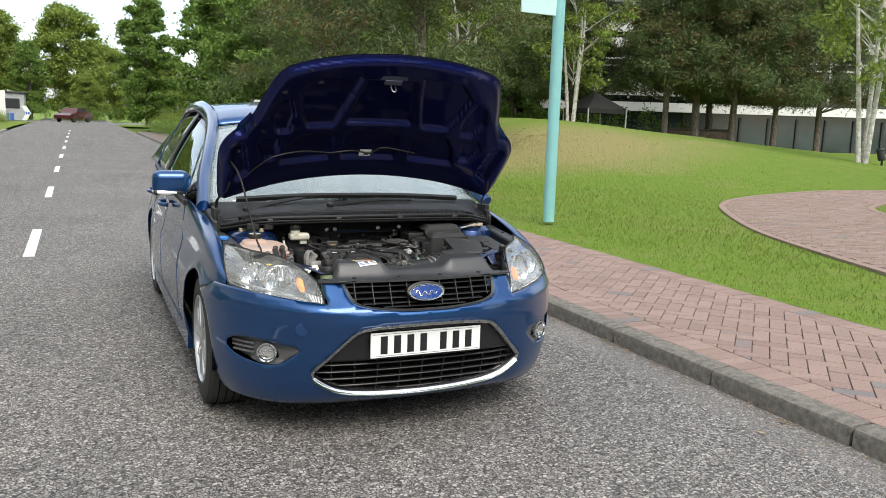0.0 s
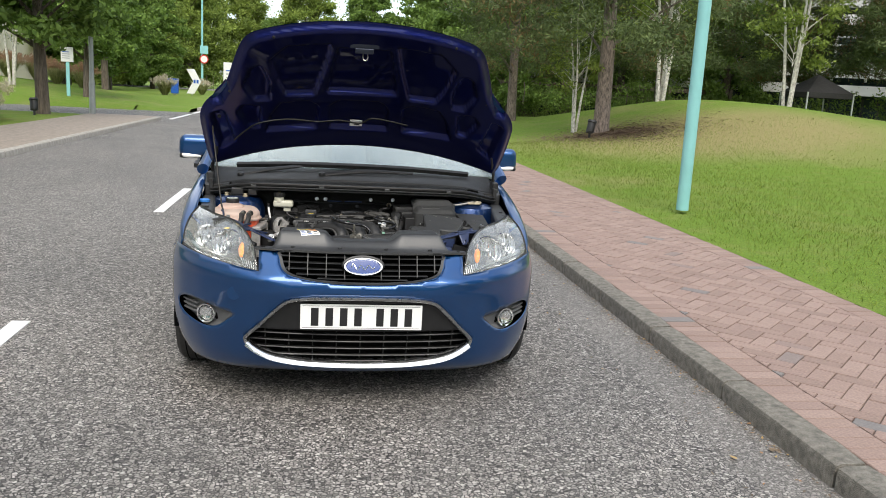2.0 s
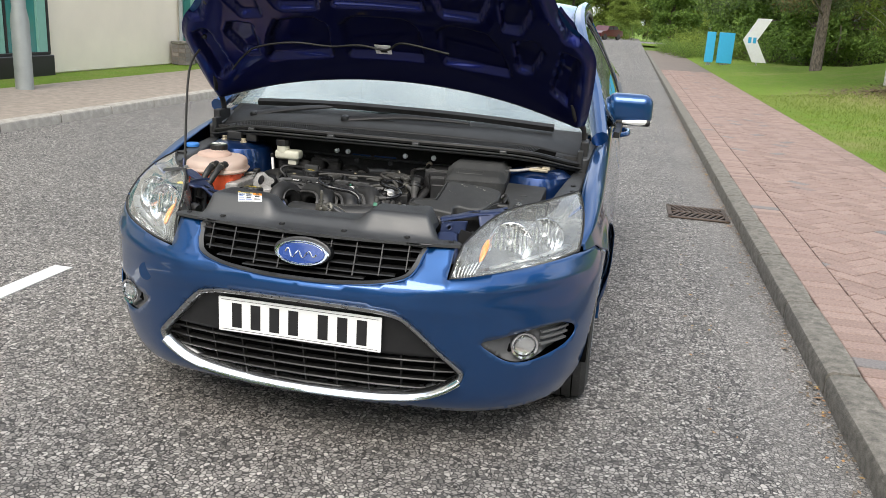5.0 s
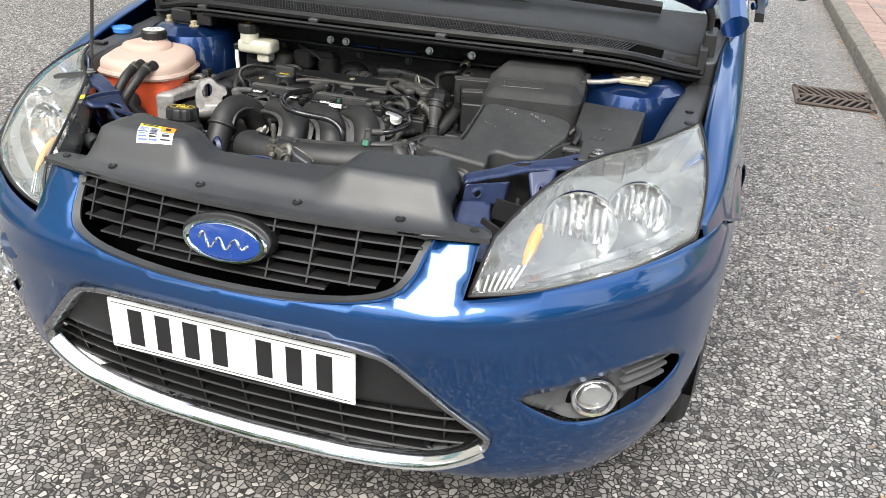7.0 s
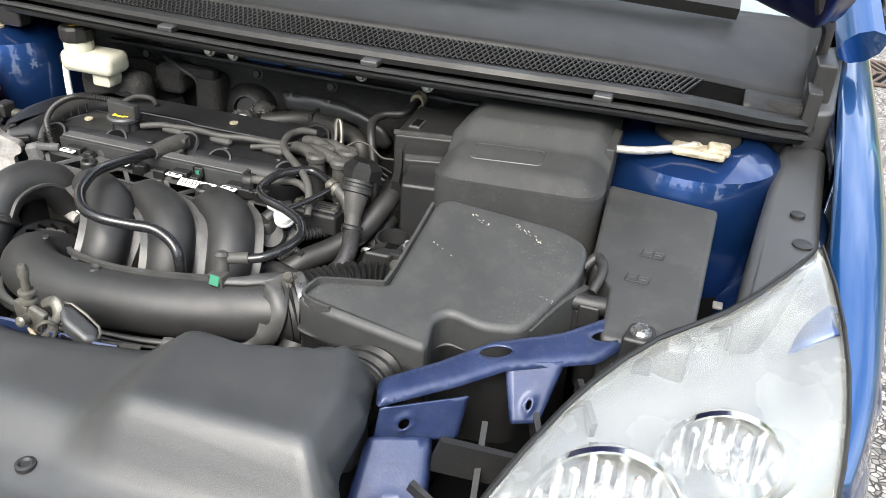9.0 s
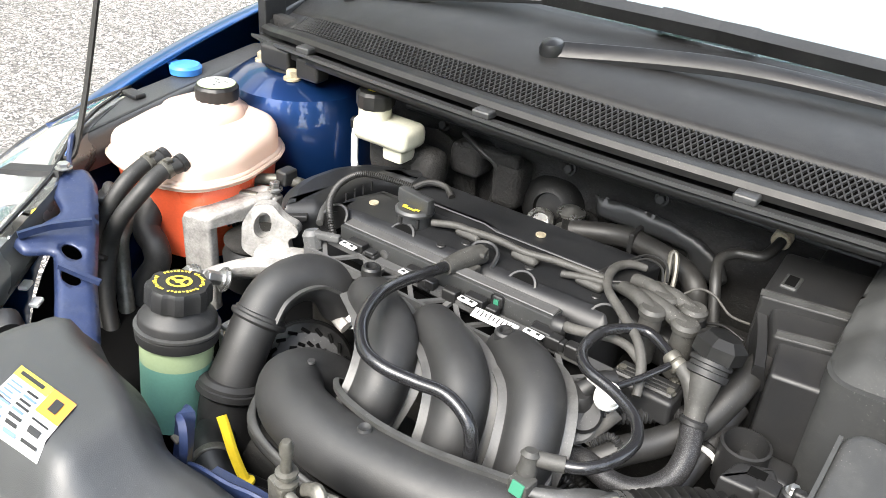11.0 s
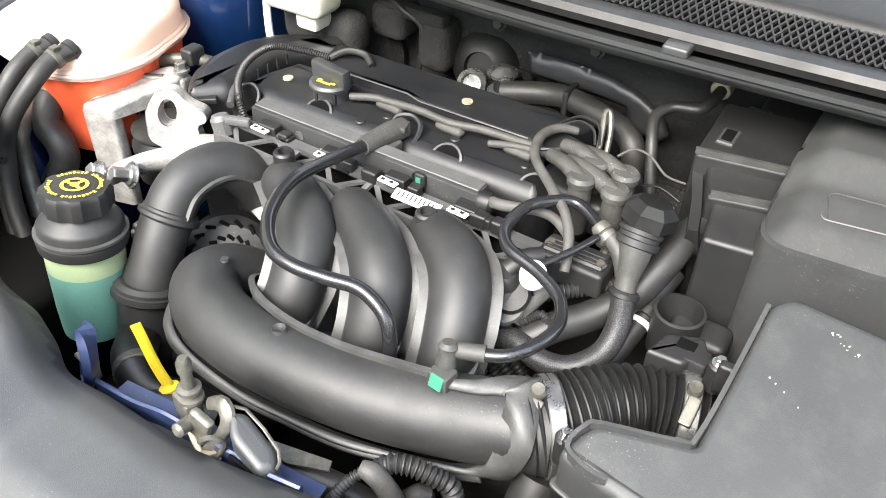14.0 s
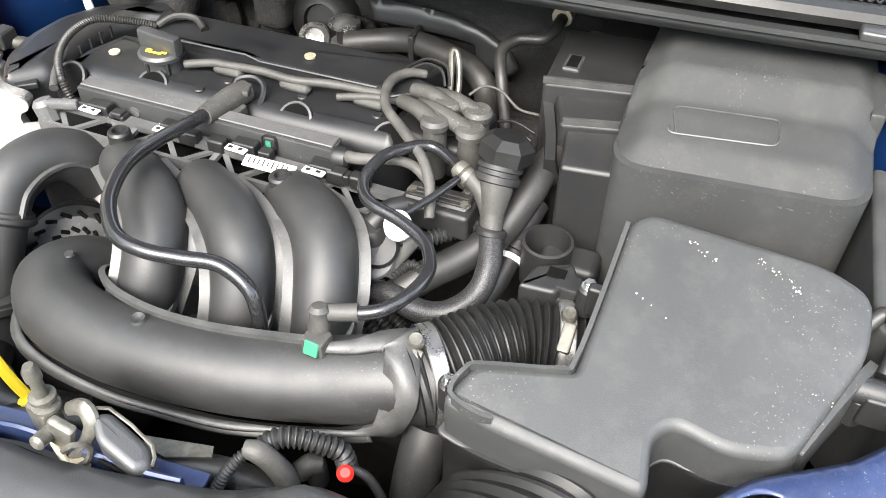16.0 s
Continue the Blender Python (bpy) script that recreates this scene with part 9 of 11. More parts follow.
# low clutter in front of the engine
hose("ribbed_conduit", [(0.070, 0.285, 0.665), (0.078, 0.298, 0.685), (0.086, 0.308, 0.697), (0.092, 0.318, 0.700)], 0.0046, BLACK, None, "black ribbed cable conduit", wave=0.0008, waves=300)
hose("ribbed_conduit", [(0.092, 0.326, 0.685), (0.102, 0.334, 0.697), (0.118, 0.342, 0.697), (0.136, 0.348, 0.690), (0.150, 0.353, 0.680), (0.155, 0.352, 0.66)], 0.0078, BLACK, None, "black ribbed cable conduit", wave=0.0014, waves=200)
hose("wrapped_loom", [(0.088, 0.316, 0.702), (0.098, 0.318, 0.700), (0.108, 0.320, 0.688), (0.116, 0.322, 0.665), (0.118, 0.32, 0.63)], [0.007, 0.009, 0.009, 0.010, 0.010], TAPE, None, "grey cloth-taped wiring loom")
for pts, r in ((((0.120, 0.335, 0.66), (0.132, 0.340, 0.672), (0.130, 0.345, 0.640)), 0.009), (((0.150, 0.345, 0.672), (0.175, 0.350, 0.660), (0.20, 0.34, 0.62)), 0.004), (((0.085, 0.30, 0.66), (0.11, 0.305, 0.665), (0.14, 0.315, 0.645)), 0.006)):
    hose("low_hose", pts, r, HOSE, None, "dark rubber hose")
turned("red_cap", [(0.0065, 0), (0.007, 0.006), (0.004, 0.009), (0.001, 0.009)], (0.158, 0.342, 0.668), RED, None, "red plastic cap", axis=(0.2, -0.3, 0.9))
hose("filler_stub", [(0.205, 0.405, 0.675), (0.204, 0.385, 0.650), (0.203, 0.365, 0.60), (0.20, 0.36, 0.50)], 0.020, HOSE, None, "thick black pipe stub", n=20)
block("radiator_shelf", (0.02, 0.29, 0.60), (0.40, 0.06, 0.03), 0.01, BLACK, None, "black radiator shelf")
tp = hose("top_hose", [(-0.270, 0.385, 0.590), (-0.245, 0.352, 0.600), (-0.221, 0.337, 0.603), (-0.195, 0.330, 0.598), (-0.165, 0.345, 0.588), (-0.14, 0.36, 0.57)], [0.024, 0.023, 0.022, 0.019, 0.018, 0.018], RUBBER, None, "black radiator hose with a metal clip", n=20)
turned("hose_clip", [(0.0228, 0), (0.0240, 0.001), (0.0240, 0.010), (0.0228, 0.011)], (-0.228, 0.341, 0.602), LUG, tp, axis=(0.8, -0.5, 0.1), n=30)
hose("top_hose", [(-0.200, 0.322, 0.585), (-0.175, 0.318, 0.600), (-0.150, 0.330, 0.602), (-0.12, 0.345, 0.59)], 0.015, RUBBER, None, "black rubber hose elbow", n=18)
P("dipstick", YELLOW, lambda bm: (sweep(bm, [(-0.207, 0.341, 0.676), (-0.199, 0.339, 0.664), (-0.186, 0.335, 0.645), (-0.174, 0.333, 0.628), (-0.167, 0.333, 0.618)], [(-0.0055, -0.0022), (0.0055, -0.0022), (0.0055, 0.0), (0.0042, 0.0022), (0.0030, 0.0), (-0.0030, 0.0), (-0.0042, 0.0022), (-0.0055, 0.0)], 4, False, (0.3, -0.8, 0.5)), lathe(bm, [(0.008, 0), (0.0105, 0.001), (0.0105, 0.004), (0.006, 0.006)], (-0.166, 0.333, 0.613), (-0.3, 0, 1), 20)), engine, "yellow dipstick handle")
block("pump_housing", (-0.21, 0.47, 0.52), (0.16, 0.16, 0.12), 0.03, SOOT, engine, "sooty pump housing")
for x, y, z in ((-0.225, 0.560, 0.672), (-0.205, 0.520, 0.60)):
    bolt((x, y, z), 0.009, 0.014, engine, (0.2, -0.6, 0.7))
P("pump_bracket", ALU, lambda bm: (prism(bm, rounded([(-0.330, 0.440), (-0.300, 0.440), (-0.298, 0.470), (-0.335, 0.475)], 0.006), 0.58, 0.672, 0.005), box(bm, (-0.312, 0.456, 0.676), (0.030, 0.026, 0.008), 0.003, 2)), engine, "cast bracket")
bolt((-0.312, 0.456, 0.678), 0.008, 0.010, engine)
turned("brass_washer", [(0.0125, 0), (0.0125, 0.003), (0.009, 0.004)], (-0.306, 0.446, 0.672), RUST, engine)

# ---- trees and planting ----
LEAF = make_leaf("mid_green_leaves", (0.055, 0.102, 0.019), (0.23, 0.345, 0.072))
LEAF2 = make_leaf("light_green_leaves", (0.075, 0.12, 0.018), (0.30, 0.38, 0.075))
NEEDLE = make_leaf("pine_needles", (0.034, 0.058, 0.019), (0.15, 0.195, 0.065), 0.2)
BROWNEEDLE = make_leaf("browning_needles", (0.08, 0.055, 0.02), (0.24, 0.16, 0.065), 0.2)
BARK = make_bark("grey_brown_bark", (0.055, 0.042, 0.032), (0.17, 0.135, 0.105))
PINEBARK = make_bark("pine_bark", (0.050, 0.040, 0.033), (0.26, 0.21, 0.175), 22.0, 0.3)
BIRCHBARK = make_bark("white_birch_bark", (0.30, 0.28, 0.25), (0.72, 0.69, 0.63), 9.0, 1.0)


def leaves(rng, centres, radii, per, size, flat=0.6, slim_=0.45):
    """Many small four-sided leaves in clumps: corners and faces."""
    vs, fs = [], []
    for c, r in zip(centres, radii):
        n = max(4, int(per * rng.uniform(0.6, 1.4)))
        p = np.array(c) + rng.normal(0, 1, (n, 3)) * np.array((r, r, r * flat)) * 0.55
        a = rng.normal(0, 1, (n, 3))
        a /= np.linalg.norm(a, axis=1)[:, None]
        b = np.cross(a, rng.normal(0, 1, (n, 3)))
        b /= np.linalg.norm(b, axis=1)[:, None]
        s = size * rng.uniform(0.6, 1.3, (n, 1))
        k = len(vs)
        q = np.stack([p - a * s, p - b * s * slim_, p + a * s, p + b * s * slim_], 1).reshape(-1, 3)
        vs += q.tolist()
        fs += [(k + 4 * i, k + 4 * i + 1, k + 4 * i + 2, k + 4 * i + 3) for i in range(n)]
    return vs, fs


def quick(name, vs, fs, material, parent):
    me = bpy.data.meshes.new(name)
    me.from_pydata(vs, [], fs)
    me.materials.append(material)
    ob = new(name, me)
    ob.parent = parent
    return ob


def tree(seed, height, foot, spread, clumps, per, size, leaf, bark, r0, label, kind="broad", stems=1, far=False):
    """A tree at the origin: tapered trunk, limbs, and a crown of leaf clumps with gaps."""
    rng = np.random.default_rng(seed)
    t = new("tree")
    tagged(t, label, "tree", "trees round the road")
    centres, radii = [], []
    for i in range(clumps):
        u = rng.uniform(0, 1)
        a = rng.uniform(0, 2 * math.pi)
        z = foot + (height - foot) * u
        if kind == "pine":
            w = spread * (1 - u) ** 0.6 * (0.75 + 0.25 * math.sin(u * 19 + a * 2))
        elif kind == "birch":
            w = spread * math.sin(math.pi * (0.12 + 0.86 * u)) ** 0.8
        else:
            w = spread * math.sin(math.pi * (0.16 + 0.80 * u)) ** 0.6 * (0.8 + 0.3 * math.sin(3 * a + seed) * math.sin(5 * u))
        d = w * math.sqrt(rng.uniform(0.12, 1.0))
        centres.append((d * math.cos(a), d * math.sin(a), z + (rng.uniform(-0.3, 0.3) if kind != "pine" else -0.10 * d)))
        radii.append(rng.uniform(0.35, 0.75) * spread * (0.26 if kind != "birch" else 0.30))

    bm = bmesh.new()
    bends = [(rng.uniform(-0.12, 0.12), rng.uniform(-0.12, 0.12)) for _ in range(5)]
    for s in range(stems):
        a = 2 * math.pi * s / max(stems, 1) + seed
        lean = (0.0 if stems == 1 else 0.16 * height) * (0.6 + 0.4 * rng.uniform())
        pts = [(0.10 * (stems > 1) * math.cos(a) + bends[k][0] * k * 0.3 + lean * math.cos(a) * (k / 4) ** 1.3, 0.10 * (stems > 1) * math.sin(a) + bends[k][1] * k * 0.3 + lean * math.sin(a) * (k / 4) ** 1.3, -0.15 + height * 0.9 * k / 4) for k in range(5)]
        tube(bm, pts, [r0 * 1.25, r0, r0 * 0.75, r0 * 0.45, r0 * 0.12], 10 if not far else 6, 4)
    trunk = part("trunk", bm, bark, t, sharp=60)
    bm = bmesh.new()
    for c in centres[:: max(1, clumps // 26)]:
        z0 = max(foot * 0.75, c[2] - 0.55 * math.hypot(c[0], c[1]) - 0.3)
        tube(bm, [(0, 0, z0), (c[0] * 0.5, c[1] * 0.5, (z0 + c[2]) / 2 + 0.1), c], [r0 * 0.30, r0 * 0.18, r0 * 0.05], 5, 3)
    part("branchwork", bm, bark, t, sharp=60)
    crown = quick("crown", *leaves(rng, centres, radii, per, size, 0.6, 0.2 if kind == "pine" else 0.45), leaf, t)
    crown["kind"] = "stuff"
    if kind == "pine" and not far:
        sel = rng.permutation(clumps)[: clumps // 3]
        b = quick("browning_foliage", *leaves(rng, [centres[i] for i in sel], [radii[i] for i in sel], per // 2, size, 0.6, 0.2), BROWNEEDLE, t)
        b["kind"] = "stuff"
    return t


def stand(ob, x, y, s=1.0, turn=0.0, z=None):
    ob.location = (x, y, lawn_z(x, y) if z is None else z)
    ob.rotation_euler = (0, 0, radians(turn))
    ob.scale = (s, s, s)
    return ob


def again(ob, x, y, s=1.0, turn=0.0, z=None, label=""):
    zz = lawn_z(x, y) if z is None else z
    c = copy_thing(ob, Matrix.Translation((x, y, zz)) @ Matrix.Rotation(radians(turn), 4, "Z") @ Matrix.Scale(s / ob.scale[0], 4))
    if label:
        c["label"] = label
    return c


pine = stand(tree(3, 11.0, 2.5, 4.2, 170, 430, 0.075, NEEDLE, PINEBARK, 0.185, "tall pine with browning needles on a bark-strewn mound", "pine"), 7.25, 18.1, 1.0, 20)
for x, y, s, a in ((6.7, 26.5, 0.85, 140), (14.2, 31.0, 1.0, 70), (11.5, 36.0, 1.1, 30)):
    again(pine, x, y, s, a, label="tall pine with a reddish trunk on the lawn")
tall_pine = stand(tree(5, 12.0, 2.7, 3.6, 210, 380, 0.09, NEEDLE, PINEBARK, 0.125, "slim tall pine with a bare trunk beyond the mound", "pine"), 21.93, 26.0, 0.95, 300)
for x, y, s, a in ((23.22, 25.5, 1.15, 200), (24.76, 25.0, 1.05, 10), (26.52, 24.3, 0.9, 60), (29.5, 24.6, 0.95, 130), (20.0, 30.6, 0.95, 20), (27.0, 29.0, 1.1, 250)):
    again(tall_pine, x, y, s, a)
oak = stand(tree(11, 7.5, 2.3, 2.9, 120, 180, 0.125, LEAF, BARK, 0.16, "leafy green street tree with a dark trunk"), -7.95, 21.5, 1.0, 0)
broad = stand(tree(12, 11.0, 1.2, 3.6, 150, 210, 0.14, LEAF, BARK, 0.25, "dense green broadleaf tree"), 7.89, 52.0, 1.0, 0)
light = stand(tree(13, 12.5, 0.6, 5.4, 190, 230, 0.18, LEAF2, BARK, 0.25, "broad light-green tree at the road's far end"), -14.5, 92.0, 0.95, 0)
slim = stand(tree(14, 12.5, 0.8, 3.2, 240, 220, 0.16, LEAF, BARK, 0.2, "slender upright green tree"), 3.98, 70.0, 0.83, 0)
birch = stand(tree(15, 9.0, 2.2, 2.2, 90, 90, 0.085, LEAF2, BIRCHBARK, 0.062, "white-stemmed birch with sparse leaves", "birch", 3), 17.5, 26.5, 1.0, 0)
for x, y, s, a in ((10.9, 23.0, 0.9, 40), (6.75, 18.9, 0.5, 100), (18.42, 13.0, 1.0, 250), (-12.5, 32.5, 0.8, 70), (23.0, 15.0, 0.9, 160)):
    again(birch, x, y, s, a)
for x, y, s, a in ((7.3, 44.0, 0.9, 70), (7.6, 39.0, 0.8, 210), (10.5, 40.2, 0.9, 150), (20.5, 37.4, 0.9, 330), (15.2, 38.6, 0.8, 60), (8.2, 33.6, 0.55, 300), (-5.87, 95, 0.7, 40), (-16, 52, 1.0, 90), (-26, 54, 1.1, 10), (-20, 60, 1.2, 190), (-14.5, 56, 0.9, 330), (-30, 58, 1.2, 130)):
    again(broad, x, y, s, a)
for x, y, s, a in ((-22, 98, 1.0, 40), (-2.4, 104, 1.0, 170), (-32, 92, 1.0, 210), (-0.39, 94, 0.38, 90), (-17, 84, 0.8, 300), (6, 100, 0.55, 60), (15.5, 92, 0.9, 260), (-42, 88, 1.4, 100), (-20, 78, 1.25, 50), (-28, 82, 1.45, 150), (-17, 100, 1.3, 250), (-10, 108, 0.95, 10), (2.5, 112, 0.7, 200), (10, 108, 0.6, 120), (-36, 100, 1.6, 330), (-26, 104, 1.5, 75)):
    again(light, x, y, s, a)
for x, y, s, a in ((8.6, 62.0, 1.0, 200), (-13.5, 66, 0.8, 10)):
    again(slim, x, y, s, a)
for x, y, s, a in ((-9.4, 31.5, 0.8, 120), (-11.5, 43.0, 1.0, 40)):
    again(oak, x, y, s, a)
# unseen trees behind the camera, added to close the place and be reflected
for x, y, s, a in ((9, -16, 1.0, 20), (14, -22, 1.1, 80), (6.5, -26, 1.0, 150), (-12, -24, 1.1, 220), (-16, -14, 1.0, 300), (12, -8, 0.9, 30), (3, -60, 1.3, 50), (-9, -58, 1.3, 110), (20, -12, 1.2, 10), (17, -2, 1.0, 200)):
    again(broad, x, y, s, a)


def bush(seed, r, h, leaf, label, n=26, per=130, size=0.05):
    rng = np.random.default_rng(seed)
    b = new("bush")
    tagged(b, label, "bush", "bushes")
    cs = [(rng.normal(0, r * 0.45), rng.normal(0, r * 0.45), h * rng.uniform(0.15, 0.85)) for _ in range(n)]
    bm = bmesh.new()
    for c in cs[::3]:
        tube(bm, [(0, 0, -0.05), (c[0] * 0.6, c[1] * 0.6, c[2] * 0.5), c], [0.02, 0.014, 0.006], 5, 2)
    part("branchwork", bm, BARK, b)
    quick("leaves", *leaves(rng, cs, [r * 0.5] * n, per, size, 0.8), leaf, b)["kind"] = "stuff"
    return b


shrub = stand(bush(21, 1.3, 1.3, LEAF, "dense dark green shrub"), 8.0, 35.0)
for x, y, s, a in ((9.8, 35.5, 1.1, 40), (11.5, 35.0, 1.0, 120), (6.8, 36.5, 1.1, 210), (13.4, 34.0, 0.9, 300), (15.4, 33.4, 0.9, 20), (17.2, 32.8, 0.9, 80), (19.0, 32.0, 0.9, 160), (20.8, 31.0, 0.9, 240), (2.9, 47, 0.6, 50), (3.2, 43, 0.5, 100), (4.4, 37, 0.6, 10), (3.5, 40, 0.5, 200)):
    again(shrub, x, y, s, a)
yel = stand(bush(22, 1.1, 1.0, LEAF2, "yellow-green low shrub beside the pavement"), 4.6, 42.0)
for x, y, s, a in ((4.2, 45.5, 1.0, 60), (5.6, 40.0, 0.9, 160), (4.1, 50, 1.0, 220), (-6.9, 66, 0.7, 10), (-7.6, 72, 0.8, 90)):
    again(yel, x, y, s, a)


STRAW = make_leaf("straw_grass", (0.16, 0.19, 0.06), (0.44, 0.43, 0.21))
PLUME = make_leaf("feathery_plumes", (0.44, 0.38, 0.26), (0.74, 0.67, 0.52))
RUSSET = make_leaf("russet_plumes", (0.22, 0.13, 0.07), (0.42, 0.27, 0.16))


def grass_clump(seed, plume, label):
    """A rounded tuft of arching blades with feathery plumes standing over it."""
    rng = np.random.default_rng(seed)
    g = new("ornamental_grass")
    tagged(g, label, "grass clump", "grass clumps")
    vs, fs = [], []
    for _ in range(1700):
        a, l, r = rng.uniform(0, 2 * math.pi), rng.uniform(0.45, 1.05), rng.uniform(0, 0.25)
        out = rng.uniform(0.25, 0.75)
        d = np.array((math.cos(a), math.sin(a), 0))
        w = np.array((-math.sin(a), math.cos(a), 0)) * 0.007
        p0, p1, p2 = d * r * 0.6, d * (r + 0.45 * out * l) + np.array((0, 0, l * 0.72)), d * (r + out * l) + np.array((0, 0, l * (0.95 - 0.55 * out)))
        k = len(vs)
        vs += [(p0 - w).tolist(), (p0 + w).tolist(), (p1 + w).tolist(), (p1 - w).tolist(), p2.tolist()]
        fs += [(k, k + 1, k + 2, k + 3), (k + 3, k + 2, k + 4)]
    quick("blades", vs, fs, STRAW, g)["kind"] = "stuff"
    tips = []
    for _ in range(110):
        a, out, h = rng.uniform(0, 2 * math.pi), rng.uniform(0.05, 0.75), rng.uniform(0.75, 1.12)
        for k in range(3):
            tips.append((out * math.cos(a) * (1 + 0.06 * k), out * math.sin(a) * (1 + 0.06 * k), h * (1 - 0.35 * out) + 0.05 * k))
    quick("plumes", *leaves(rng, tips, [0.05] * len(tips), 16, 0.034, 1.3, 0.2), plume, g)["kind"] = "stuff"
    return g


clump = stand(grass_clump(31, PLUME, "rounded clump of pale feathery ornamental grass by the glazing"), -8.05, 17.1, 1.05)
for x, y, s, a in ((-8.75, 17.9, 1.05, 70), (-9.4, 17.0, 1.1, 140), (-9.5, 19.0, 1.0, 30), (-8.4, 18.6, 0.6, 250), (-9.2, 47, 1.0, 20), (-8.2, 55, 0.9, 200)):
    again(clump, x, y, s, a)
russet = stand(grass_clump(32, RUSSET, "tall russet ornamental grass on the bank"), -11.0, 37.0, 1.0)
for k in range(13):
    again(russet, -12.2 - 0.95 * k, 37.2 + 0.5 * math.sin(k * 2.1), 0.95 + 0.15 * math.sin(k * 1.3), 47.0 * k)

# grass blades on the near lawn, and bark litter under the pine
rng = np.random.default_rng(41)
n = 70000
gx = PAVE1 + 0.03 + np.abs(rng.normal(0, 1, n)) * 4.5
gy = rng.uniform(-3, 17, n)
vs, fs = [], []
for i in range(n):
    x, y = float(gx[i]), float(gy[i])
    z = lawn_z(x, y)
    a, h, w = rng.uniform(0, math.pi), rng.uniform(0.02, 0.05), rng.uniform(0.003, 0.006)
    k = len(vs)
    vs += [(x - w * math.cos(a), y - w * math.sin(a), z - 0.004), (x + w * math.cos(a), y + w * math.sin(a), z - 0.004), (x + rng.normal(0, 0.02), y + rng.normal(0, 0.02), z + h)]
    fs.append((k, k + 1, k + 2))
GRASS = make_leaf("grass_blades", (0.10, 0.155, 0.022), (0.23, 0.295, 0.050), 0.35)
tagged(quick("grass", vs, fs, GRASS, None), "short green grass blades on the lawn", "grass", kind="stuff")
vs, fs = [], []
for i in range(9000):
    r, a = abs(rng.normal(0, 1.0)), rng.uniform(0, 2 * math.pi)
    x, y = 7.45 + r * math.cos(a) * 1.25, 17.3 + r * math.sin(a)
    z = lawn_z(x, y)
    k = len(vs)
    for j in range(3):
        b = a * 7 + j * 2.1
        vs.append((x + 0.035 * math.cos(b), y + 0.035 * math.sin(b), z + 0.006 + 0.02 * rng.uniform()))
    fs.append((k, k + 1, k + 2))
litter = tagged(quick("bark_litter", vs, fs, make_random("bark_chips", [(0, (0.07, 0.045, 0.03)), (1, (0.22, 0.15, 0.09))], island=True, relief=0), None), "brown bark chips scattered under the pine", "bark chips", kind="stuff")

# ---- street furniture ----
post = thing("finger_post", (4.05, 5.71, 0.18), "tall teal painted steel sign post on the lawn", "sign post")
bm = bmesh.new()
lathe(bm, [(0.072, 0.0), (0.072, 3.6), (0.06, 3.63)], (4.05, 5.71, 0.17), (0, 0, 1), 32)
part("pole", bm, TEAL, post)
PALETEAL = mat("pale_teal_sign", (0.52, 0.74, 0.74), 0.4, var=0.05, relief=0.05)
for z in (2.80, 3.08, 3.36):
    bm = bmesh.new()
    box(bm, (3.78, 5.66, z), (0.62, 0.03, 0.22), 0.006, 2, Matrix.Rotation(radians(8), 4, "Z"))
    part("finger", bm, PALETEAL, post, "pale teal finger sign")


def uplighter(x, y, turn):
    u = thing("uplighter", (x, y, lawn_z(x, y)), "black ground spotlight beside a tree", "spotlight", "garden spotlights")
    z = lawn_z(x, y)
    bm = bmesh.new()
    lathe(bm, [(0.03, 0), (0.03, 0.14)], (x, y, z), (0, 0, 1), 12)
    box(bm, (x, y, z + 0.15), (0.20, 0.05, 0.03), 0.008, 2)
    part("stand", bm, BLACK, u)
    bm = bmesh.new()
    lathe(bm, [(0.08, 0), (0.10, 0.05), (0.10, 0.26), (0.12, 0.28), (0.11, 0.33), (0.10, 0.30), (0.001, 0.29)], (x, y, z + 0.13), (0.25 * math.cos(turn), 0.25 * math.sin(turn), 1), 20)
    part("lamp_head", bm, BLACK, u)


uplighter(6.60, 17.05, 0.6)
uplighter(18.55, 12.5, 2.0)
uplighter(-7.9, 20.6, 2.0)


def chevron(x, y, h, sg, ink, label):
    """A standing arrow board; sg -1 points to lower x."""
    z = lawn_z(x, y)
    t = thing("arrow_sign", (x, y, z), label, "sign", "arrow signs")
    w = 0.42 * h
    o = [(-0.5 * w * sg, 0), (0.25 * w * sg, 0), (0.9 * w * sg, h / 2), (0.25 * w * sg, h), (-0.5 * w * sg, h), (0.15 * w * sg, h / 2)]
    bm = bmesh.new()
    for yy in (y - 0.05, y + 0.05):
        bm.faces.new([bm.verts.new((x + a, yy, z + 0.12 + b)) for a, b in o])
    bm.verts.ensure_lookup_table()
    for i in range(6):
        j = (i + 1) % 6
        bm.faces.new((bm.verts[i], bm.verts[j], bm.verts[6 + j], bm.verts[6 + i]))
    part("board", bm, WHITEPL, t, smooth=False)
    bm = bmesh.new()
    box(bm, (x, y + 0.1, z + 0.2), (0.06, 0.06, 0.5), 0.005, 1)
    part("foot", bm, STEEL, t)
    for k in (-1, 1):
        bm = bmesh.new()
        box(bm, (x + 0.42 * w * sg + 0.09 * k, y - 0.056, z + 0.12 + h * 0.5), (0.12, 0.008, 0.22), 0.002, 1)
        part("bar", bm, ink, t, smooth=False)


SIGNBLUE = mat("sign_blue", (0.015, 0.10, 0.45), 0.4, var=0.05, relief=0)
SIGNCYAN = mat("sign_cyan", (0.04, 0.36, 0.60), 0.4, var=0.05, relief=0)
chevron(5.75, 32.6, 1.65, -1, SIGNCYAN, "white arrow sign with teal bars beside shrubs")
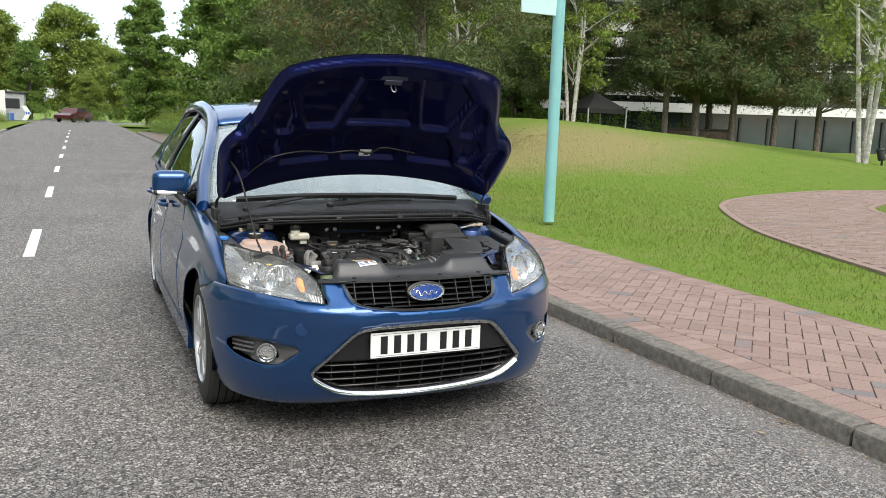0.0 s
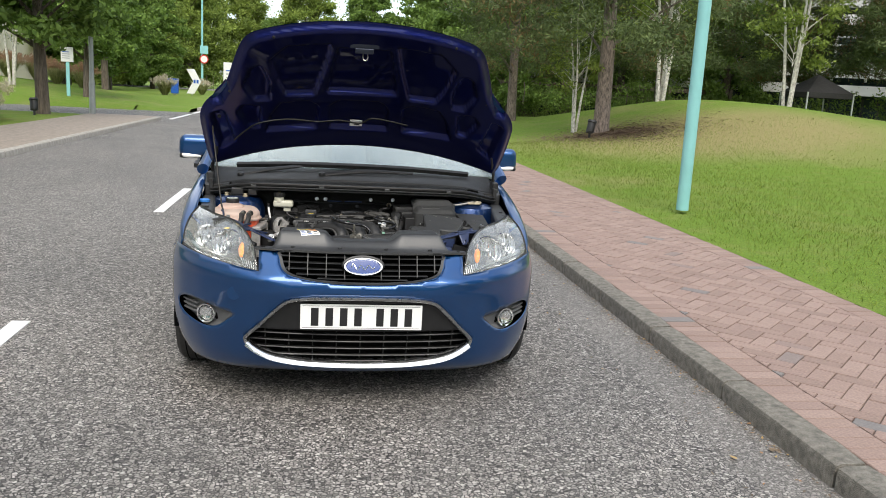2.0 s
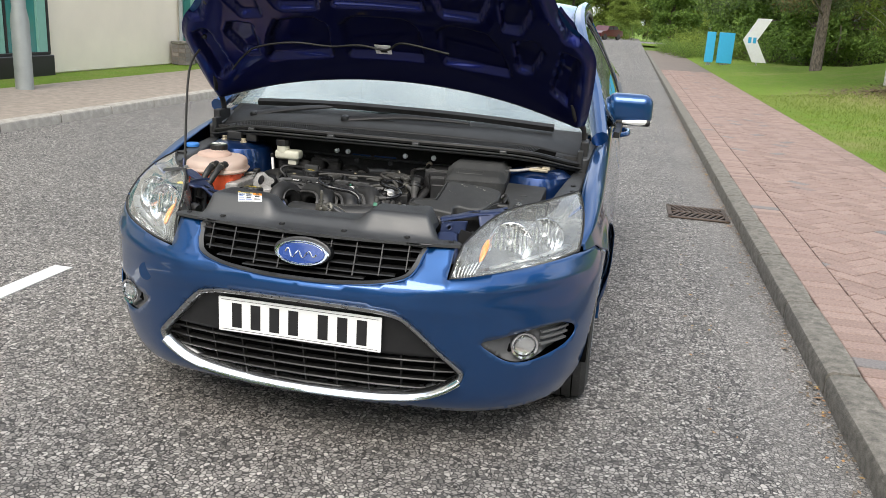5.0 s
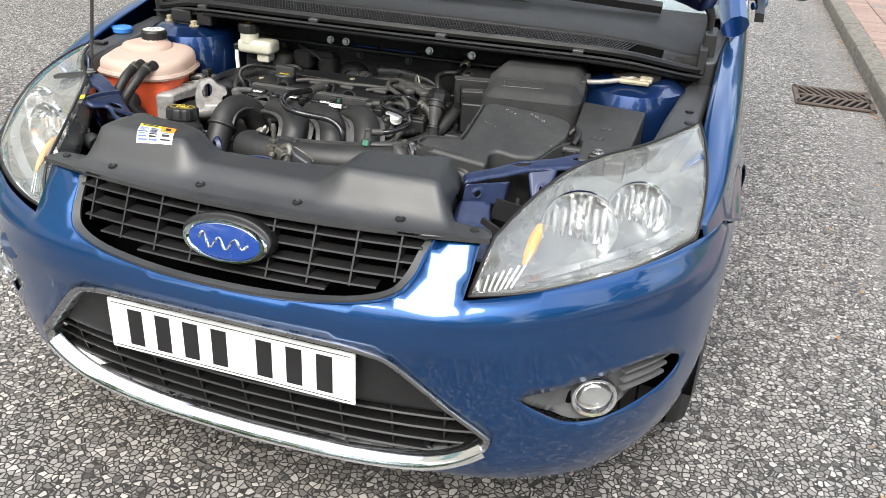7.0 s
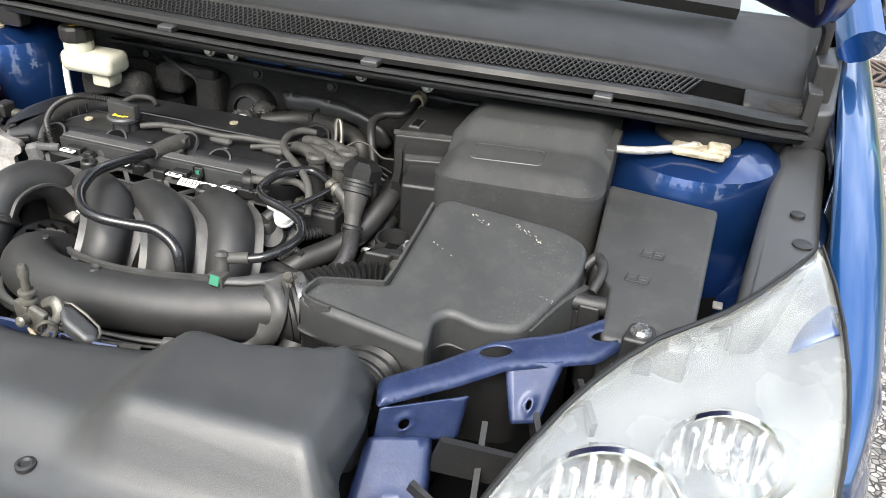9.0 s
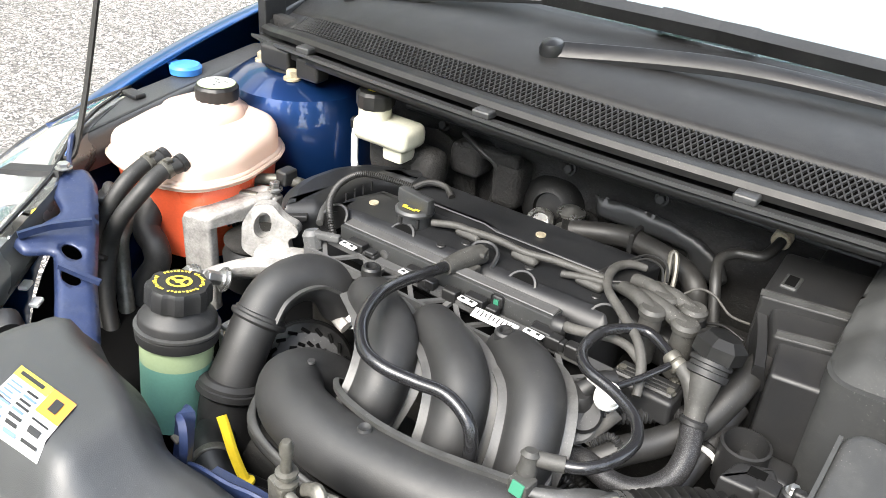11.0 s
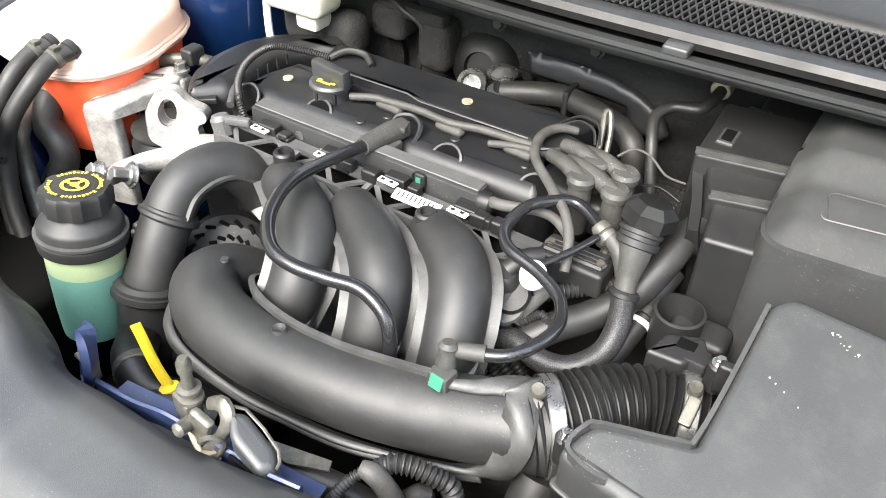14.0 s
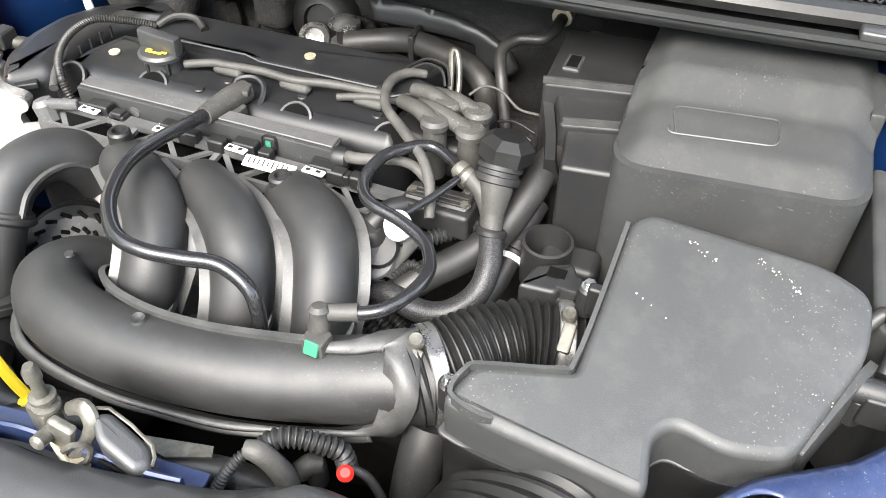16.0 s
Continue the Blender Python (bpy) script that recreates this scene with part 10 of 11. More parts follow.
chevron(-8.2, 50.5, 1.5, 1, SIGNBLUE, "white arrow sign with blue bars on the verge")
chevron(-5.4, 75.0, 1.2, 1, SIGNBLUE, "white arrow sign with blue bars by the gatehouse")


def blocks(x, y, h, material, label):
    z = lawn_z(x, y)
    t = thing("number_sign", (x, y, z), label, "sign", "standing number signs")
    for k, (w, dx) in enumerate(((0.28, -0.30), (0.50, 0.20))):
        bm = bmesh.new()
        box(bm, (x + dx * h, y, z + 0.08 + h / 2), (w * h, 0.16, h), 0.02, 2)
        part("bar", bm, material, t)
        bm = bmesh.new()
        box(bm, (x + dx * h, y, z + 0.04), (w * h * 0.5, 0.12, 0.16), 0.005, 1)
        part("foot", bm, STEEL, t)


blocks(4.25, 32.2, 1.15, SIGNCYAN, "thick cyan standing blocks beside the arrow sign")
blocks(-9.35, 50.2, 0.9, SIGNBLUE, "thick blue standing blocks on the grass bank")
blocks(-6.5, 75.2, 0.6, SIGNBLUE, "thick blue standing blocks beside the arrow sign")


def lamp_column(x, y, h, r, material, label):
    t = thing("street_lamp", (x, y, 0.1), label, "street lamp", "street lamps")
    bm = bmesh.new()
    lathe(bm, [(r * 1.6, 0.0), (r * 1.6, 0.9), (r * 1.25, 1.05), (r * 0.7, h)], (x, y, 0.08), (0, 0, 1), 20)
    part("column", bm, material, t)
    bm = bmesh.new()
    tube(bm, [(x, y, h), (x + 0.3, y, h + 0.18), (x + 0.9, y, h + 0.22)], r * 0.6, 8, 4)
    part("arm", bm, material, t)
    bm = bmesh.new()
    box(bm, (x + 1.1, y, h + 0.20), (0.55, 0.22, 0.10), 0.03, 2)
    part("lamp_head", bm, material, t)


GALV = mat("galvanised_steel", (0.36, 0.38, 0.37), 0.5, metal=0.4, var=0.15, scale=5, relief=0.1)
lamp_column(-6.85, 7.4, 7.0, 0.07, GALV, "grey galvanised street lamp on the far footway")
lamp_column(-7.0, 22.95, 7.0, 0.055, GALV, "grey galvanised street lamp near the junction")
lamp_column(-8.6, 58.0, 9.0, 0.07, TEAL, "pale green street lamp with a speed limit sign")
bm = bmesh.new()
sp = thing("speed_sign", (-8.45, 57.9, 0.1), "round red-rimmed speed limit sign on a lamp column", "sign")
box(bm, (-8.53, 57.93, 2.8), (0.05, 0.06, 1.2), 0.005, 1)
lathe(bm, [(0.30, 0), (0.30, 0.02), (0.24, 0.022)], (-8.45, 57.85, 2.5), (0, -1, 0), 28)
part("rim", bm, RED, sp)
bm = bmesh.new()
lathe(bm, [(0.23, 0.021), (0.23, 0.025), (0.001, 0.025)], (-8.45, 57.85, 2.5), (0, -1, 0), 28)
part("face", bm, WHITEPL, sp)
bm = bmesh.new()
box(bm, (-8.45, 57.85, 3.15), (0.55, 0.03, 0.55), 0.01, 1)
part("green_plate", bm, TEAL, sp)


def board(x, y, w, h, z0, label):
    z = lawn_z(x, y)
    t = thing("notice_board", (x, y, z), label, "sign", "notice boards")
    for k in ((-1, 1) if w > 1.0 else (0,)):
        bm = bmesh.new()
        box(bm, (x + k * w * 0.32, y, z + z0 / 2), (0.13, 0.06, z0 + 0.3), 0.01, 1)
        part("post", bm, TEAL, t)
    bm = bmesh.new()
    box(bm, (x, y - 0.04, z + z0 + h / 2), (w, 0.05, h), 0.01, 1)
    part("panel", bm, WHITEPL, t)
    for i in range(4):
        bm = bmesh.new()
        box(bm, (x - w * 0.1, y - 0.07, z + z0 + h * (0.25 + 0.14 * i)), (w * 0.6, 0.006, h * 0.05), 0, 1)
        part("bar", bm, SIGNBLUE if i == 3 else GALV, t, smooth=False)


board(-9.95, 31.0, 0.46, 0.56, 1.3, "small white notice board on a teal post on the verge")
board(-8.3, 79.0, 2.4, 2.3, 0.3, "large white notice board by the gatehouse")
gate = thing("gatehouse", (-6.9, 84.0, 0.1), "small grey gatehouse beside the road", "hut")
bm = bmesh.new()
box(bm, (-6.9, 84, 1.3), (2.2, 2.2, 2.5), 0.03, 1)
part("wall", bm, GALV, gate)
bm = bmesh.new()
box(bm, (-6.9, 84, 2.62), (2.6, 2.6, 0.14), 0.02, 1)
part("roof", bm, COVERPL, gate)
bm = bmesh.new()
box(bm, (-6.9, 82.88, 1.6), (1.4, 0.04, 0.9), 0.01, 1)
part("window", bm, GLOSSBLK, gate)

# red car at the far end
RCAR = make_paint("red_paint", (0.085, 0.006, 0.008), 1.0)
rc = thing("red_car", (-2.2, 84.0, 0.0), "dark red saloon car far down the road", "car")
bm = bmesh.new()
prof = [(-2.1, 0.35), (-2.15, 0.65), (-1.9, 0.82), (-1.0, 0.92), (-0.45, 1.36), (0.75, 1.38), (1.45, 0.98), (2.05, 0.90), (2.15, 0.6), (2.1, 0.35)]
for yy in (83.2, 84.8):
    bm.faces.new([bm.verts.new((-2.2 + a, yy + (0.12 if b > 1.1 else 0) * (1 if yy < 84 else -1), b)) for a, b in prof])
bm.verts.ensure_lookup_table()
k = len(prof)
for i in range(k):
    j = (i + 1) % k
    bm.faces.new((bm.verts[i], bm.verts[j], bm.verts[k + j], bm.verts[k + i]))
part("body", bm, RCAR, rc)
for dx in (-1.35, 1.3):
    for yy, s in ((83.2, -1), (84.8, 1)):
        bm = bmesh.new()
        lathe(bm, [(0.30, -0.18), (0.31, 0.0), (0.2, 0.01), (0.001, 0.012)], (-2.2 + dx, yy, 0.31), (0, s, 0), 20)
        part("wheel", bm, TYRE, rc)
for a, b in ((-0.72, 0.1), (0.2, 1.05)):
    bm = bmesh.new()
    box(bm, (-2.2 + (a + b) / 2, 83.24, 1.13), (b - a, 0.06, 0.32), 0.04, 2)
    part("window", bm, GLOSSBLK, rc)
rc.location, rc.rotation_euler = (-1.7, 84.0, 0.0), (0, 0, radians(62))

# ---- buildings ----
TEALGLASS = mat("teal_window_glass", (0.045, 0.22, 0.20), 0.06, var=0.12, scale=0.8, relief=0, coat=1.0)
GREYGLASS = mat("grey_window_glass", (0.035, 0.05, 0.055), 0.14, var=0.4, scale=0.5, relief=0, coat=0.3)
FASCIA = mat("white_cladding", (0.72, 0.72, 0.71), 0.5, var=0.05, scale=0.6, grain=40, relief=0.05)
BPLINTH = mat("black_plinth", (0.018, 0.018, 0.019), 0.4, var=0.2, scale=2, relief=0.2)
PALEMULL = mat("pale_green_mullion", (0.20, 0.40, 0.33), 0.4, var=0.06, relief=0)
OFFICE_N = 16.25
office = thing("office_building", (-11, 4, 0), "cream rendered office with teal glazing and black plinth", "building")
bm = bmesh.new()
box(bm, (-12.05, (OFFICE_N - 10.2) / 2, 4.6), (8.0, OFFICE_N + 10.2, 9.0), 0.02, 1)
part("wall", bm, WALLCREAM, office)
bm = bmesh.new()
box(bm, (-12.0, (13.5 + OFFICE_N) / 2 + 0.02, 2.9), (8.16, OFFICE_N - 13.5, 2.36), 0.01, 1)
part("fascia", bm, FASCIA, office)
bm = bmesh.new()
box(bm, (-12.05, 3.0, 9.2), (8.5, 27.0, 0.25), 0.02, 1)
part("roof", bm, FASCIA, office)
bm = bmesh.new()
lathe(bm, [(0.04, 0.0), (0.04, 8.6)], (-7.98, 13.42, 0.3), (0, 0, 1), 12)
part("downpipe", bm, GALV, office)
for y0, y1 in ((-8.2, -3.4), (-2.4, 2.4), (3.4, 9.4), (13.58, 16.2)):
    bm = bmesh.new()
    box(bm, (-7.98, (y0 + y1) / 2, 0.24), (0.20, y1 - y0, 0.34), 0.01, 1)
    part("plinth", bm, BPLINTH, office)
    win = bmesh.new()
    box(win, (-8.03, (y0 + y1) / 2, 1.07), (0.06, y1 - y0, 1.30), 0.0, 1)
    win = part("window", win, TEALGLASS, office, smooth=False)
    nn = max(2, int((y1 - y0) / 0.95))
    for k in range(nn + 1):
        y = y0 + (y1 - y0) * (k + 0.35) / (nn + 0.5)
        bm = bmesh.new()
        box(bm, (-7.985, y, 1.07), (0.05, 0.20, 1.30), 0.004, 1)
        part("mullion", bm, PALEMULL, win)
        bm = bmesh.new()
        box(bm, (-7.98, y + 0.14, 1.07), (0.04, 0.05, 1.30), 0.004, 1)
        part("mullion", bm, BPLINTH, win)
    for z, h in ((0.43, 0.05), (1.715, 0.05)):
        bm = bmesh.new()
        box(bm, (-7.975, (y0 + y1) / 2, z), (0.05, y1 - y0, h), 0.004, 1)
        part("sill", bm, BPLINTH, win)
    bm = bmesh.new()
    box(bm, (-7.988, y1 - 0.30, 1.30), (0.03, 0.50, 0.045), 0.003, 1)
    part("transom", bm, PALEMULL, win)
for y0, y1 in ((-7, -1), (1, 7), (9, 13)):
    bm = bmesh.new()
    box(bm, (-8.03, (y0 + y1) / 2, 5.3), (0.06, y1 - y0, 1.5), 0.0, 1)
    part("upper_window", bm, TEALGLASS, office, smooth=False)
bm = bmesh.new()
box(bm, (-8.4, OFFICE_N + 0.02, 1.07), (0.7, 0.06, 1.30), 0.0, 1)
part("corner_window", bm, TEALGLASS, office, smooth=False)
pier = thing("brick_pier", (-7.83, 13.2, 0.1), "low grey brick pier beside the glazing", "pier")
PIERBRICK = make_random("grey_brick", [(0, (0.13, 0.115, 0.105)), (0.6, (0.20, 0.175, 0.16)), (1, (0.26, 0.22, 0.19))], grain=40)
bm = bmesh.new()
box(bm, (-7.83, 13.23, 0.31), (0.285, 0.385, 0.40), 0.0, 1)
part("mortar_core", bm, MORTAR, pier, smooth=False)
bm = bmesh.new()
box(bm, (-7.83, 13.23, 0.535), (0.32, 0.42, 0.05), 0.006, 1)
part("coping", bm, KERB, pier)
for c in range(5):
    for k in range(4):
        on_front = k < 2
        bm = bmesh.new()
        if on_front:
            box(bm, (-7.687, 13.13 + 0.2 * k + (0.02 if c % 2 else 0), 0.145 + 0.08 * c), (0.01, 0.17, 0.066), 0.002, 1)
        else:
            box(bm, (-7.905 + 0.15 * (k - 2), 13.0365, 0.145 + 0.08 * c), (0.135, 0.01, 0.066), 0.002, 1)
        part("brick", bm, PIERBRICK, pier, smooth=False)
annex = thing("low_building", (-27, 46, 0), "cream rendered building with a glass band behind the grasses", "building")
bm = bmesh.new()
box(bm, (-28.2, 46, 3.6), (22, 8, 7.0), 0.02, 1)
part("wall", bm, WALLCREAM, annex)
for z in (1.05, 2.05, 5.2):
    bm = bmesh.new()
    box(bm, (-28.2, 41.96, z), (22.02, 0.12, 0.12), 0.0, 1)
    part("shadow_gap", bm, BPLINTH, annex, smooth=False)
bm = bmesh.new()
box(bm, (-28.2, 41.98, 4.3), (21.6, 0.1, 1.3), 0.0, 1)
glz = part("window", bm, GREYGLASS, annex, smooth=False)
for k in range(15):
    bm = bmesh.new()
    box(bm, (-38.6 + 1.5 * k, 41.9, 4.3), (0.08, 0.08, 1.3), 0.0, 1)
    part("mullion", bm, GALV, glz, smooth=False)
bm = bmesh.new()
box(bm, (-28.2, 46, 7.2), (22.6, 8.6, 0.3), 0.02, 1)
part("roof", bm, COVERPL, annex)


def facade(a, b, storeys, z0, label):
    """A long glazed block with white bands, its front from a to b."""
    a, b = Vector(a), Vector(b)
    d = (b - a)
    length = d.length
    turn = Matrix.Translation((a.x, a.y, 0)) @ Matrix.Rotation(math.atan2(d.y, d.x), 4, "Z")
    t = thing("glass_office", ((a.x + b.x) / 2, (a.y + b.y) / 2, 0), label, "building")

    def put(name, c, s, material, parent):
        bm = bmesh.new()
        box(bm, (0, 0, 0), s, 0.0, 1, turn @ Matrix.Translation(c))
        return part(name, bm, material, parent, smooth=False)
    put("core", (length / 2, 6.5, z0 + storeys * 1.75), (length, 12.0, storeys * 3.5), GREYGLASS, t)
    for f in range(storeys + 1):
        put("band", (length / 2, 0.3, z0 + 3.5 * f + (0.9 if f == 0 else 0.0)), (length + 0.4, 0.9, 0.5), FASCIA if f else BPLINTH, t)
        if f:
            put("band", (length / 2, 0.15, z0 + 3.5 * f + 1.0), (length + 0.4, 0.6, 0.75), FASCIA, t)
    for f in range(storeys):
        row = put("window", (length / 2, 0.45, z0 + 3.5 * f + 1.75), (length, 0.10, 2.6), GREYGLASS, t)
        for k in range(int(length / 1.6) + 1):
            put("mullion", (k * 1.6, 0.36, z0 + 3.5 * f + 1.75), (0.12, 0.12, 2.6), FASCIA if f else BPLINTH, row)
        if f:
            put("louvre", (length / 2, -0.4, z0 + 3.5 * f + 2.6), (length, 0.5, 0.06), FASCIA, row)
            put("louvre", (length / 2, -0.4, z0 + 3.5 * f + 2.2), (length, 0.5, 0.06), FASCIA, row)
    return t


facade((7.0, 45.5), (56.0, 22.0), 4, -1.05, "white banded glass office block behind the pines")
# this block is out of view, added for the paint to reflect
facade((16, -34), (-30, -36), 2, -0.1, "unseen office block behind the camera, added for reflections")
tent = thing("gazebo", (18.9, 26.9, 1.2), "black fabric gazebo beyond the mound", "gazebo")
bm = bmesh.new()
q = [(18.0, 26.0), (19.9, 26.0), (19.9, 27.9), (18.0, 27.9)]
top = bm.verts.new((18.95, 26.95, 2.75))
ring_ = [bm.verts.new((x, y, 2.05)) for x, y in q]
low_ = [bm.verts.new((x, y, 1.85)) for x, y in q]
for i in range(4):
    bm.faces.new((ring_[i], ring_[(i + 1) % 4], top))
    bm.faces.new((low_[i], low_[(i + 1) % 4], ring_[(i + 1) % 4], ring_[i]))
part("canopy", bm, FELT, tent, smooth=False)
for x, y in q:
    bm = bmesh.new()
    box(bm, (x, y, (2.0 + lawn_z(x, y)) / 2), (0.05, 0.05, 2.0 - lawn_z(x, y) + 0.1), 0.005, 1)
    part("leg", bm, GALV, tent)


def fence(x0, y0, x1, y1, z, label):
    t = thing("timber_fence", (x0, y0, z), label, "fence")
    n = 9
    for k in range(n + 1):
        bm = bmesh.new()
        x, y = x0 + (x1 - x0) * k / n, y0 + (y1 - y0) * k / n
        box(bm, (x, y, z + 0.75), (0.16, 0.16, 1.7), 0.01, 1)
        part("post", bm, BARK, t)
    for h in (1.45, 0.95):
        bm = bmesh.new()
        sweep(bm, [(x0, y0, z + h), (x1, y1, z + h)], [(-0.05, -0.10), (0.05, -0.10), (0.05, 0.10), (-0.05, 0.10)], 1)
        part("rail", bm, BARK, t)


fence(6.5, 38.0, 20.0, 36.0, 0.5, "dark timber post and rail fence behind the shrubs")


def hedge(x0, y0, x1, y1, z, h, seed, label):
    rng = np.random.default_rng(seed)
    hd = thing("hedge", (x0, y0, z), label, "hedge", "hedges")
    l = math.hypot(x1 - x0, y1 - y0)
    m = int(l * 5)
    cs = [(x0 + (x1 - x0) * u + rng.normal(0, 0.25), y0 + (y1 - y0) * u + rng.normal(0, 0.25), z + rng.uniform(0.1, h - 0.15)) for u in rng.uniform(0, 1, m)]
    off = np.array(hd.location)
    vs, fs = leaves(rng, [tuple(np.array(c) - off) for c in cs], [0.42] * m, 70, 0.07, 0.9)
    quick("leaves", vs, fs, LEAF, hd)["kind"] = "stuff"
    bm = bmesh.new()
    for c in cs[::5]:
        tube(bm, [(c[0], c[1], z - 0.1), (c[0] + 0.05, c[1], z + h * 0.5), (c[0], c[1] + 0.05, z + h * 0.8)], 0.02, 5, 1)
    part("stems", bm, BARK, hd)["kind"] = "stuff"


hedge(18.6, 29.6, 24.2, 27.9, 0.75, 1.35, 51, "clipped dark green hedge beyond the mound")
hedge(-14, 88, 10, 90, 0.0, 1.7, 52, "dark green hedge across the far road")
hedge(9.0, 31.5, 15.0, 31.5, 1.0, 1.1, 53, "dark green hedge beyond the mound")

# low brick wall of a raised bed behind the pines
bed = thing("brick_planter", (25.0, 27.2, 0.5), "low pinkish brick planter wall behind the pines", "planter")
BEDBRICK = make_random("pinkish_brick", [(0, (0.24, 0.17, 0.14)), (0.6, (0.31, 0.22, 0.18)), (1, (0.36, 0.27, 0.22))], grain=30)
bed_turn = Matrix.Translation((25.0, 27.3, 0)) @ Matrix.Rotation(math.atan2(-1.0, 2.8), 4, "Z")
bm = bmesh.new()
box(bm, (0, 0, 0), (3.1, 0.40, 1.3), 0.0, 1, bed_turn @ Matrix.Translation((0, 0.03, 0.60)))
part("mortar_core", bm, MORTAR, bed, smooth=False)
for c in range(9):
    for k in range(13):
        bm = bmesh.new()
        box(bm, (0, 0, 0), (0.222, 0.03, 0.075), 0.003, 1, bed_turn @ Matrix.Translation((-1.43 + 0.236 * k + (0.05 if c % 2 else -0.05), -0.185, 0.46 + 0.088 * c)))
        part("brick", bm, BEDBRICK, bed, smooth=False)
bm = bmesh.new()
box(bm, (0, 0, 0), (3.3, 0.55, 0.10), 0.01, 1, bed_turn @ Matrix.Translation((0, 0, 1.29)))
part("coping", bm, BARK, bed)

# drain cover in the gutter
drain = thing("drain_cover", (1.53, 4.32, 0.004), "rusty iron gully grating beside the kerb", "drain cover")
IRON = mat("rusty_iron", (0.10, 0.075, 0.06), 0.7, metal=0.4, var=0.35, scale=20, relief=0.6)
# near-black plate under the bars stands in for the pit's shade
bm = bmesh.new()
box(bm, (1.53, 4.32, 0.004), (0.44, 0.42, 0.006))
part("pit", bm, DARK, drain, smooth=False)
bm = bmesh.new()
for dx, dy, w, h in ((-0.21, 0, 0.03, 0.44), (0.21, 0, 0.03, 0.44), (0, -0.205, 0.44, 0.03), (0, 0.205, 0.44, 0.03), (0, 0, 0.44, 0.02)):
    box(bm, (1.53 + dx, 4.32 + dy, 0.010), (w, h, 0.012), 0.002, 1)
part("frame", bm, IRON, drain)
for s in (-1, 1):
    for k in range(9):
        bm = bmesh.new()
        box(bm, (1.53 - 0.18 + 0.045 * k, 4.32 + s * 0.10, 0.010), (0.016, 0.19, 0.012), 0.002, 1, Matrix.Rotation(radians(24 * s), 4, "Z"))
        part("bar", bm, IRON, drain)

# ---- paving blocks, last ----
def clip(poly, axis, limit, keep_more):
    out = []
    for i in range(len(poly)):
        a, b = poly[i - 1], poly[i]
        ia, ib = ((a[axis] >= limit) == keep_more), ((b[axis] >= limit) == keep_more)
        if ia != ib:
            t = (limit - a[axis]) / (b[axis] - a[axis])
            out.append((a[0] + (b[0] - a[0]) * t, a[1] + (b[1] - a[1]) * t))
        if ib:
            out.append(b)
    return out


def slab(poly, z0, z1, ch=0.004):
    """A block over a convex outline with a small chamfer: corners and faces."""
    c = np.mean(np.array(poly), axis=0)
    k = len(poly)
    low = [(x, y, z0) for x, y in poly]
    mid = [(x, y, z1 - ch) for x, y in poly]
    top = [(c[0] + (x - c[0]) * (1 - ch / max(0.03, math.hypot(x - c[0], y - c[1]))), c[1] + (y - c[1]) * (1 - ch / max(0.03, math.hypot(x - c[0], y - c[1]))), z1) for x, y in poly]
    fs = [tuple(range(2 * k, 3 * k))]
    for i in range(k):
        j = (i + 1) % k
        fs += [(i, j, k + j, k + i), (k + i, k + j, 2 * k + j, 2 * k + i)]
    return low + mid + top, fs


BSTOPS = [(0, (0.225, 0.155, 0.128)), (0.35, (0.265, 0.183, 0.152)), (0.7, (0.295, 0.208, 0.174)), (0.97, (0.25, 0.172, 0.145)), (0.98, (0.17, 0.155, 0.15)), (1, (0.20, 0.18, 0.17))]
BRICK = make_random("red_paving_block", BSTOPS, 0.85, 70.0)
BRICKS = make_random("red_paving_block_joined", BSTOPS, 0.85, 70.0, island=True)
B0, B1 = PAVE0 + 0.205, PAVE1 - 0.205
W, GAP = 0.1, 0.0025
polys = []
# herringbone at 45 degrees between two soldier courses
c45 = math.cos(math.pi / 4)
for i in range(-190, 260):
    for j in range(-40, 60):
        for kind in (0, 1):
            if kind == 0:
                u, v, du, dv = i * W + j * 2 * W, i * W - j * 2 * W, 2 * W, W
            else:
                u, v, du, dv = i * W + j * 2 * W, i * W - j * 2 * W + W, W, 2 * W
            q = [(u + GAP, v + GAP), (u + du - GAP, v + GAP), (u + du - GAP, v + dv - GAP), (u + GAP, v + dv - GAP)]
            q = [(c45 * (a - b) + 2.6, c45 * (a + b)) for a, b in q]
            if max(p[0] for p in q) < B0 or min(p[0] for p in q) > B1 or max(p[1] for p in q) < -9 or min(p[1] for p in q) > 26:
                continue
            if min(p[0] for p in q) < B0 + GAP:
                q = clip(q, 0, B0 + GAP, True)
            if len(q) > 2 and max(p[0] for p in q) > B1 - GAP:
                q = clip(q, 0, B1 - GAP, False)
            if len(q) > 2 and max(p[0] for p in q) - min(p[0] for p in q) > 0.02:
                polys.append(q)
for x0 in (PAVE0 + 0.002, B1 + 0.001):
    for k in range(-90, 260):
        y = k * 0.1
        polys.append([(x0, y + GAP), (x0 + 0.2, y + GAP), (x0 + 0.2, y + 0.1 - GAP), (x0, y + 0.1 - GAP)])
rng = np.random.default_rng(61)
near = sorted(range(len(polys)), key=lambda i: abs(polys[i][0][1] - 0.6) + 0.3 * abs(polys[i][0][0] - 2.2))[:300]
near_set = set(near)
vs, fs = [], []
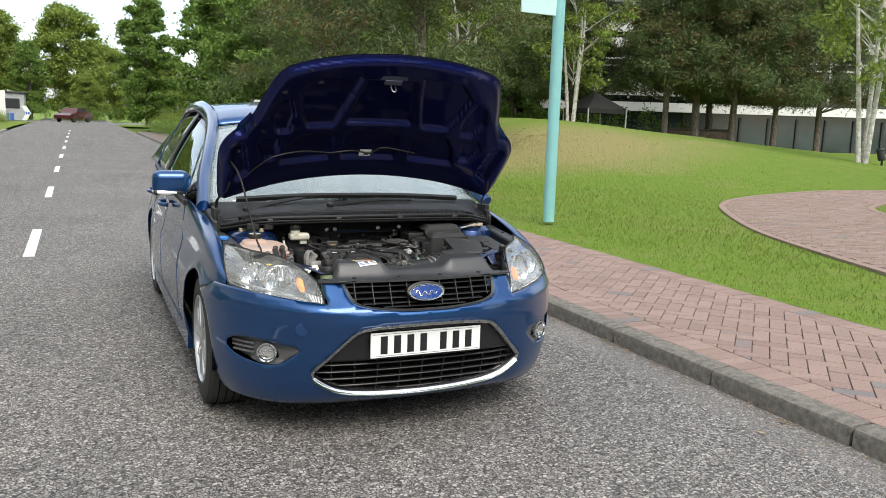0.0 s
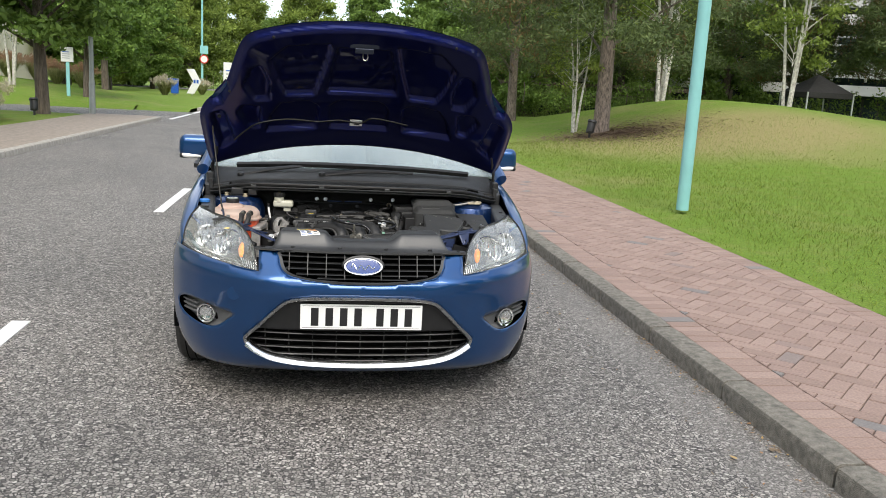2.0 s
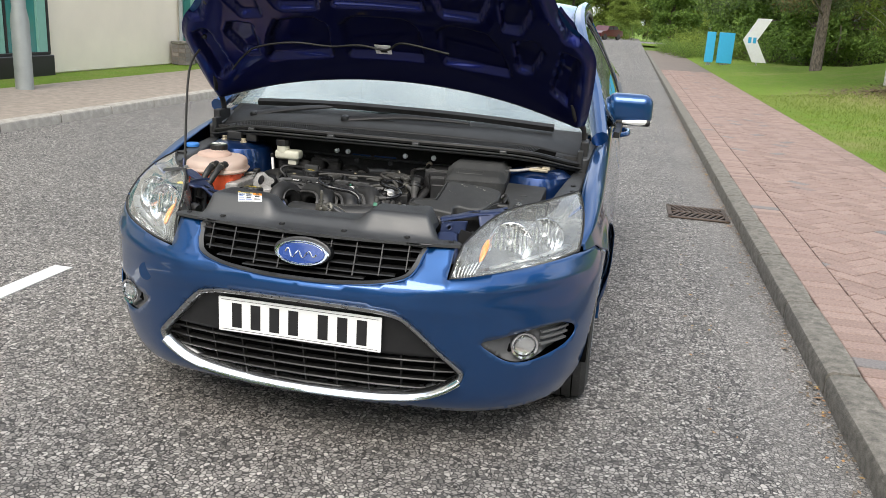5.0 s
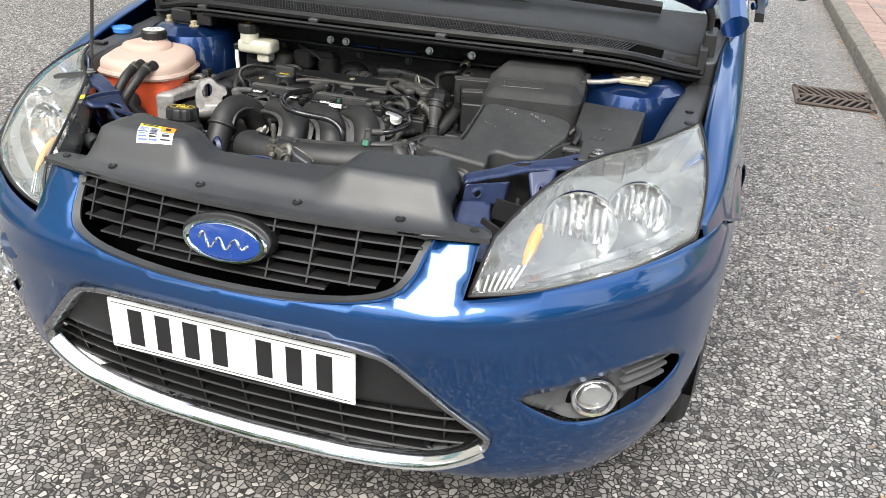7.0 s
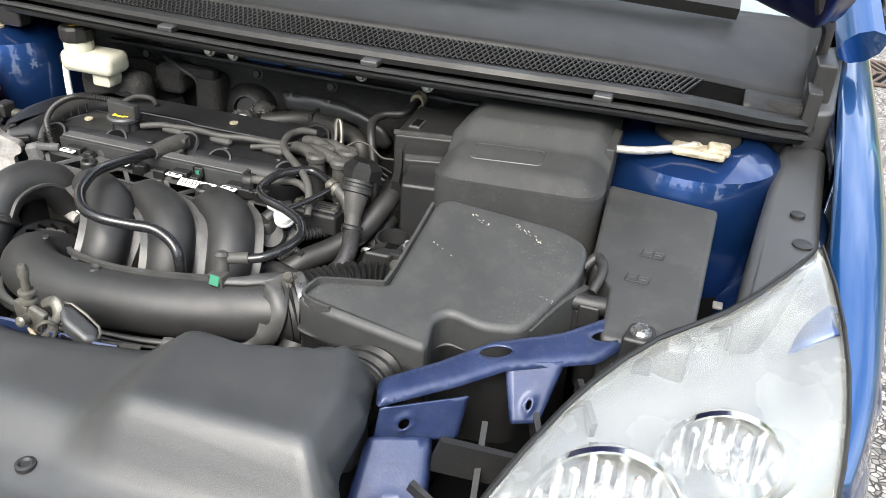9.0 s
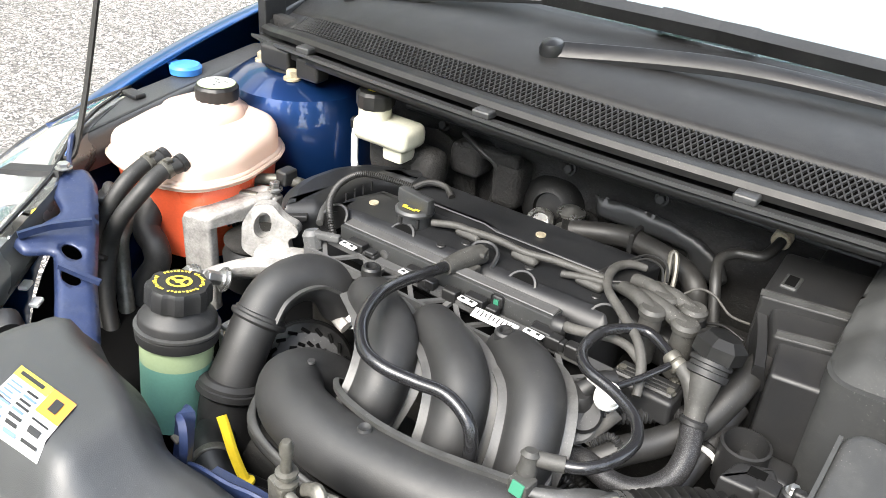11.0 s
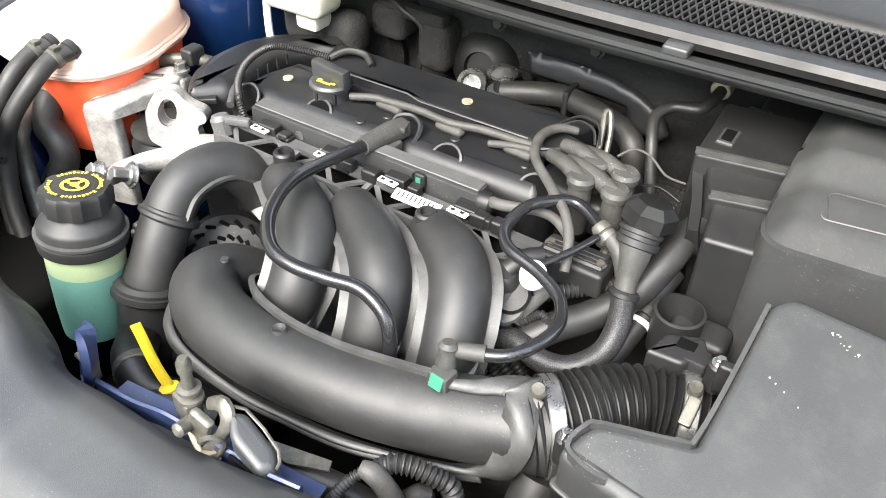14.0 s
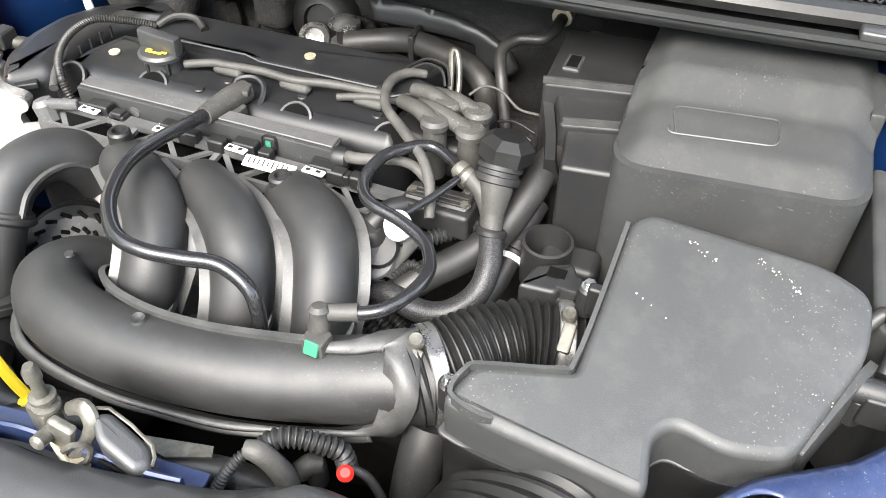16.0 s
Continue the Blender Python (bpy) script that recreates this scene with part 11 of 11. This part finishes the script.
for i, q in enumerate(polys):
    h = 0.100 + rng.normal(0, 0.0012)
    if i in near_set:
        c = np.mean(np.array(q), axis=0)
        a, b = slab([(x - c[0], y - c[1]) for x, y in q], -0.02, 0.0)
        me = bpy.data.meshes.new("brick")
        me.from_pydata(a, [], b)
        me.materials.append(BRICK)
        ob = new("brick", me)
        ob.parent = pave
        ob.location = (float(c[0]), float(c[1]), h)
    else:
        a, b = slab(q, 0.085, h)
        k = len(vs)
        vs += a
        fs += [tuple(t + k for t in f) for f in b]
quick("bricks", vs, fs, BRICKS, pave)["kind"] = "stuff"

# curved brick path across the lawn
LEFT = curve([(4.6, -8.0), (4.9, -3.0), (4.75, 0.0), (5.0, 1.6), (5.8, 3.7), (7.1, 5.85), (7.85, 6.75), (8.8, 7.4), (10.2, 7.75), (13.5, 8.0), (20.0, 7.8), (30.0, 6.6)], 6)
RIGHT = curve([(8.0, -8.0), (8.0, -3.0), (8.1, 0.5), (8.2, 2.2), (8.55, 3.6), (9.15, 4.7), (9.75, 5.6), (10.4, 6.1), (11.4, 6.45), (14.0, 6.6), (20.0, 6.2), (30.0, 5.0)], 6)
path_z = 0.022


def path_at(u, v):
    a, b = along(LEFT3, u), along(RIGHT3, u)
    p = a * (1 - v) + b * v
    return (p[0], p[1], lawn_z(p[0], p[1]) + path_z)


LEFT3, RIGHT3 = [np.array((*p, 0.0)) for p in LEFT], [np.array((*p, 0.0)) for p in RIGHT]
garden_path = solid("garden_path", *grid(lambda u, v: (lambda p: (p[0], p[1], p[2] - 0.006))(path_at(u, v)), 90, 12), MORTAR, sharp=80)
tagged(garden_path, "curved red brick path across the lawn", "path", kind="structure")
vs, fs = [], []
length = 34.0
rows = int(length / 0.105)
for r in range(int(rows * 0.01), int(rows * 0.85)):
    for k in range(16):
        u0, u1 = (r + 0.04) / rows, (r + 0.96) / rows
        v0, v1 = (k + 0.5 * (r % 2)) / 16 + 0.001, (k + 1 + 0.5 * (r % 2)) / 16 - 0.001
        if v1 > 1:
            continue
        q = [path_at(u, v) for u, v in ((u0, v0), (u1, v0), (u1, v1), (u0, v1))]
        n0 = len(vs)
        vs += [(p[0], p[1], p[2] - 0.02) for p in q] + [(p[0], p[1], p[2] + float(rng.normal(0, 0.0008))) for p in q]
        fs += [(n0 + 4, n0 + 5, n0 + 6, n0 + 7)] + [(n0 + a, n0 + (a + 1) % 4, n0 + 4 + (a + 1) % 4, n0 + 4 + a) for a in range(4)]
quick("bricks", vs, fs, BRICKS, garden_path)["kind"] = "stuff"
for nm, side in (("path_edging", LEFT3), ("path_edging", RIGHT3)):
    bm = bmesh.new()
    sweep(bm, [(p[0], p[1], lawn_z(p[0], p[1]) + 0.02) for p in side[12:60]], [(-0.05, -0.06), (0.05, -0.06), (0.05, 0.006), (-0.05, 0.006)], 1)
    part(nm, bm, BRICKS, garden_path)
